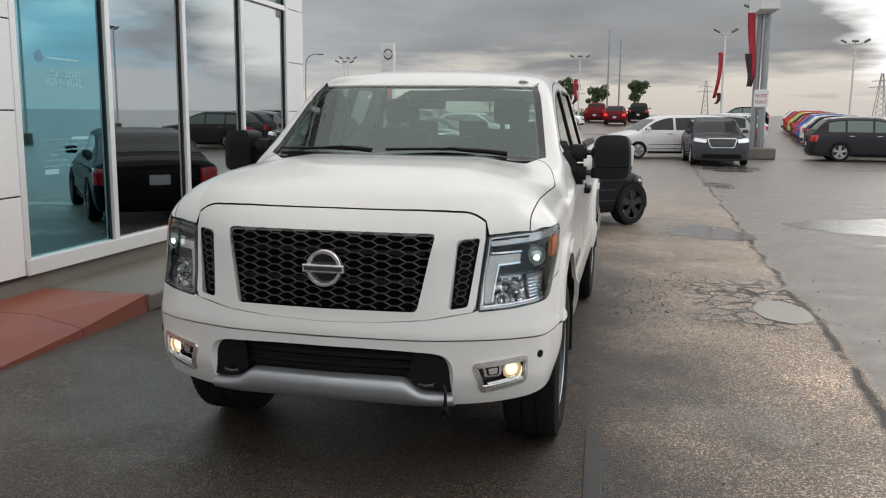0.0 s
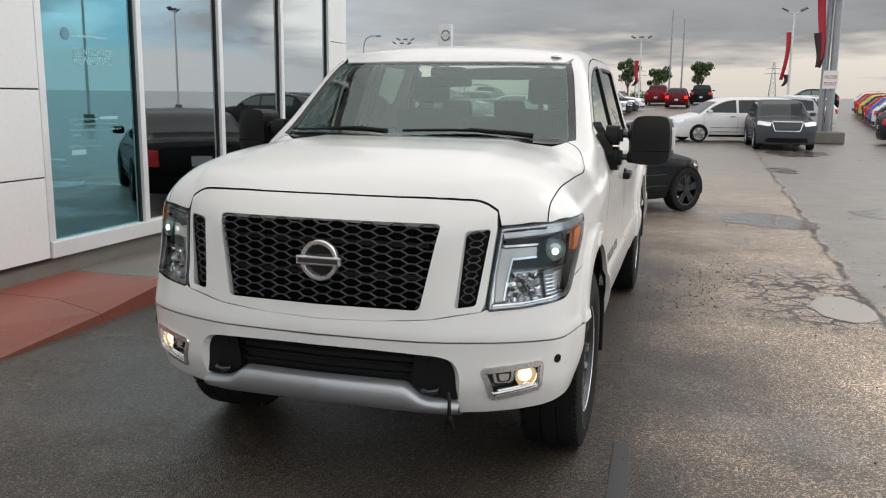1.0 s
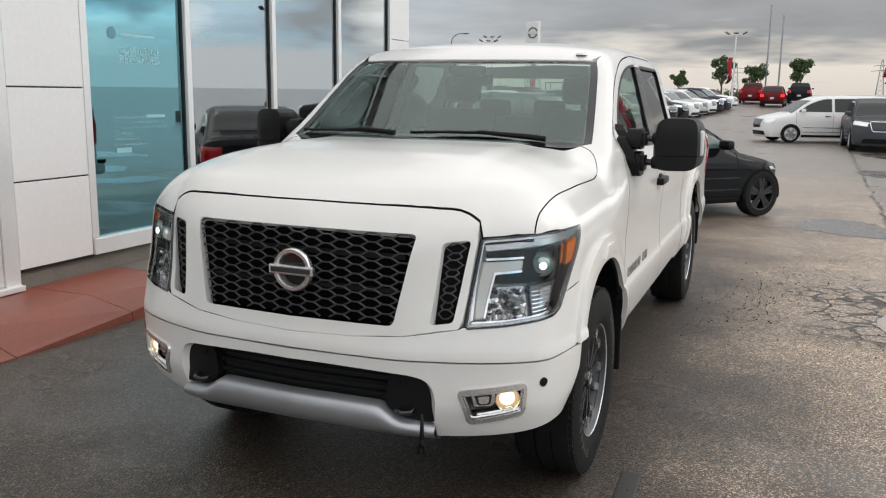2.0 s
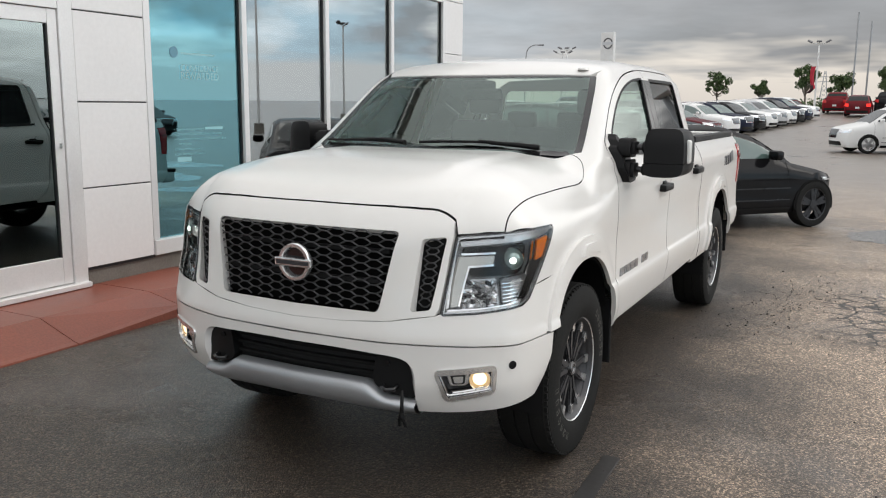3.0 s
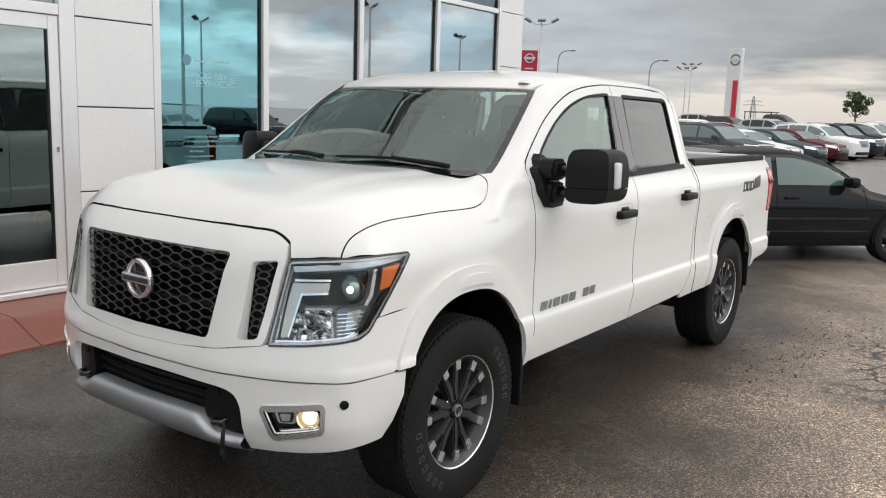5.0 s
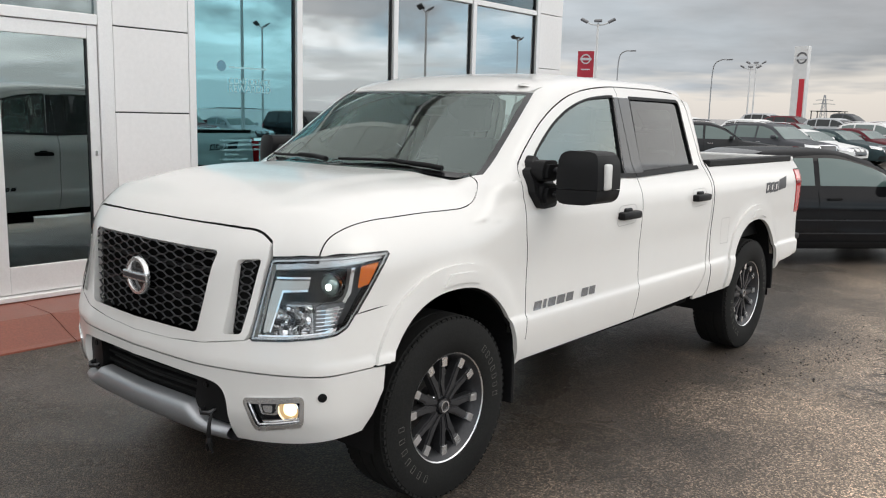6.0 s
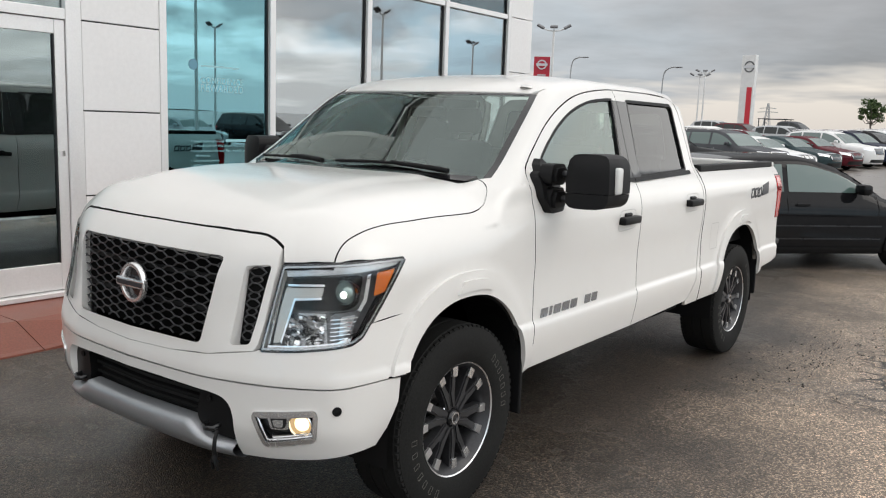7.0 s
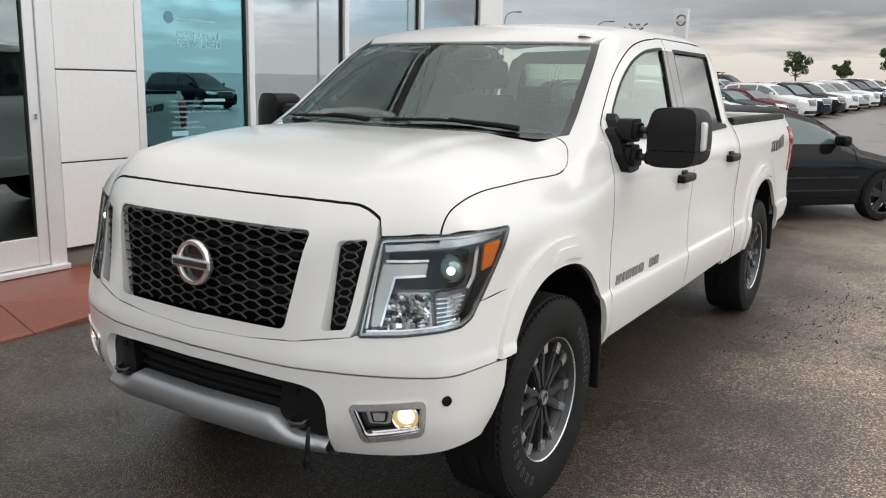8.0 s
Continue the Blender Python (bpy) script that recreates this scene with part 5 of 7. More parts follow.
def build_cabin(truck):
    bm = bmesh.new()
    box(bm, -0.84, 0.84, 1.45, 3.70, 0.62, 0.70)
    part("cabin_floor", bm, CABIN_GREY, truck)
    bm = bmesh.new()
    prism(bm, [(1.34, 1.05), (1.34, 1.375), (1.62, 1.372), (1.85, 1.335), (1.93, 1.24), (1.90, 0.95)], Matrix.Translation((-0.80, 0, 0)) @ Matrix(((0, 0, 1, 0), (1, 0, 0, 0), (0, 1, 0, 0), (0, 0, 0, 1))), 1.60, 0.0)
    dash = part("dashboard", bm, CABIN_GREY, truck, "dark grey dashboard")
    ring = [Vector((0.40 + 0.185 * math.cos(a), 2.03 + 0.07 * math.sin(a), 1.22 + 0.172 * math.sin(a))) for a in np.linspace(0, 2 * math.pi, 28, endpoint=False)]
    wheel = part("steering_wheel", tube(bmesh.new(), ring, 0.017, 8, closed=True), GLOSS_BLACK, truck)
    part("wheel_hub", boxed(0.33, 0.47, 1.97, 2.05, 1.15, 1.27, bevel=0.02), CABIN_GREY, wheel)
    for s in (1, -1):
        x = 0.41 * s
        seat = part("front_seat", boxed(x - 0.25, x + 0.25, 2.12, 2.66, 0.80, 0.98, bevel=0.05), SEAT_CLOTH, truck, "dark cloth front seat")
        back = boxed(-0.24, 0.24, -0.07, 0.07, 0.0, 0.66, bevel=0.05)
        bmesh.ops.transform(back, matrix=Matrix.Translation((x, 2.66, 0.92)) @ Matrix.Rotation(radians(-14), 4, "X"), verts=back.verts)
        part("backrest", smooth_all(back), SEAT_CLOTH, seat)
        part("headrest", smooth_all(boxed(x - 0.13, x + 0.13, 2.80, 2.89, 1.60, 1.78, bevel=0.04)), SEAT_CLOTH, seat)
        part("grab_handle", tube(bmesh.new(), ride(truck_skin, plane_side, spline([(1.75, 1.56), (1.82, 1.60), (1.95, 1.70), (2.0, 1.74)], 4), s, -0.085).tolist(), 0.016, 8), CABIN_LIGHT, truck)
        part("door_trim", skin(truck_skin, plane_side, [(1.55, 0.65), (1.55, 1.38), (3.66, 1.38), (3.66, 0.65)], step=0.12, depth=0.0, sides=(s,), proud=-0.075), CABIN_GREY, truck)
        inner = spline([(0.770, 2.78), (0.750, 3.00), (0.715, 3.35), (0.680, 3.62), (0.650, 3.76)], 6)
        outer = [(u + 0.075, v + 0.05) for u, v in inner]
        a, b = ride(truck_skin, plane_brow, inner, s, -0.03), ride(truck_skin, plane_brow, outer, s, -0.03)
        rows = [Vector(q) for q in a], [Vector(q) for q in b]
        bm = bmesh.new()
        va, vb = [bm.verts.new(q) for q in rows[0]], [bm.verts.new(q) for q in rows[1]]
        for i in range(len(va) - 1):
            bm.faces.new((va[i], va[i + 1], vb[i + 1], vb[i]))
        part("pillar_lining", bm, CABIN_LIGHT, truck)
    bm = boxed(-0.70, 0.70, 3.10, 3.50, 0.80, 0.98, bevel=0.05)
    bench = part("rear_bench", bm, SEAT_CLOTH, truck, "dark cloth rear bench")
    part("backrest", boxed(-0.70, 0.70, 3.50, 3.62, 0.95, 1.50, bevel=0.04), SEAT_CLOTH, bench)
    for x in (-0.42, 0.0, 0.42):
        part("headrest", smooth_all(boxed(x - 0.12, x + 0.12, 3.52, 3.60, 1.48, 1.62, bevel=0.03)), SEAT_CLOTH, bench)
    part("headliner", skin(truck_skin, plane_top, mirrored([(0.0, 1.95), (0.60, 2.05), (0.64, 3.60), (0.0, 3.60)]), step=0.12, depth=0.0, proud=-0.045), CABIN_LIGHT, truck)
    part("rear_view_mirror", smooth_all(boxed(-0.12, 0.12, 1.905, 1.935, 1.70, 1.765, bevel=0.012)), GLOSS_BLACK, truck)
    part("camera_housing", boxed(-0.10, 0.10, 1.80, 1.90, 1.755, 1.81, bevel=0.02), BLACK_PLASTIC, truck)


build_truck()


# ---- ground ----
def lie(y):
    """Height of the car park, which rises gently beyond the sedan."""
    y = min(max(y, 20.0), 110.0)
    return 0.00035 * (min(y, 75.0) - 20.0) ** 2 + max(y - 75.0, 0.0) * 0.03


def ground_material():
    mat, n, shader = principled("wet_asphalt", (0.05, 0.05, 0.05), 0.4)
    where = n.add("ShaderNodeTexCoord").outputs["Object"]
    xyz = n.add("ShaderNodeSeparateXYZ", {"Vector": where})
    x, y = xyz.outputs["X"], xyz.outputs["Y"]
    grit = n.add("ShaderNodeTexVoronoi", {"Vector": where, "Scale": 135.0})
    stone = n.add("ShaderNodeSeparateColor", {"Color": grit.outputs["Color"]}).outputs[0]
    stone = n.maths("ADD", 0.40, n.maths("MULTIPLY", n.maths("POWER", stone, 4.0), 3.4))
    broad, mid, fine = n.noise(where, 0.35, 5.0, 0.6), n.noise(where, 2.2, 5.0, 0.6), n.noise(where, 160.0, 3.0)
    tone = n.maths("MULTIPLY", stone, n.span(broad, 0.3, 0.7, 0.72, 1.25))
    tone = n.maths("MULTIPLY", tone, n.span(mid, 0.3, 0.7, 0.85, 1.15))
    grey = n.add("ShaderNodeCombineColor", {0: tone, 1: tone, 2: tone}).outputs[0]
    asphalt = n.mix(1.0, grey, (0.142, 0.108, 0.079), "MULTIPLY")
    # rain-dark asphalt; the truck's shade nearby and paler sky sheen farther out tinted in
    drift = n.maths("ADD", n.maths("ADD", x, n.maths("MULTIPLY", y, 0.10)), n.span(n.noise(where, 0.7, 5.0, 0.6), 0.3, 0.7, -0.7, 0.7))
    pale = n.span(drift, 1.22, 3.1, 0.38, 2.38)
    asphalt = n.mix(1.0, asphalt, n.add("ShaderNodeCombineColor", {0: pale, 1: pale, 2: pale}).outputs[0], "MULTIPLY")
    # worn concrete lane beyond the joint, a little wavering
    edge = n.maths("ADD", n.maths("SUBTRACT", x, n.maths("MULTIPLY", y, 0.027)), n.span(n.noise(where, 0.9, 3.0), 0.3, 0.7, -0.06, 0.06))
    lane = n.span(edge, 2.72, 2.80)
    level = n.maths("MULTIPLY", n.span(mid, 0.25, 0.75, 0.75, 1.2), n.span(fine, 0.3, 0.7, 0.6, 1.4))
    concrete = n.mix(1.0, n.add("ShaderNodeCombineColor", {0: level, 1: level, 2: level}).outputs[0], (0.215, 0.191, 0.167), "MULTIPLY")
    # distant asphalt takes the lane's paler colour, standing in for grazing wet reflection
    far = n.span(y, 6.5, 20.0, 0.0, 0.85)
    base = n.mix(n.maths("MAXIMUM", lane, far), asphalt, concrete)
    # crazed patch round the pot-hole, and the open joint
    warp = n.add("ShaderNodeVectorMath", {0: where, 1: n.mix(1.0, n.add("ShaderNodeTexNoise", {"Vector": where, "Scale": 5.0, "Detail": 4.0}).outputs["Color"], (0.22, 0.22, 0.0), "MULTIPLY")}, operation="ADD").outputs["Vector"]
    net = n.add("ShaderNodeTexVoronoi", {"Vector": warp, "Scale": 4.6}, feature="DISTANCE_TO_EDGE").outputs["Distance"]
    dx, dy = n.maths("MULTIPLY", n.maths("SUBTRACT", x, 2.42), 1.5), n.maths("MULTIPLY", n.maths("SUBTRACT", y, 4.75), 0.80)
    away = n.maths("SQRT", n.maths("ADD", n.maths("MULTIPLY", dx, dx), n.maths("MULTIPLY", dy, dy)))
    crazed = n.maths("MULTIPLY", n.span(net, 0.045, 0.090, 1.0, 0.0), n.span(n.maths("ADD", away, n.span(mid, 0.3, 0.7, -0.25, 0.25)), 0.75, 1.05, 1.0, 0.0))
    crazed = n.maths("MULTIPLY", crazed, n.maths("SUBTRACT", 1.0, lane))
    joint = n.maths("MULTIPLY", n.span(n.maths("ABSOLUTE", n.maths("SUBTRACT", edge, 2.70)), 0.016, 0.05, 1.0, 0.0), n.span(n.noise(where, 1.7, 4.0, 0.7), 0.36, 0.50))
    cut = n.maths("MAXIMUM", crazed, joint)
    base = n.mix(n.maths("MULTIPLY", cut, 0.95), base, (0.010, 0.009, 0.008))
    damp = n.noise(where, 0.55, 6.0, 0.62)
    wet = n.span(damp, 0.50, 0.66)
    wet = n.maths("MAXIMUM", wet, n.maths("MULTIPLY", far, 0.6))
    base = n.mix(n.maths("MULTIPLY", wet, 0.25), base, (0.018, 0.016, 0.014))
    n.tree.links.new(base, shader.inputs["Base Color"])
    rough = n.maths("ADD", n.span(wet, 0.0, 1.0, 0.50, 0.24), n.span(fine, 0.3, 0.7, -0.06, 0.10))
    n.tree.links.new(rough, shader.inputs["Roughness"])
    height = n.maths("ADD", n.maths("MULTIPLY", grit.outputs["Distance"], -1.0), n.maths("MULTIPLY", cut, -2.5))
    strength = n.span(wet, 0.0, 1.0, 0.95, 0.45)
    relief = n.add("ShaderNodeBump", {"Height": height, "Strength": n.maths("MULTIPLY", strength, n.span(n.maths("MAXIMUM", lane, far), 0.0, 1.0, 1.0, 0.35)), "Distance": 0.004})
    n.tree.links.new(relief.outputs[0], shader.inputs["Normal"])
    shader.inputs["Coat Weight"].default_value = 0.0
    n.tree.links.new(n.maths("MULTIPLY", n.span(wet, 0.0, 1.0, 0.22, 0.62), n.maths("SUBTRACT", 1.0, cut)), shader.inputs["Coat Weight"])
    film = n.add("ShaderNodeBump", {"Height": height, "Strength": 0.85, "Distance": 0.004})
    n.tree.links.new(film.outputs[0], shader.inputs["Coat Normal"])
    n.tree.links.new(n.span(wet, 0.0, 1.0, 0.30, 0.16), shader.inputs["Coat Roughness"])
    shader.inputs["Coat Roughness"].default_value = 0.12
    return mat


def build_ground():
    ys = [-300, -120, -60, -30, -15, -5, 5, 15, 20, 24, 28, 32, 36, 40, 44, 48, 52, 56, 60, 64, 68, 72, 76, 82, 90, 100, 110, 140, 200, 400, 800, 1600]
    xs = [-1600, -500, -200, -80, -30, -10, 0, 10, 30, 80, 200, 500, 1600]
    bm = bmesh.new()
    rows = [[bm.verts.new((x, y, lie(y))) for x in xs] for y in ys]
    for a, b in zip(rows, rows[1:]):
        for i in range(len(xs) - 1):
            f = bm.faces.new((a[i], a[i + 1], b[i + 1], b[i]))
            f.smooth = True
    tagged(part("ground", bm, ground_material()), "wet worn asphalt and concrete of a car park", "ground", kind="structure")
    mud, n, shader = principled("muddy_puddle", (0.40, 0.35, 0.29), 0.12, **{"Coat Weight": 0.6, "Coat Roughness": 0.0})
    film = worn("standing_rain_water", (0.125, 0.112, 0.098), 0.26, grain=30.0, spread=0.12, blotch=1.5, **{"Coat Weight": 0.55, "Coat Roughness": 0.10})
    rng = random.Random(11)
    spots = ((2.62, 4.30, 0.23, 0.45, mud, "small muddy puddle in a pot-hole"), (2.45, 9.5, 0.62, 0.75, film, "shallow rain puddle on the asphalt"),
             (3.5, 18.9, 0.38, 0.9, film, "shallow rain puddle on the asphalt"), (5.3, 10.9, 1.35, 1.25, film, "broad bright rain puddle on the lane"), (7.6, 14.2, 1.5, 0.8, film, "shallow rain puddle on the lane"), (4.6, 26.0, 0.9, 1.6, film, "shallow rain puddle on the asphalt"))
    for x, y, rx, ry, mat, label in spots:
        bm = bmesh.new()
        ring = []
        wob = [rng.uniform(0, 6.28) for _ in range(4)]
        for i in range(56):
            a = 2 * math.pi * i / 56
            r = 1 + (0.35 if mat is mud else 1.0) * (0.10 * math.sin(2 * a + wob[0]) + 0.09 * math.sin(3 * a + wob[1]) + 0.05 * math.sin(7 * a + wob[2]) + 0.03 * math.sin(13 * a + wob[3]))
            yy = y + ry * r * math.sin(a)
            ring.append(bm.verts.new((x + rx * r * math.cos(a), yy, lie(yy) + 0.004)))
        bm.faces.new(ring)
        tagged(part("puddle", bm, mat), label, "puddle", group="puddles on the ground", kind="structure")
    # a short strip of poured crack sealer
    strip = boxed(-0.040, 0.040, -0.46, 0.46, 0.0, 0.003, bevel=0.001)
    bmesh.ops.subdivide_edges(strip, edges=[e for e in strip.edges if abs(e.verts[0].co.y - e.verts[1].co.y) > 0.5], cuts=14)
    for v in strip.verts:
        v.co.x += 0.003 * math.sin(5.0 * v.co.y) + rng.uniform(-0.004, 0.004)
    bmesh.ops.transform(strip, matrix=Matrix.Translation((1.155, 0.55, 0.001)) @ Matrix.Rotation(radians(2.2), 4, "Z"), verts=strip.verts)
    tagged(part("crack_sealer", strip, worn("smooth_dark_sealer", (0.034, 0.032, 0.031), 0.40, grain=60.0, spread=0.2)), "smooth dark strip of sealer on the asphalt", "sealer strip", kind="structure")
    # loose gravel
    bm = bmesh.new()
    for i in range(430):
        if i < 240:
            y = rng.gauss(5.0, 0.85)
            x = 1.22 + (y - 3.7) * 0.24 + rng.gauss(0, 0.20)
        elif i < 330:
            x, y = rng.gauss(2.3, 0.4), rng.gauss(4.6, 0.7)
        else:
            x, y = rng.uniform(1.1, 4.5), rng.uniform(0.5, 12.0)
        s = rng.uniform(0.0035, 0.0085) * (1.35 if rng.random() < 0.12 else 1.0)
        bmesh.ops.create_icosphere(bm, subdivisions=1, radius=s, matrix=Matrix.LocRotScale((x, y, s * 0.35), Euler((rng.random() * 3, rng.random() * 3, rng.random() * 3)), (1.0, rng.uniform(0.6, 1.0), rng.uniform(0.5, 0.8))))
    tagged(part("gravel", bm, worn("dark_gravel", (0.035, 0.031, 0.028), 0.5, grain=90.0, spread=0.3)), "loose dark gravel chips on wet asphalt", "gravel", kind="stuff")


build_ground()

# ---- showroom building along x = -3.6 ----
FACE, WALK = -3.60, 0.15
PANEL_WHITE = worn("white_metal_panel", (0.78, 0.765, 0.755), 0.38, 0.0, grain=25.0, spread=0.025, blotch=0.8)
FRAME_WHITE = worn("pale_aluminium", (0.76, 0.75, 0.74), 0.36, 0.25, grain=60.0, spread=0.03)
DARK_FRAME = worn("black_gasket", (0.012, 0.012, 0.013), 0.5, grain=60.0)
PLINTH = worn("plinth_concrete", (0.17, 0.155, 0.135), 0.75, grain=60.0, spread=0.15, bump=0.3, depth=0.003)
KERB = worn("wet_sidewalk_concrete", (0.155, 0.14, 0.118), 0.45, grain=80.0, spread=0.14, bump=0.3, depth=0.002)
RED_CONCRETE = worn("red_painted_concrete", (0.235, 0.070, 0.045), 0.42, grain=70.0, spread=0.16, bump=0.3, depth=0.002, blotch=1.4)
WINDOW_GLASS = glass("showroom_glass", (0.50, 0.66, 0.68), 4.6, sheen=(0.94, 0.99, 1.0))
TEAL_GLASS = glass("teal_showroom_glass", (0.26, 0.62, 0.68), 4.2, sheen=(0.46, 0.90, 1.0))
HIGH_GLASS = glass("upper_showroom_glass", (0.34, 0.62, 0.66), 2.1, sheen=(0.80, 0.95, 1.0))
DOOR_PANE = glass("showroom_door_glass", (0.50, 0.62, 0.62), 3.1, sheen=(0.86, 1.0, 1.0))
WHITE_TEXT = principled("pale_window_lettering", (0.30, 0.56, 0.60), 0.6)[0]
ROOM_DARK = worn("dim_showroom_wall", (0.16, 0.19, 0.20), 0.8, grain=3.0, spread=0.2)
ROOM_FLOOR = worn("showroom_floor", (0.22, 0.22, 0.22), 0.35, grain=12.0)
POSTER_TEAL = worn("teal_window_banner", (0.020, 0.11, 0.14), 0.75, grain=9.0, spread=0.1)


def piece(name, parent, material, *span, bevel=0.0, label=""):
    return part(name, boxed(*span, bevel=bevel), material, parent, label)


def build_showroom():
    wall = thing("wall_east", "white metal panel and glass front of a car showroom", "wall", kind="structure")
    columns = (1.935, 2.655)
    # panel pier between door and windows: separate panels with open joints over a dark backing
    piece("pier_backing", wall, DARK_FRAME, FACE - 0.30, FACE - 0.012, columns[0] + 0.01, columns[1] + 0.02, 0.28, 6.2)
    heights = (0.30, 0.965, 1.665, 2.385, 3.14, 3.90, 4.66, 5.42, 6.18)
    for a, b in zip(heights, heights[1:]):
        piece("wall_panel", wall, PANEL_WHITE, FACE - 0.03, FACE, columns[0], columns[1], a + 0.006, b - 0.006, bevel=0.004)
    # end pier at the far corner, and the side wall behind it
    for a, b in zip((0.30, 1.0, 1.7, 2.4, 3.15, 3.9, 4.66, 5.42), (1.0, 1.7, 2.4, 3.15, 3.9, 4.66, 5.42, 6.18)):
        piece("wall_panel", wall, PANEL_WHITE, FACE - 0.03, FACE, 8.30, 8.86, a + 0.005, b - 0.005, bevel=0.004)
    piece("corner_backing", wall, PANEL_WHITE, FACE - 9.0, FACE - 0.02, 8.74, 8.855, 0.28, 6.18)
    # panels beyond the door, behind the camera
    piece("pier_backing", wall, PANEL_WHITE, FACE - 0.30, FACE - 0.01, -0.90, -0.10, 0.28, 6.18)
    piece("pier_backing", wall, PANEL_WHITE, FACE - 0.30, FACE - 0.01, -22.0, -9.0, 0.28, 6.18)
    piece("parapet", wall, PANEL_WHITE, FACE - 9.0, FACE + 0.05, -22.0, 8.87, 6.18, 6.9)
    piece("plinth", wall, PLINTH, FACE - 0.30, FACE - 0.035, 1.90, 8.80, 0.0, 0.298)
    piece("plinth", wall, PLINTH, FACE - 0.30, FACE - 0.035, -22.0, -0.10, 0.0, 0.298)

    # window wall
    window = thing("window_1", "tall tinted showroom windows reflecting a cloudy sky", "window", kind="structure")
    mullions = (2.70, 3.965, 5.385, 6.83, 8.265)
    levels = (0.30, 3.14, 5.95)
    piece("window_sill", window, FRAME_WHITE, FACE - 0.12, FACE + 0.02, 2.665, 8.30, 0.30, 0.435, bevel=0.006)
    for y in mullions:
        piece("mullion", window, FRAME_WHITE, FACE - 0.10, FACE + 0.004, y - 0.042, y + 0.030, 0.437, 6.17, bevel=0.004)
        piece("gasket", window, DARK_FRAME, FACE - 0.095, FACE - 0.030, y - 0.062, y - 0.044, 0.437, 6.17)
    for a, b in zip(mullions, mullions[1:]):
        for z in (3.14, 5.90):
            piece("transom", window, FRAME_WHITE, FACE - 0.10, FACE + 0.002, a + 0.032, b - 0.064, z - 0.032, z + 0.032, bevel=0.004)
        for z0, z1 in ((0.437, 3.106), (3.174, 5.866)):
            pane = part("pane", boxed(FACE - 0.052, FACE - 0.046, a + 0.031, b - 0.063, z0, z1), HIGH_GLASS if z0 > 3 else TEAL_GLASS if a < 3 else WINDOW_GLASS, window)
            pane.visible_shadow = False
    # unseen windows added behind the camera, for the light inside and the reflections
    back = thing("window_2", "unseen tinted showroom windows, added for light inside and reflections", "window", kind="structure")
    for a in np.arange(-9.0, -0.9, 1.62):
        piece("mullion", back, FRAME_WHITE, FACE - 0.10, FACE + 0.004, a - 0.036, a + 0.036, 0.30, 6.17)
        pane = part("pane", boxed(FACE - 0.052, FACE - 0.046, a + 0.037, a + 1.583, 0.30, 6.17), WINDOW_GLASS, back)
        pane.visible_shadow = False

    # entrance door with a fixed light over it
    door = thing("door_1", "closed glass entrance door in a pale aluminium frame", "door", kind="structure")
    for y0, y1 in ((-0.10, 0.03), (1.80, 1.93)):
        piece("jamb", door, FRAME_WHITE, FACE - 0.12, FACE + 0.006, y0, y1, 0.16, 3.20, bevel=0.005)
    piece("head", door, FRAME_WHITE, FACE - 0.12, FACE + 0.004, 0.032, 1.798, 2.375, 2.46, bevel=0.005)
    piece("head", door, FRAME_WHITE, FACE - 0.12, FACE + 0.004, 0.032, 1.798, 3.13, 3.20, bevel=0.005)
    pane = part("pane", boxed(FACE - 0.05, FACE - 0.044, 0.033, 1.797, 2.461, 3.129), DOOR_PANE, door)
    pane.visible_shadow = False
    piece("lintel", door, PANEL_WHITE, FACE - 0.25, FACE - 0.004, -0.10, 1.93, 3.202, 6.18)
    piece("threshold", door, FRAME_WHITE, FACE - 0.12, FACE + 0.05, -0.10, 1.93, 0.155, 0.198, bevel=0.006)
    for y0, y1 in ((0.035, 0.905), (0.915, 1.795)):
        leaf = part("door_leaf", boxed(FACE - 0.055, FACE - 0.010, y0, y0 + 0.085, 0.205, 2.370, bevel=0.004), FRAME_WHITE, door)
        piece("stile", leaf, FRAME_WHITE, FACE - 0.055, FACE - 0.010, y1 - 0.085, y1, 0.205, 2.370, bevel=0.004)
        piece("bottom_rail", leaf, FRAME_WHITE, FACE - 0.055, FACE - 0.011, y0 + 0.086, y1 - 0.086, 0.205, 0.425, bevel=0.004)
        piece("top_rail", leaf, FRAME_WHITE, FACE - 0.055, FACE - 0.011, y0 + 0.086, y1 - 0.086, 2.26, 2.370, bevel=0.004)
        piece("gasket", leaf, DARK_FRAME, FACE - 0.04, FACE - 0.0125, y1 - 0.098, y1 - 0.087, 0.427, 2.258)
        pane = part("pane", boxed(FACE - 0.036, FACE - 0.030, y0 + 0.086, y1 - 0.099, 0.426, 2.259), DOOR_PANE, leaf)
        pane.visible_shadow = False
    piece("lock", door, CHROME, FACE - 0.012, FACE + 0.004, 1.742, 1.762, 1.30, 1.34)

    # dim room behind the glass
    room = thing("wall_inside", "dim interior walls of the showroom", "wall", kind="structure")
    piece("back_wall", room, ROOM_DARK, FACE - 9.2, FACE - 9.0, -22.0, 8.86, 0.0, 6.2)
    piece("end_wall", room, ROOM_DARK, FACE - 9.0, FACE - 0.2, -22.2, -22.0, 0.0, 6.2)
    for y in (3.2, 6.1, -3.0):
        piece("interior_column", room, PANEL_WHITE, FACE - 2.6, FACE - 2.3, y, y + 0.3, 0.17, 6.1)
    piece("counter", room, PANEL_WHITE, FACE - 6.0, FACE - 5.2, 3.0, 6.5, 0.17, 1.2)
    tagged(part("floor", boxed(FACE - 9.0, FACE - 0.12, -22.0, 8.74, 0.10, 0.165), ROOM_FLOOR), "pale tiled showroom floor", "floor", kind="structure")
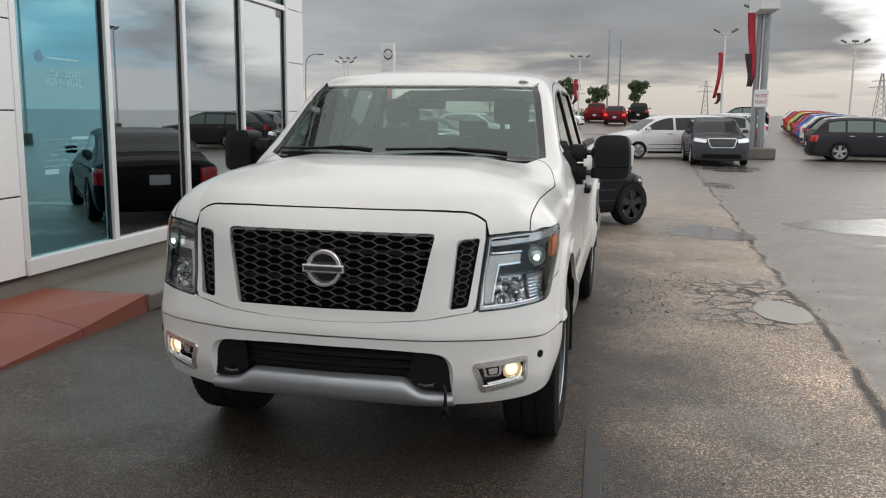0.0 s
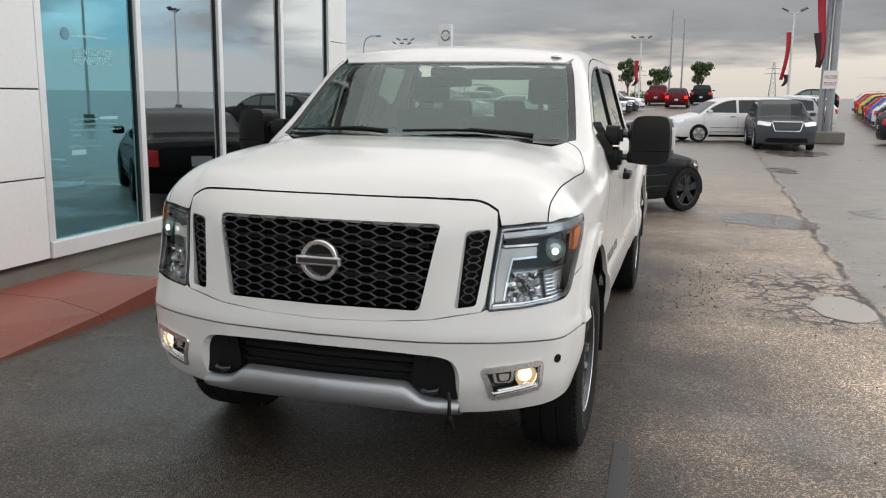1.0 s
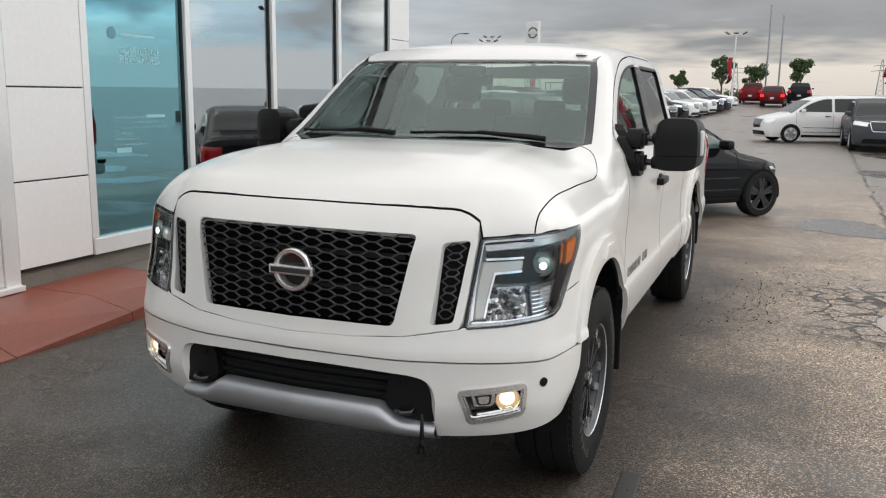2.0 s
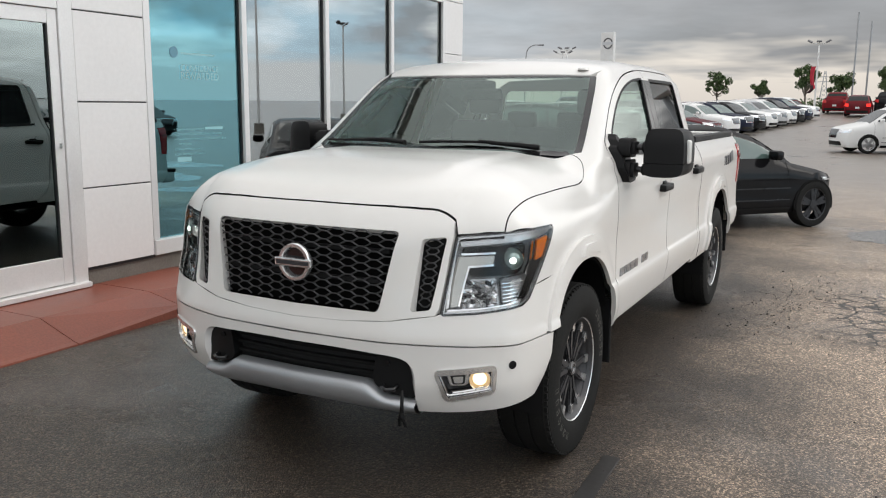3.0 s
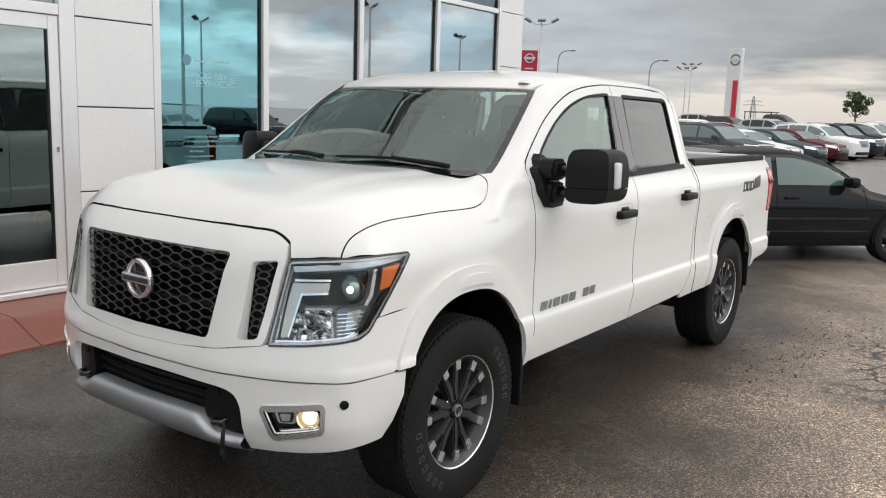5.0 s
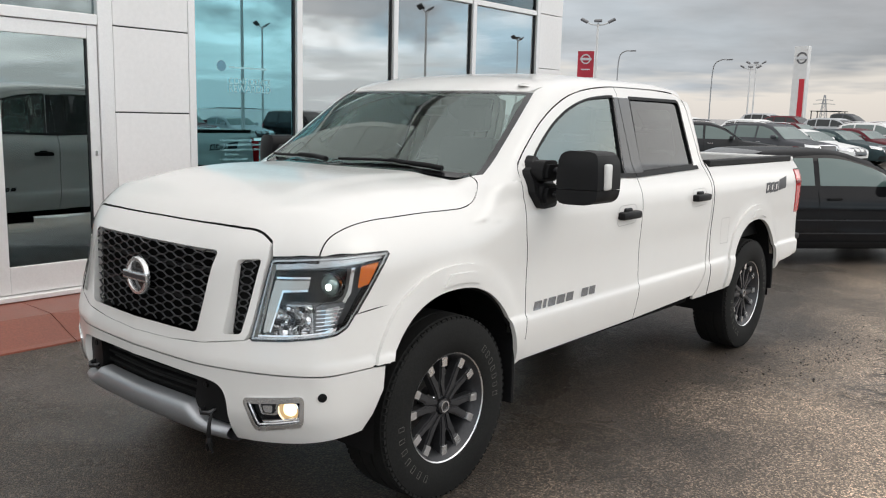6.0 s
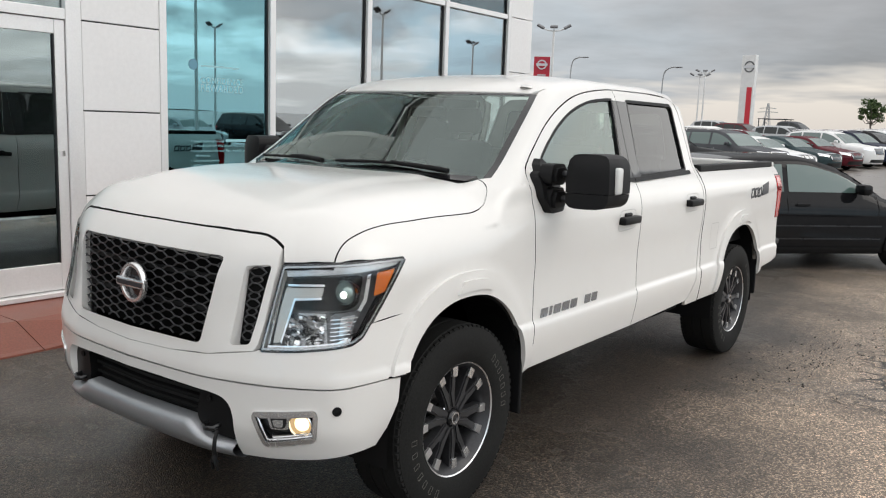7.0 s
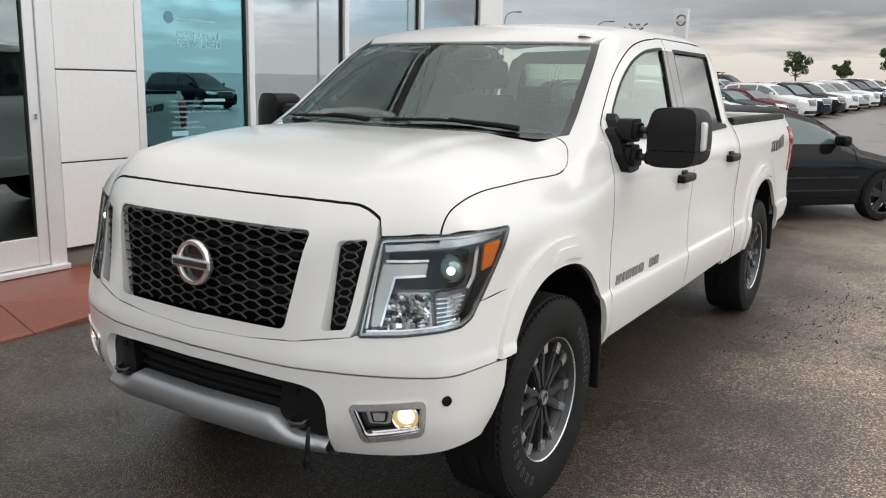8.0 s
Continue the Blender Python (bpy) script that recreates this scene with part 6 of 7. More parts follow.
    tagged(part("ceiling", boxed(FACE - 9.0, FACE - 0.12, -22.0, 8.74, 6.19, 6.3), PANEL_WHITE), "white showroom ceiling", "ceiling", kind="structure")

    # banner hung inside the first window
    banner = thing("window_banner", "teal window banner with white advertising text", "banner")
    part("sheet", boxed(FACE - 0.16, FACE - 0.155, 2.93, 3.82, 0.98, 2.42), POSTER_TEAL, banner)
    for text, y, z, size in (("CONFIDENCE", 3.115, 1.958, 0.082), ("REWARDED", 3.115, 1.880, 0.098)):
        curve = bpy.data.curves.new("lettering", "FONT")
        curve.body, curve.size, curve.extrude = text, size, 0.001
        ob = new("lettering", curve)
        mesh = bpy.data.meshes.new_from_object(ob.evaluated_get(bpy.context.evaluated_depsgraph_get()))
        bpy.data.objects.remove(ob)
        wide = max(v.co.x for v in mesh.vertices)
        mesh.transform(Matrix.Diagonal((0.50 / wide, 1.0, 1.0, 1.0)))
        mesh.transform(Matrix.Translation((FACE - 0.0450, y, z)) @ Matrix(((0, 0, 1, 0), (1, 0, 0, 0), (0, 1, 0, 0), (0, 0, 0, 1))))
        part("lettering", mesh, WHITE_TEXT, banner, "white lettering: " + text.lower())
    rng = random.Random(2)
    z = 1.41
    lines = (("Special financing through", 0.0, 0.36), ("72 Months/120,000 KMs Limited Warranty", 0.0, 0.60), ("Comprehensive Warranty Plans Available up to", 0.0, 0.66), ("96 Months", 0.03, 0.16), ("169-point Inspection", 0.0, 0.30), ("24/7 Roadside Assistance", 0.0, 0.37))
    for text, indent, wide in lines:
        y = 3.03 + indent
        if not indent:
            part("text_bar", boxed(FACE - 0.0455, FACE - 0.0445, y - 0.024, y - 0.015, z + 0.006, z + 0.015), WHITE_TEXT, banner)
        curve = bpy.data.curves.new("lettering", "FONT")
        curve.body, curve.size, curve.extrude, curve.resolution_u = text, 0.031, 0.0004, 2
        ob = new("lettering", curve)
        mesh = bpy.data.meshes.new_from_object(ob.evaluated_get(bpy.context.evaluated_depsgraph_get()))
        bpy.data.objects.remove(ob)
        mesh.transform(Matrix.Diagonal((wide / max(v.co.x for v in mesh.vertices), 1.0, 1.0, 1.0)))
        mesh.transform(Matrix.Translation((FACE - 0.0450, y, z)) @ Matrix(((0, 0, 1, 0), (1, 0, 0, 0), (0, 1, 0, 0), (0, 0, 0, 1))))
        part("lettering", mesh, WHITE_TEXT, banner, "white lettering: " + text.lower())
        if wide < 0.37 and z > 1.40:
            part("text_bar", boxed(FACE - 0.0455, FACE - 0.0445, y + wide + 0.015, y + 0.62, z + 0.002, z + 0.028), WHITE_TEXT, banner)
        z -= 0.046
    part("text_bar", boxed(FACE - 0.0455, FACE - 0.0445, 3.03, 3.21, z - 0.016, z + 0.028), WHITE_TEXT, banner)
    part("text_bar", boxed(FACE - 0.0455, FACE - 0.0445, 3.13, 3.56, 2.105, 2.122), WHITE_TEXT, banner)
    part("logo_plate", lathe(bmesh.new(), [(0.05, 0.0), (0.05, 0.003), (0.0, 0.003)], Matrix.Translation((FACE - 0.0455, 3.04, 2.12)) @ Matrix.Rotation(radians(90), 4, "Y"), 28), principled("pale_logo", (0.12, 0.28, 0.36), 0.5)[0], banner)

    # sidewalk with a red ramp in front of the door
    walk_bm = bmesh.new()
    box(walk_bm, FACE - 0.20, -2.62, 2.92, 9.6, 0.0, WALK, bevel=0.02)
    tagged(part("pavement", walk_bm, KERB), "wet grey concrete sidewalk with a kerb", "pavement", kind="structure")
    ramp = thing("ramp", "red painted concrete slabs in front of the door", "ramp", kind="structure")
    cuts = (-22.0, -4.6, -2.4, -0.2, 1.05, 2.05, 2.915)
    for k, (a, b) in enumerate(zip(cuts, cuts[1:])):
        bm = bmesh.new()
        low = lambda y: 0.012 + 0.138 * float(np.clip((y - 1.2) / 1.7, 0, 1)) ** 1.4
        prof = [(FACE - 0.10, -0.05), (FACE - 0.10, WALK), (-3.05, WALK - 0.004)]
        cols = []
        for y in (a + 0.004, b - 0.004):
            edge = low(y)
            cols.append([bm.verts.new((x, y, z)) for x, z in prof + [(-2.70, edge + 0.010), (-2.655, edge), (-2.64, -0.05)]])
        c = len(cols[0])
        for i in range(c - 1):
            bm.faces.new((cols[0][i], cols[0][i + 1], cols[1][i + 1], cols[1][i]))
        bm.faces.new(cols[0]), bm.faces.new(cols[1])
        bmesh.ops.recalc_face_normals(bm, faces=bm.faces)
        part("slab", bm, RED_CONCRETE, ramp)


build_showroom()


# ---- other vehicles ----
PANE = principled("dark_car_glass", (0.012, 0.016, 0.016), 0.04, **{"Specular IOR Level": 0.42})[0]
GREEN_PANE = principled("pale_green_car_glass", (0.085, 0.130, 0.120), 0.05, **{"Specular IOR Level": 0.9})[0]
PLATE = principled("pale_plate", (0.55, 0.56, 0.58), 0.5)[0]


def plane_stern(u, v, s):  # (x, z - y)
    return np.stack([u * s, 6.6 + 0 * u, v + 6.6], 1), np.array((0.0, -1.0, -1.0))


def plane_stern_corner(u, v, s):  # (x - y, z)
    return np.stack([s * (u + 7.2), 7.2 + 0 * u, v], 1), np.array((-s, -1.0, 0.0))


KINDS = {
    "coupe": dict(size=(4.40, 1.82, 1.42), wheel=0.325, axles=(0.74, 3.38), spokes=5, bow=0.60,
                  hood=((0, 0.62), (0.12, 0.72), (0.7, 0.86), (1.15, 0.94), (3.7, 0.99), (4.2, 0.98), (4.40, 0.86)),
                  roof=((0.95, 0.88), (1.15, 0.99), (1.78, 1.32), (2.3, 1.42), (3.0, 1.40), (3.7, 1.14), (4.08, 0.96)),
                  panes=((1.32, 2.45), (2.52, 3.38)), screen=(1.12, 1.76), stern=(3.12, 3.85), belt=0.955, lamp=(0.62, 0.69)),
    "sedan": dict(size=(4.75, 1.83, 1.46), wheel=0.33, axles=(0.95, 3.70), spokes=7,
                  hood=((0, 0.64), (0.12, 0.76), (0.9, 0.93), (1.45, 1.00), (3.7, 1.05), (4.6, 1.06), (4.75, 0.90)),
                  roof=((1.30, 0.95), (1.50, 1.05), (2.15, 1.38), (2.7, 1.46), (3.3, 1.43), (4.0, 1.15), (4.3, 1.03)),
                  panes=((1.70, 2.60), (2.68, 3.65)), screen=(1.46, 2.1), stern=(3.45, 4.1), belt=1.02, lamp=(0.66, 0.80)),
    "suv": dict(size=(4.82, 1.90, 1.70), wheel=0.37, axles=(0.93, 3.72), spokes=5,
                hood=((0, 0.80), (0.14, 0.98), (0.6, 1.05), (1.25, 1.12), (4.5, 1.16), (4.82, 1.02)),
                roof=((1.10, 1.02), (1.35, 1.18), (2.0, 1.58), (2.5, 1.69), (3.4, 1.69), (4.15, 1.61), (4.55, 1.28), (4.75, 1.06)),
                panes=((1.55, 2.50), (2.58, 3.48), (3.56, 4.15)), screen=(1.28, 1.98), stern=(4.20, 4.60), belt=1.12, lamp=(0.80, 0.95)),
    "minivan": dict(size=(5.14, 1.96, 1.75), wheel=0.335, axles=(0.97, 4.05), spokes=5,
                    hood=((0, 0.72), (0.12, 0.88), (0.5, 1.00), (1.0, 1.09), (4.9, 1.13), (5.14, 0.98)),
                    roof=((0.80, 0.98), (1.05, 1.14), (1.75, 1.58), (2.3, 1.73), (3.9, 1.75), (4.70, 1.69), (4.95, 1.35), (5.10, 1.05)),
                    panes=((1.25, 2.45), (2.55, 3.65), (3.75, 4.72)), screen=(0.98, 1.72), stern=(4.72, 4.98), belt=1.12, lamp=(0.70, 0.86)),
    "pickup": dict(size=(5.70, 1.98, 1.86), wheel=0.40, axles=(0.98, 4.45), spokes=6,
                   hood=((0, 0.92), (0.12, 1.10), (0.6, 1.16), (1.4, 1.22), (3.6, 1.24), (5.6, 1.26), (5.70, 1.20)),
                   roof=((1.30, 1.12), (1.55, 1.30), (2.1, 1.70), (2.5, 1.84), (3.2, 1.85), (3.55, 1.74), (3.66, 1.20)),
                   panes=((1.75, 2.60), (2.70, 3.45)), screen=(1.46, 2.08), stern=(3.56, 3.64), belt=1.26, lamp=(0.88, 1.04)),
}


def build_car(kind, name, label, category, rail=False, fine=False, light_glass=False, lit_tail=False):
    """A vehicle with its middle at the origin, front towards -y; parts named after what they are."""
    k = KINDS[kind]
    length, width, height = k["size"]
    half = width / 2
    f_hood, f_roof = hermite(*zip(*k["hood"])), hermite(*zip(*k["roof"]))
    y_screen, y_end = k["roof"][0][0], k["roof"][-1][0]
    f_side = hermite((0.16, 0.30, 0.55, 0.75, k["belt"] - 0.08, k["belt"] + 0.03), (half - 0.10, half - 0.02, half - 0.004, half - 0.002, half - 0.03, half - 0.09))

    def F(x, y, z):
        x = np.abs(x)
        bow = k.get("bow", 0.30) * (x / half) ** 3.2
        nose = (bow + 0.06 * np.clip((z - 0.55) / 0.4, 0, 1) ** 2 + 0.05 * np.clip((0.45 - z) / 0.25, 0, 1) - y) * 0.8
        tail = (y - (length - 0.16 * (x / half) ** 3.4 - 0.05 * np.clip((0.5 - z) / 0.3, 0, 1))) * 0.8
        low = soft_max(soft_max(x - f_side(z), nose, 0.08), tail, 0.08)
        low = soft_max(low, z - f_hood(y) + 0.06 * (x / half) ** 2.6, 0.10)
        low = np.maximum(low, 0.20 - z)
        wall = x - (half - 0.085 - (z - k["belt"]) * 0.30)
        deck = z - f_roof(y) + 0.05 * (x / half) ** 2.4
        cab = soft_max(wall, deck * 0.8, 0.10)
        cab = np.maximum(np.maximum(cab, (y_screen - y)), np.maximum(y - y_end, k["belt"] - 0.12 - z))
        return soft_min(low, cab, 0.03)

    base = thing(name, label, category)
    move = Matrix.Translation((0, -length / 2, 0))

    def put(part_name, mesh, material, parent=base, note=""):
        if isinstance(mesh, bmesh.types.BMesh):
            bmesh.ops.transform(mesh, matrix=move, verts=mesh.verts)
        else:
            mesh.transform(move)
        return part(part_name, mesh, material, parent, note)

    # body: rings about a line through the car
    ys = np.concatenate([np.linspace(0.004, 0.30, 8), np.linspace(0.36, length - 0.30, 46), np.linspace(length - 0.24, length - 0.004, 7)])
    turns = np.linspace(-90, 90, 27)
    axis_z = 0.55
    bm = bmesh.new()
    rings = []
    for y in ys:
        start = np.tile((0.0, y, axis_z), (len(turns), 1))
        way = np.stack([np.cos(np.radians(turns)), 0 * turns, np.sin(np.radians(turns))], 1)
        lo, hi = np.zeros(len(turns)), np.full(len(turns), 1.7)
        first = np.full(len(turns), np.nan)
        for t in np.linspace(0.02, 1.7, 85):
            q = start + way * t
            out = (F(q[:, 0], q[:, 1], q[:, 2]) > 0) & np.isnan(first)
            first[out] = t
        hi = np.where(np.isnan(first), 1.7, first)
        lo = hi - 0.021
        for _ in range(14):
            mid = (lo + hi) / 2
            q = start + way * mid[:, None]
            out = F(q[:, 0], q[:, 1], q[:, 2]) > 0
            hi, lo = np.where(out, mid, hi), np.where(out, lo, mid)
        q = start + way * hi[:, None]
        ring = [bm.verts.new(p) for p in q.tolist()]
        ring += [bm.verts.new((-p[0], p[1], p[2])) for p in q.tolist()[-2:0:-1]]
        rings.append(ring)
    for a, b in zip(rings, rings[1:]):
        m = len(a)
        for i in range(m):
            bm.faces.new((a[i], a[(i + 1) % m], b[(i + 1) % m], b[i]))
    bm.faces.new(rings[0]), bm.faces.new(rings[-1])
    bmesh.ops.recalc_face_normals(bm, faces=bm.faces)
    body = put("body", smooth_all(bm, 60), CAR_PAINT)

    window_mat = GREEN_PANE if light_glass else PANE
    for s in (1, -1):
        for y0, y1 in k["panes"]:
            n = 9
            top = [(y, max(float(f_roof(y)) - 0.115, k["belt"] + 0.05)) for y in np.linspace(y1, y0, n)]
            put("side_window", skin(F, plane_side, [(y0, k["belt"] + 0.02), (y1, k["belt"] + 0.02)] + top, step=0.09, depth=0.0, sides=(s,), proud=0.004), window_mat)
    y0, y1 = k["screen"]
    zs = lambda y: float(f_roof(y)) + y
    w0, w1 = half - 0.16, half - 0.30
    put("windscreen", skin(F, plane_brow, [(-w0, zs(y0)), (w0, zs(y0)), (w1, zs(y1) - 0.02), (-w1, zs(y1) - 0.02)], step=0.10, depth=0.0, proud=0.004), window_mat)
    y0, y1 = k["stern"]
    zr = lambda y: float(f_roof(y)) - y
    put("rear_window", skin(F, plane_stern, [(-w1, zr(y0) - 0.02), (w1, zr(y0) - 0.02), (w0 - 0.06, zr(y1)), (-w0 + 0.06, zr(y1))], step=0.10, depth=0.0, proud=0.004), PANE)

    r = k["wheel"]
    for axle in k["axles"]:
        for s in (1, -1):
            turn = Matrix.Translation((s * (half - 0.115), axle, r)) @ Matrix.Rotation(radians(90 * s), 4, "Y")
            bm = lathe(bmesh.new(), [(0.0, 0.0), (r + 0.022, 0.0), (r + 0.026, 0.117), (r - 0.02, 0.117), (r - 0.03, 0.05), (0.0, 0.05)], turn, 36)
            bmesh.ops.bisect_plane(bm, geom=list(bm.verts) + list(bm.edges) + list(bm.faces), plane_co=(0, 0, r * 0.80), plane_no=(0, 0, -1), clear_outer=True)
            wheel = put("wheel", bm, DARK_GAP)
            put("tyre", lathe(bmesh.new(), [(r * 0.68, -0.06), (r * 0.99, -0.06), (r, -0.02), (r, 0.09), (r * 0.97, 0.125), (r * 0.80, 0.136), (r * 0.70, 0.126)], turn, 40), RUBBER, wheel)
            bm = lathe(bmesh.new(), [(r * 0.70, 0.126), (r * 0.67, 0.122), (r * 0.64, 0.08)], turn, 40)
            for i in range(k["spokes"]):
                for off in ((-0.16, 0.16) if k["spokes"] == 5 else (0.0,)):
                    a = 2 * math.pi * i / k["spokes"] + off
                    arm = turn @ Matrix.Rotation(a, 4, "Z")
                    w = 0.028 if k["spokes"] == 5 else 0.04
                    prism(bm, [(0.03, -w), (0.03, w), (r * 0.66, w * 0.85), (r * 0.66, -w * 0.85)], arm @ Matrix.Translation((0, 0, 0.095)), 0.022)
            lathe(bm, [(0.06, 0.09), (0.06, 0.122), (0.0, 0.126)], turn, 16)
            put("rim", bm, GRAPHITE if fine == "dark" else CAR_ALLOY, wheel)
    lamp_low, lamp_high = k["lamp"]
    corner_u = lambda x, extra=0.0: x + k.get("bow", 0.30) * (x / half) ** 3.2 + 0.03 + extra
    for s in (1, -1):
        u0, u1 = corner_u(half * 0.56), corner_u(half * 0.93, 0.12)
        put("headlamp", skin(F, plane_corner, rounded([(u0, lamp_low), (u1, lamp_low + 0.05), (u1 + 0.05, lamp_high + 0.02), (u0, lamp_high - 0.02)], 0.02), step=0.06, depth=0.0, sides=(s,), proud=0.006), LAMP_SILVER, note="clear headlamp")
        zt = k["belt"] - 0.20
        put("tail_lamp", skin(F, plane_stern_corner, rounded([(half * 0.70 - length, zt - 0.16), (half * 0.98 - length + 0.28, zt - 0.14), (half * 0.98 - length + 0.30, zt + 0.10), (half * 0.72 - length, zt + 0.08)], 0.02), step=0.06, depth=0.0, sides=(s,), proud=0.006), LIT_RED if lit_tail else RED_LENS, note="red tail lamp")
        case = boxed(s * (half - 0.06), s * (half + 0.14), k["screen"][0] + 0.32, k["screen"][0] + 0.45, k["belt"] + 0.005, k["belt"] + 0.135, bevel=0.04)
        put("door_mirror", smooth_all(case), CAR_PAINT)
        line = k["belt"] - 0.13
        for y0, y1 in k["panes"][:2]:
            spot = ride(F, plane_side, [(y1 - 0.16, line)], s)[0]
            put("door_handle", boxed(spot[0] - 0.012, spot[0] + 0.025 * s, spot[1] - 0.09, spot[1] + 0.09, line - 0.014, line + 0.014, bevel=0.004), BLACK_PLASTIC if fine else CHROME)
        # door seams and the dark sill
        for y in [k["panes"][0][0] - 0.10] + [p[1] + 0.04 for p in k["panes"][:2]]:
            put("door_seam", skin(F, plane_side, [(y - 0.004, 0.34), (y + 0.004, 0.34), (y + 0.004, k["belt"]), (y - 0.004, k["belt"])], step=0.12, depth=0.0, sides=(s,), proud=0.0015), DARK_GAP)
        put("sill", skin(F, plane_side, [(k["axles"][0] + r + 0.07, 0.215), (k["axles"][1] - r - 0.07, 0.215), (k["axles"][1] - r - 0.07, 0.30), (k["axles"][0] + r + 0.07, 0.30)], step=0.15, depth=0.0, sides=(s,), proud=0.004), BLACK_PLASTIC)
        if rail:
            pts = [(s * (half - 0.24), y, float(f_roof(y)) + 0.025) for y in np.linspace(k["screen"][1] + 0.25, k["stern"][0] - 0.1, 7)]
            put("roof_rail", tube(bmesh.new(), pts, 0.018, 6), CHROME)
        if fine:
            for z in (0.40, 0.56):
                put("rub_strip", skin(F, plane_side, [(k["axles"][0] + r + 0.10, z), (k["axles"][1] - r - 0.10, z), (k["axles"][1] - r - 0.10, z + 0.016), (k["axles"][0] + r + 0.10, z + 0.016)], step=0.15, depth=0.004, sides=(s,), proud=0.010), GRAPHITE)
    g0, g1 = lamp_low - 0.14, lamp_high - 0.01
    grille = put("grille", skin(F, plane_front, rounded([(-half * 0.40, g0), (half * 0.40, g0), (half * 0.50, g1), (-half * 0.50, g1)], 0.04), step=0.1, depth=0.0, proud=0.006), GLOSS_BLACK, note="dark front grille")
    ring = rounded([(-half * 0.40, g0), (half * 0.40, g0), (half * 0.50, g1), (-half * 0.50, g1)], 0.04)
    put("grille_trim", skin(F, plane_front, shrink(ring, -0.022), [ring], step=0.06, depth=0.0, proud=0.010), CHROME, grille)
    put("lower_intake", skin(F, plane_front, rounded([(-half * 0.72, 0.27), (half * 0.72, 0.27), (half * 0.66, 0.42), (-half * 0.66, 0.42)], 0.03), step=0.1, depth=0.0, proud=0.004), BLACK_PLASTIC)
    put("rear_bumper", skin(F, plane_rear, rounded([(-half * 0.82, 0.28), (half * 0.82, 0.28), (half * 0.82, 0.46), (-half * 0.82, 0.46)], 0.03), step=0.12, depth=0.0, proud=0.006), BLACK_PLASTIC)
    put("number_plate", skin(F, plane_rear, [(-0.15, 0.60), (0.15, 0.60), (0.15, 0.75), (-0.15, 0.75)], step=0.1, depth=0.0, proud=0.010), PLATE, note="plain blank plate")
    if kind == "pickup":
        put("bed_well", boxed(-half + 0.14, half - 0.14, 3.80, length - 0.14, 1.10, float(f_hood(5.0)) + 0.004), DARK_GAP)
    return base


LIT_RED = glow("lit_brake_lamp", (1.0, 0.05, 0.04), 1.2)


def park(car, x, y, turn, colour, label, group):
    """A copy of a car at its place, in its own colour."""
    other = copy_thing(car, pose(x, y, lie(y), 0, 0, turn))
    for o in other.children_recursive:
        o.color = (*colour, 1.0)
    return tagged(other, label, group=group)


def settle(car, x, y, turn, colour, group=""):
    car.matrix_world = pose(x, y, lie(y), 0, 0, turn)
    for o in car.children_recursive:
        o.color = (*colour, 1.0)
    return tagged(car, group=group)


BLACK, WHITE, GREY, SILVER, NAVY = (0.008, 0.008, 0.009), (0.74, 0.74, 0.73), (0.060, 0.063, 0.070), (0.42, 0.43, 0.44), (0.012, 0.016, 0.035)
MAROON, RED, LIME, BLUE, TEAL = (0.085, 0.008, 0.014), (0.42, 0.018, 0.020), (0.45, 0.55, 0.04), (0.025, 0.10, 0.42), (0.03, 0.05, 0.055)
LOT, FAR_ROW, SIDE_LOT = "cars parked in rows", "cars parked far off", "cars parked opposite the showroom"

coupe = build_car("coupe", "coupe", "black two-door coupe with dark alloy wheels, parked behind the truck", "car", fine="dark", light_glass=True)
settle(coupe, -0.31, 9.64, 139, BLACK)
van = build_car("minivan", "minivan", "black minivan with silver alloy wheels on wet ground", "minivan", fine=True)
settle(van, 24.2, 27.6, -88, BLACK, "minivans")
park(van, 2.77, 32.8, -70, WHITE, "white minivan parked on the wet car park", "minivans")
suv = build_car("suv", "sport_utility_vehicle", "dark grey luxury sport utility vehicle facing the truck", "suv")
settle(suv, 4.30, 29.6, 2, GREY, LOT)
railed = build_car("suv", "sport_utility_vehicle", "dark sport utility vehicle with roof rails, parked in a row", "suv", rail=True, light_glass=True)
settle(railed, 10.6, 33.0, 88, (0.03, 0.03, 0.033), LOT)
saloon = build_car("sedan", "sedan", "white sedan parked in a row", "car", light_glass=True)
settle(saloon, -11.4, 31.0, 72, WHITE, LOT)
pickup = build_car("pickup", "pickup_truck", "black pickup truck parked far off", "pickup truck")
settle(pickup, 2.0, 83.0, 178, BLACK, FAR_ROW)

# the row behind the coupe, noses towards the lane
row = ((GREY, "dark grey"), (WHITE, "white"), (TEAL, "dark green"), (MAROON, "maroon"), (WHITE, "white"), (NAVY, "navy blue"), (BLACK, "black"), (WHITE, "white"), (SILVER, "silver"), (WHITE, "white"), (BLACK, "black"), (NAVY, "navy blue"), (WHITE, "white"))
for i, (colour, word) in enumerate(row):
    y = 30.6 + 3.05 * i
    source = (railed, saloon, saloon, saloon, railed, railed, suv, railed, suv, railed, suv, railed, suv)[i]
    what = "sedan" if source is saloon else "sport utility vehicle"
    park(source, -5.6 + 0.085 * (y - 34.0) - 2.1, y, 74 + (i * 37 % 5) - 2, colour, f"{word} {what} parked in a row on wet ground", LOT)
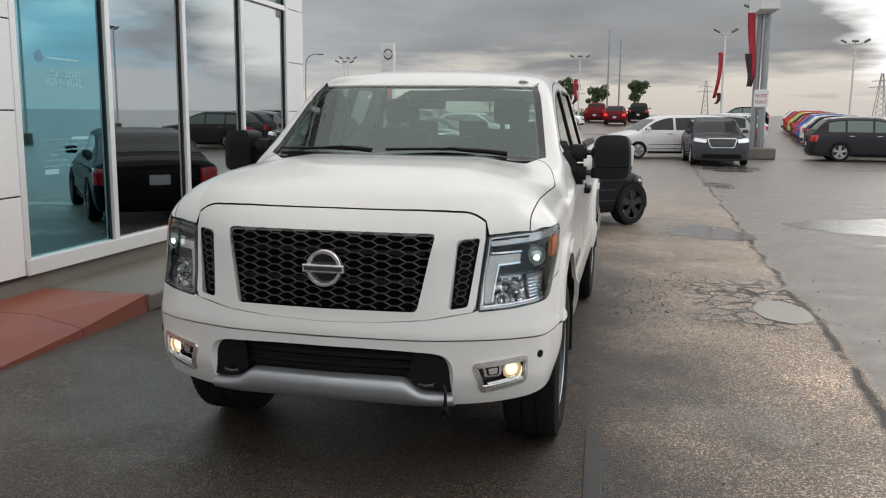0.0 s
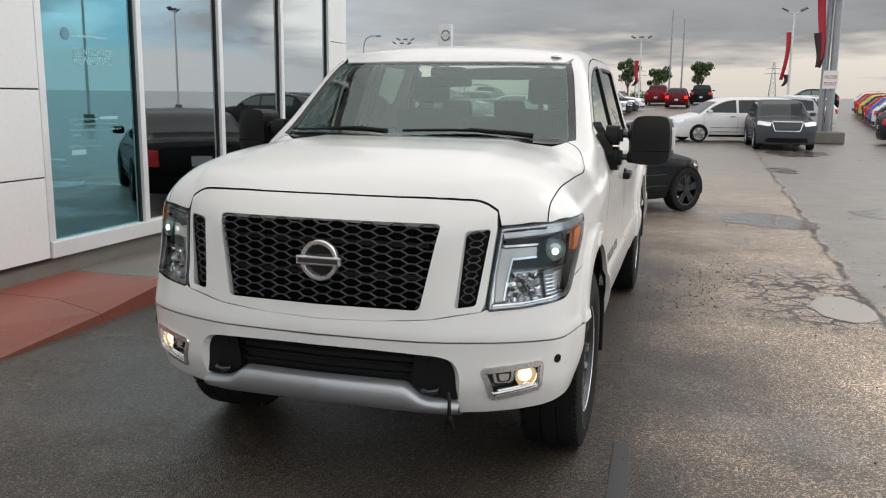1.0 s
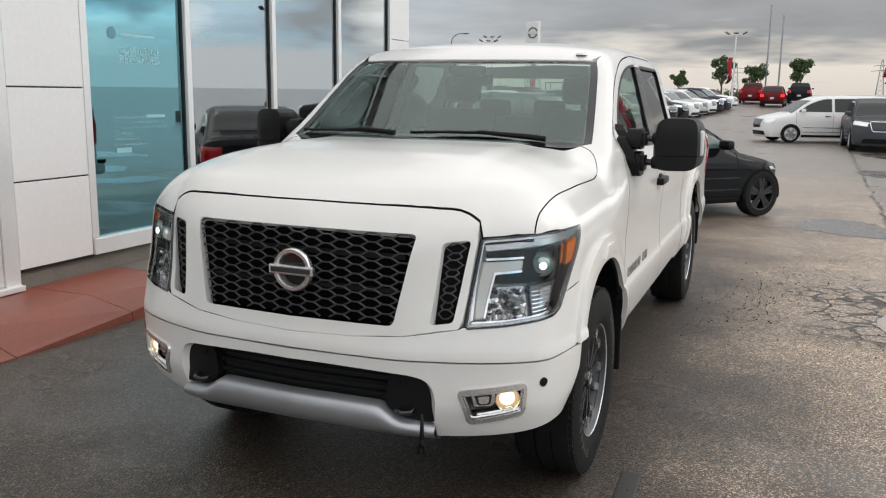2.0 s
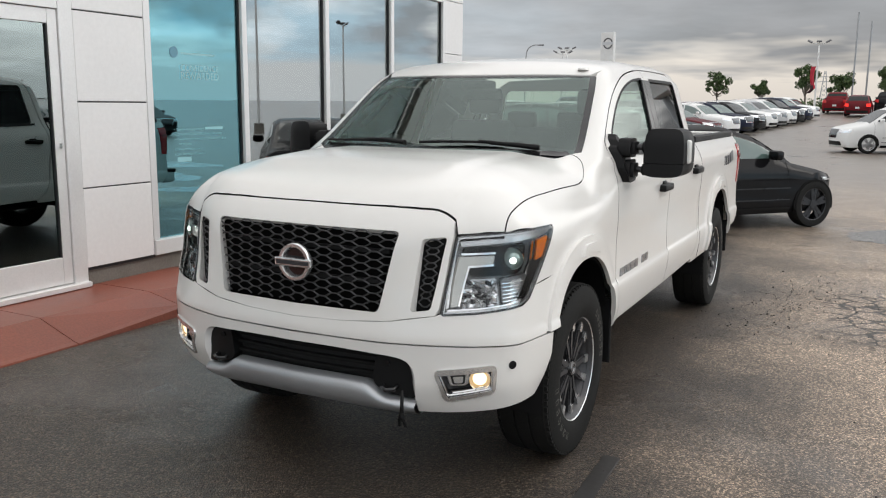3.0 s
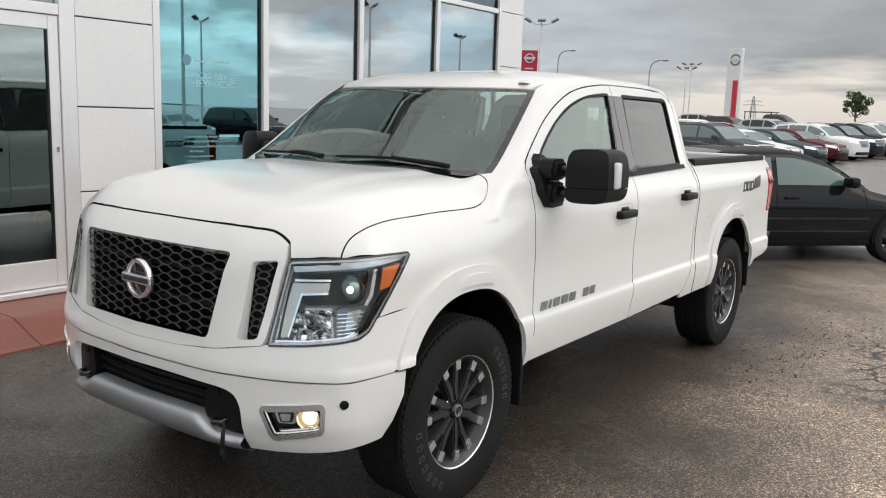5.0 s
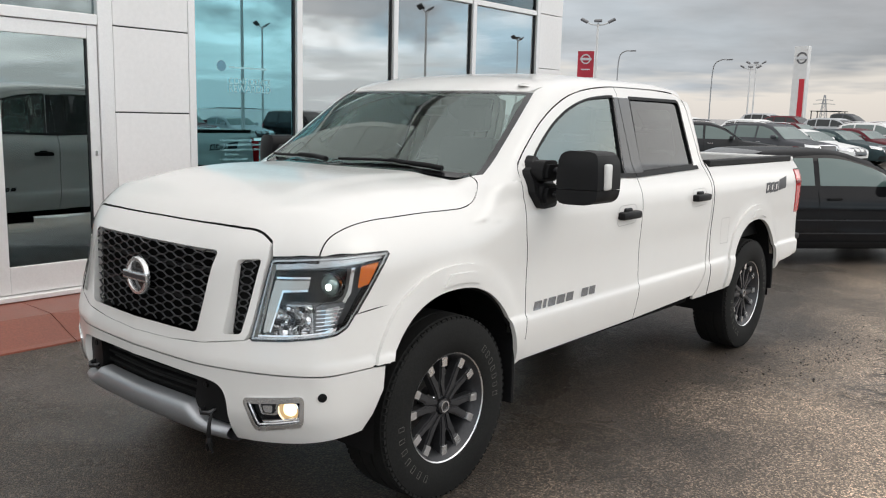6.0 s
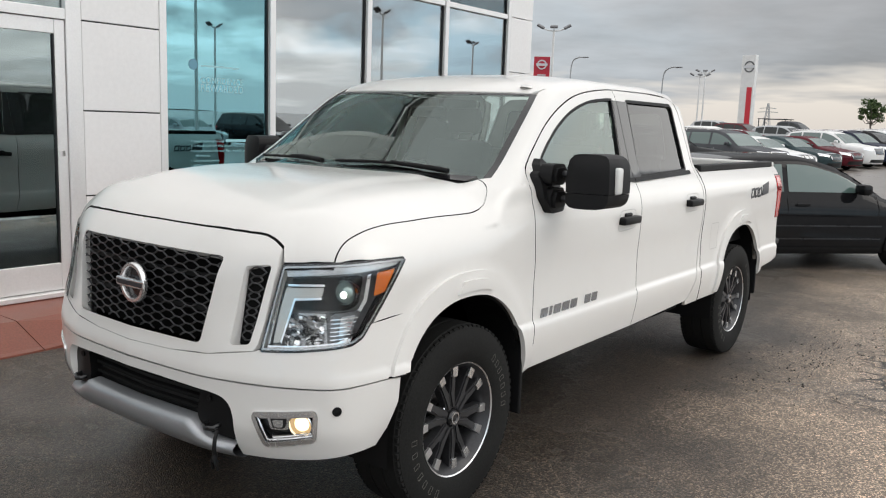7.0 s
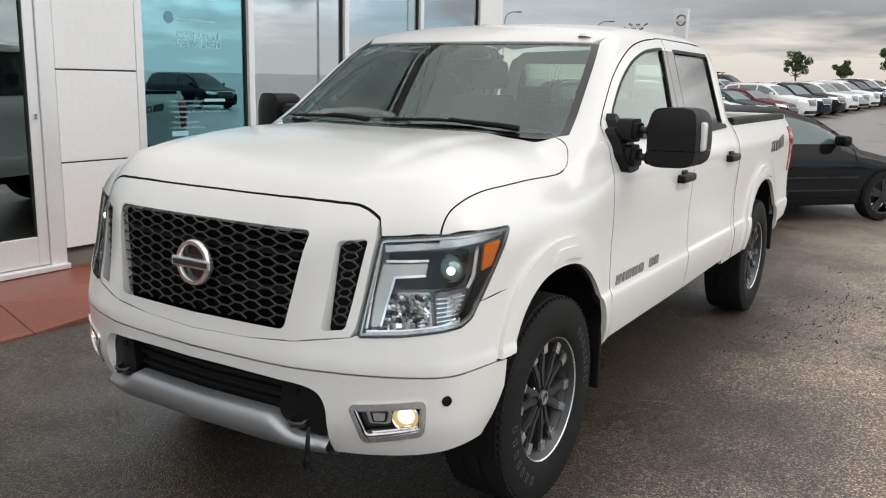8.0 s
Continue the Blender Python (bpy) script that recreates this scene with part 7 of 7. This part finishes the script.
for x, y, turn, source, colour, word in ((-8.8, 26.4, 116, railed, (0.025, 0.026, 0.028), "black"), (-14.0, 36.0, 74, suv, GREY, "dark grey"), (-15.5, 41.0, 74, railed, BLACK, "black"), (-14.5, 47.0, 74, suv, WHITE, "white"), (-14.0, 52.0, 74, saloon, MAROON, "maroon"), (-13.0, 57.0, 74, suv, SILVER, "silver"), (-21.98, 69.5, 80, suv, SILVER, "silver"), (-17.5, 62.0, 74, suv, MAROON, "maroon"), (-20.0, 50.0, 74, suv, WHITE, "white"), (-22.0, 44.0, 74, railed, BLACK, "black")):
    park(source, x, y, turn, colour, f"{word} car parked in the rows beyond", FAR_ROW)
park(pickup, -15.3, 66.5, 84, GREY, "dark grey pickup truck with a rack on its bed", FAR_ROW)
park(pickup, -2.0, 80.5, 178, (0.15, 0.008, 0.012), "red pickup truck parked far off", FAR_ROW)
braking = build_car("suv", "sport_utility_vehicle", "red sport utility vehicle with its brake lamps lit", "suv", lit_tail=True)
settle(braking, -0.05, 74.5, 178, (0.11, 0.007, 0.011), FAR_ROW)
# behind the white minivan
for x, y, turn, source, colour, word in ((4.2, 38.5, -72, van, SILVER, "silver"), (5.2, 43.0, -72, suv, GREY, "dark grey"), (6.4, 47.5, -72, railed, WHITE, "white"), (10.4, 74.0, -88, railed, BLACK, "black")):
    park(source, x, y, turn, colour, f"{word} car parked behind the white minivan", LOT)
# bright row to the right, tails towards the lane
for i, (colour, word) in enumerate((((0.05, 0.052, 0.055), "dark grey"), (SILVER, "silver"), (BLACK, "black"), (WHITE, "white"), (BLUE, "blue"), (RED, "red"), (MAROON, "maroon"), (LIME, "lime green"), (RED, "red"), (RED, "red"), (WHITE, "white"))):
    y = 37.0 + 3.0 * i
    park(suv if i % 2 else railed, 11.6 + 0.115 * (y - 36.0), y, 84, colour, f"{word} sport utility vehicle in a bright row of cars", LOT)
# the other side of the lane, seen in the showroom glass
side_colours = ((WHITE, "white"), (GREY, "dark grey"), (SILVER, "silver"), (RED, "red"), (BLACK, "black"), (WHITE, "white"), (MAROON, "maroon"))
for i in range(22):
    colour, word = side_colours[i * 3 % 7]
    park((suv, railed, saloon, van)[i % 4], 24.0 + (7.5 if i >= 11 else 0.0), -8.0 + 3.1 * (i % 11), -88 if i < 11 else 92, colour, f"{word} car parked opposite the showroom", SIDE_LOT)

# rack on the grey pickup
rack = thing("pipe_rack", "dark steel rack standing on a pickup bed", "rack")
base_z = lie(66.5)
for dx, dy in ((-0.2, -0.75), (-0.2, 0.75), (-2.2, -0.75), (-2.2, 0.75)):
    part("rack_post", boxed(-15.3 + dx - 0.03, -15.3 + dx + 0.03, 66.6 + dy - 0.03, 66.6 + dy + 0.03, base_z + 1.22, base_z + 1.95), BLACK_PLASTIC, rack)
for dy in (-0.75, 0.75):
    part("rack_bar", boxed(-17.6, -15.3, 66.6 + dy - 0.03, 66.6 + dy + 0.03, base_z + 1.95, base_z + 2.01), BLACK_PLASTIC, rack)

# ---- signs, lamp posts ----
POST_WHITE = worn("white_painted_steel", (0.66, 0.66, 0.65), 0.45, 0.1, grain=30.0, spread=0.06)
GALVANISED = worn("galvanised_steel", (0.33, 0.34, 0.35), 0.45, 0.6, grain=20.0, spread=0.1)
BANNER_RED = worn("red_banner_cloth", (0.42, 0.030, 0.050), 0.8, grain=40.0, spread=0.1)
BANNER_DARK = worn("dark_banner_print", (0.05, 0.02, 0.025), 0.8, grain=40.0)
SIGN_RED = principled("sign_red", (0.50, 0.015, 0.03), 0.4)[0]
LAMP_HEAD = worn("lamp_head_grey", (0.10, 0.10, 0.105), 0.5, grain=30.0)


def cloth(bm, x0, x1, z0, z1, y, wave, seed, drift=0.0, rot=0.0):
    """A hanging banner with folds."""
    rng = random.Random(seed)
    ph = rng.uniform(0, 6)
    cols = []
    for i in range(9):
        u = i / 8
        col = []
        for j in range(15):
            v = j / 14
            x = x0 + (x1 - x0) * u * (1 - 0.25 * v * drift)
            dy = wave * math.sin(5 * u + 3 * v + ph) * (0.3 + v)
            dx = drift * 0.25 * math.sin(2.2 * v + ph) * v
            col.append(bm.verts.new((x + dx, y + dy, z1 + (z0 - z1) * v)))
        cols.append(col)
    for a, b in zip(cols, cols[1:]):
        for j in range(14):
            bm.faces.new((a[j], a[j + 1], b[j + 1], b[j]))
    return smooth_all(bm, 80)


def lamp_post(x, y, top, heads, banner=None, seed=1, facing=0.0):
    z = lie(y)
    post = thing("lamp_post", "white steel car park lamp post" + (" with a red banner" if banner else ""), "lamp post", group="car park lamp posts", at=Matrix.Translation((x, y, z)) @ Matrix.Rotation(radians(facing), 4, "Z"))
    h = top - z
    part("pole", tube(bmesh.new(), [(0, 0, 0), (0, 0, h * 0.5), (0, 0, h)], lambda w: 0.085 - 0.03 * w, 12), POST_WHITE, post)
    part("footing", lathe(bmesh.new(), [(0.0, 0.55), (0.26, 0.55), (0.28, 0.0)], None, 20), PLINTH, post)
    for i in range(heads):
        a = (i - (heads - 1) / 2) * (0.55 if heads == 3 else 0.8)
        part("arm", tube(bmesh.new(), [(0, 0, h - 0.06), (a * 0.6, 0, h - 0.02), (a, 0, h + 0.08)], 0.03, 8), POST_WHITE, post)
        head = boxed(-0.20, 0.20, -0.16, 0.16, -0.05, 0.05, bevel=0.025)
        bmesh.ops.transform(head, matrix=Matrix.Translation((a * 1.25, -0.05, h + 0.16)) @ Matrix.Rotation(radians(-28 * (1 if a > 0 else -1 if a < 0 else 0)), 4, "Y") @ Matrix.Rotation(radians(18), 4, "X"), verts=head.verts)
        part("lamp_head", head, LAMP_HEAD, post)
    if banner:
        x0, x1, z0, z1, folded = banner
        cl = part("banner", cloth(bmesh.new(), x0, x1, z0 - z, z1 - z, 0.0, 0.10 if folded else 0.02, seed, 1.0 if folded else 0.0), BANNER_RED, post, "red cloth banner")
        if folded:
            part("banner_print", cloth(bmesh.new(), x0, x1, z0 - z - 0.35, z0 - z + 0.30, -0.02, 0.10, seed + 1, 1.0), BANNER_DARK, cl)
        else:
            m = Matrix.Translation(((x0 + x1) / 2, -0.05, z1 - z - 0.42)) @ Matrix.Rotation(radians(90), 4, "X")
            part("banner_badge", lathe(bmesh.new(), [(0.19, 0.0), (0.19, 0.012), (0.25, 0.012), (0.25, 0.0)], m, 28), PLATE, cl)
            part("badge_bar", boxed((x0 + x1) / 2 - 0.29, (x0 + x1) / 2 + 0.29, -0.075, -0.06, z1 - z - 0.48, z1 - z - 0.36), PLATE, cl)
            part("text_bar", boxed((x0 + x1) / 2 - 0.22, (x0 + x1) / 2 + 0.22, -0.065, -0.055, z1 - z - 0.98, z1 - z - 0.92), PLATE, cl)
        part("banner_arm", tube(bmesh.new(), [(0, 0, z1 - z), (x0 if abs(x0) > abs(x1) else x1, 0, z1 - z)], 0.018, 6), POST_WHITE, post)
    return post


lamp_post(-19.6, 37.1, 6.55, 3, (-0.95, -0.12, 3.85, 5.20, False), 3, 28)
lamp_post(-25.8, 76.0, 7.0, 3, None, 4, 10)
lamp_post(-24.9, 72.3, 6.4, 3, None, 5, 30)
lamp_post(-3.3, 72.6, 6.8, 3, (-0.45, -0.1, 3.2, 5.0, True), 6, 0)
lamp_post(6.55, 50.4, 6.7, 2, (-0.35, -0.08, 2.9, 5.6, True), 7, 0)
lamp_post(15.3, 57.1, 6.6, 3, None, 8, -10)
lamp_post(7.0, 40.0, 6.8, 2, None, 9, -10)
for i, (x, y, heads) in enumerate(((20.5, 4.0, 2), (20.5, 21.0, 3), (20.5, 33.0, 2), (34.0, 12.0, 3), (36.0, 34.0, 2), (28.0, 52.0, 3))):
    lamp_post(x, y, 7.2 + lie(y), heads, None, 20 + i, 80)

for x, y, top in ((-43.8, 83.0, 9.2), (-34.0, 85.6, 8.2)):
    z = lie(y)
    street = thing("street_lamp", "grey curved street lamp far off", "street lamp", group="street lamps", at=Matrix.Translation((x, y, z)))
    part("pole", tube(bmesh.new(), spline([(0, 0, 0), (0, 0, (top - z) * 0.6), (0.15, 0, top - z - 0.6), (0.9, 0, top - z), (1.6, 0, top - z)], 6), 0.07, 8), GALVANISED, street)
    part("lamp_head", boxed(1.5, 2.1, -0.12, 0.12, top - z - 0.06, top - z + 0.06, bevel=0.03), LAMP_HEAD, street)
for x, y, top in ((-1.5, 96.6, 11.5), (-0.2, 96.7, 10.5)):
    z = lie(y)
    tagged(part("mast", tube(bmesh.new(), [(x, y, z), (x, y, (z + top) / 2), (x, y, top)], 0.09, 8), GALVANISED), "plain grey steel mast", "mast", group="masts")

# tall maker's sign far off
totem = thing("totem_sign", "white totem sign with a red stripe and round badge", "sign", at=Matrix.Translation((-21.3, 74.5, lie(74.5))) @ Matrix.Rotation(radians(-14), 4, "Z"))
hz = 8.35 - lie(74.5)
part("slab", boxed(-0.66, 0.66, -0.22, 0.22, 0.0, hz, bevel=0.02), POST_WHITE, totem)
part("red_stripe", boxed(0.02, 0.52, -0.235, -0.21, 0.05, hz * 0.62), SIGN_RED, totem)
m = Matrix.Translation((0.10, -0.225, hz - 1.0)) @ Matrix.Rotation(radians(90), 4, "X")
part("badge", lathe(bmesh.new(), [(0.38, 0.0), (0.38, 0.04), (0.50, 0.04), (0.50, 0.0)], m, 32), LAMP_HEAD, totem)
part("badge_bar", boxed(-0.46, 0.66, -0.29, -0.23, hz - 1.12, hz - 0.88), PLATE, totem)

# pole sign by the lane, with a safety sign on it
pz = lie(33.0)
pole_sign = thing("pole_sign", "tall sign on two grey steel pipes in a concrete block", "sign", at=Matrix.Translation((6.30, 33.1, pz)))
part("footing", boxed(-0.68, 0.68, -0.62, 0.62, 0.0, 0.46, bevel=0.05), PLINTH, pole_sign)
for dx, dy, r in ((-0.15, 0.10, 0.125), (0.13, -0.05, 0.135)):
    part("pipe", tube(bmesh.new(), [(dx, dy, 0.4), (dx, dy, 3.0), (dx, dy, 6.2)], r, 20), GALVANISED, pole_sign)
part("sign_box", boxed(-0.42, 0.30, -1.6, 1.6, 5.75, 9.6, bevel=0.03), POST_WHITE, pole_sign)
part("banner", cloth(bmesh.new(), -0.66, -0.36, 3.2, 5.8, -0.1, 0.10, 31, 1.0), BANNER_RED, pole_sign, "torn red banner")
part("banner_print", cloth(bmesh.new(), -0.68, -0.37, 2.9, 4.2, -0.13, 0.11, 32, 1.0), BANNER_DARK, pole_sign, "dark printed part of the banner")
board = thing("safety_sign", "white sign board with red words: muster point", "sign", at=Matrix.Translation((6.32, 32.78, pz)))
part("board", boxed(-0.27, 0.27, -0.012, 0.012, 2.10, 2.78, bevel=0.004), principled("sign_white", (0.78, 0.78, 0.77), 0.5)[0], board)
for text, z in (("MUSTER", 2.47), ("POINT", 2.22)):
    curve = bpy.data.curves.new("lettering", "FONT")
    curve.body, curve.size, curve.extrude, curve.align_x = text, 0.15, 0.001, "CENTER"
    ob = new("lettering", curve)
    mesh = bpy.data.meshes.new_from_object(ob.evaluated_get(bpy.context.evaluated_depsgraph_get()))
    bpy.data.objects.remove(ob)
    wide = max(v.co.x for v in mesh.vertices) * 2
    mesh.transform(Matrix.Translation((0, -0.015, z)) @ Matrix.Rotation(radians(90), 4, "X") @ Matrix.Diagonal((0.45 / wide, 1.25, 1.0, 1.0)))
    part("lettering", mesh, SIGN_RED, board, "red lettering: " + text.lower())

# ---- trees and distance ----
BARK = worn("grey_bark", (0.09, 0.075, 0.06), 0.85, grain=25.0, spread=0.25, bump=0.4, depth=0.01)


def leaf_material():
    mat, n, shader = principled("tree_leaves", (0.05, 0.09, 0.025), 0.6)
    rnd = n.add("ShaderNodeNewGeometry").outputs["Random Per Island"]
    n.tree.links.new(n.ramp(rnd, ((0.0, (0.025, 0.050, 0.014)), (0.5, (0.050, 0.092, 0.024)), (1.0, (0.090, 0.125, 0.038)))), shader.inputs["Base Color"])
    return mat


LEAVES = leaf_material()


def build_tree(x, y, height, spread, seed, group="trees along the car park"):
    rng = random.Random(seed)
    z = lie(y)
    tree = thing("tree", "small leafy green tree with an uneven crown", "tree", group=group, at=Matrix.Translation((x, y, z)))
    bm = bmesh.new()
    fork = height * 0.34
    tube(bm, [(0, 0, 0), (0.03, 0.02, fork * 0.5), (rng.uniform(-0.1, 0.1), 0, fork), (rng.uniform(-0.2, 0.2), rng.uniform(-0.2, 0.2), height * 0.8)], lambda w: 0.13 - 0.09 * w, 8)
    tips = []
    for i in range(9):
        a = 2 * math.pi * i / 9 + rng.uniform(-0.3, 0.3)
        rise = rng.uniform(0.12, 0.52) * height
        reach = spread * rng.uniform(0.45, 0.95)
        tip = Vector((reach * math.cos(a), reach * math.sin(a), fork + rise))
        tube(bm, [(0, 0, fork * rng.uniform(0.7, 1.1)), tip * 0.5 + Vector((0, 0, fork * 0.25)), tip], lambda w: 0.055 - 0.04 * w, 6)
        tips.append(tip)
    part("trunk", bm, BARK, tree)
    coords, faces = [], []
    clumps = tips + [Vector((rng.gauss(0, spread * 0.30), rng.gauss(0, spread * 0.30), height * rng.uniform(0.50, 0.92))) for _ in range(12)]
    for c in clumps:
        r = spread * rng.uniform(0.20, 0.40)
        for _ in range(150):
            d = Vector((rng.gauss(0, 1), rng.gauss(0, 1), rng.gauss(0, 0.8))).normalized() * r * rng.uniform(0.5, 1.08)
            p, size = c + d, rng.uniform(0.07, 0.13)
            e = Euler((rng.uniform(0, 6), rng.uniform(0, 6), rng.uniform(0, 6))).to_matrix()
            k = len(coords)
            coords += [tuple(p + e @ Vector(q) * size) for q in ((-1, -0.2, 0), (0, -0.62, 0.12), (1.1, 0, 0), (0, 0.62, 0.12))]
            faces.append((k, k + 1, k + 2, k + 3))
    mesh = bpy.data.meshes.new("crown")
    mesh.from_pydata(coords, [], faces)
    part("crown", mesh, LEAVES, tree)


for i, (x, y, h, w) in enumerate(((1.7, 96.7, 4.3, 1.30), (-2.6, 96.6, 3.8, 1.30), (-6.05, 96.4, 4.6, 1.40), (-15.05, 95.8, 3.9, 1.30), (-11.0, 100.4, 3.1, 1.0))):
    build_tree(x, y, h, w, 40 + i)
for i, (x, y) in enumerate(((82.0, 4.0), (88.0, 24.0))):
    build_tree(x, y, 3.8, 1.6, 60 + i, "trees beyond the far rows")

rng = random.Random(77)
coords, faces = [], []
for i in range(420):
    x, y = rng.uniform(-7.0, -3.0), 92.5 + rng.uniform(-1, 1)
    k, s = len(coords), rng.uniform(0.06, 0.13)
    e = Euler((rng.uniform(0, 6), rng.uniform(0, 6), 0)).to_matrix()
    p = Vector((x, y, lie(y) + abs(rng.gauss(0, 0.45)) + 0.05))
    coords += [tuple(p + e @ Vector(q) * s * 1.4) for q in ((-1, -0.3, 0), (0, -0.7, 0), (1, 0, 0), (0, 0.7, 0))]
    faces.append((k, k + 1, k + 2, k + 3))
mesh = bpy.data.meshes.new("shrubs")
mesh.from_pydata(coords, [], faces)
tagged(part("shrubs", mesh, LEAVES), "low green shrubs at the edge of the car park", "shrubs", kind="stuff")

# far plain: a low dark line of woods and works on the horizon
bm = bmesh.new()
line = []
for i in range(241):
    a = radians(-150 + 300 * i / 240)
    r = 900.0
    h = 3.5 + 2.2 * noise.noise(Vector((i * 0.31, 0, 0))) + 2.0 * abs(noise.noise(Vector((i * 1.7, 3, 0))))
    line.append((bm.verts.new((r * math.sin(a), r * math.cos(a), 0.0)), bm.verts.new((r * math.sin(a), r * math.cos(a), h)), bm.verts.new((r * 1.02 * math.sin(a), r * 1.02 * math.cos(a), 0.0))))
for a, b in zip(line, line[1:]):
    bm.faces.new((a[0], b[0], b[1], a[1]))
    bm.faces.new((a[1], b[1], b[2], a[2]))
tagged(part("backdrop", bm, worn("hazy_far_woods", (0.12, 0.125, 0.12), 0.9, grain=0.05, spread=0.2)), "low hazy woods on the flat horizon", "backdrop", kind="structure")


def lattice(x, y, top, width):
    tower = bmesh.new()
    levels = 9
    for i in range(levels):
        a, b = i / levels, (i + 1) / levels
        wa, wb = width * (1 - 0.85 * a), width * (1 - 0.85 * b)
        for sx, sy in ((-1, -1), (1, -1), (1, 1), (-1, 1)):
            tube(tower, [(x + sx * wa, y + sy * wa, top * a), (x + sx * wb, y + sy * wb, top * b)], 0.22, 4)
        tube(tower, [(x - wa, y - wa, top * a), (x + wb, y - wb, top * b)], 0.15, 4)
        tube(tower, [(x + wa, y - wa, top * a), (x - wb, y - wb, top * b)], 0.15, 4)
    for z, w in ((0.72, 6.0), (0.84, 4.8)):
        tube(tower, [(x - w, y, top * z), (x, y, top * (z + 0.02)), (x + w, y, top * z)], 0.25, 4)
    tagged(part("power_pylon", tower, GALVANISED), "steel lattice power pylon far away", "power pylon", group="power pylons")


lattice(49.6, 594.0, 27.0, 2.6)
lattice(128.0, 480.0, 26.0, 3.0)
lattice(-150.0, 520.0, 19.0, 2.2)
lattice(-38.0, 620.0, 26.0, 3.0)
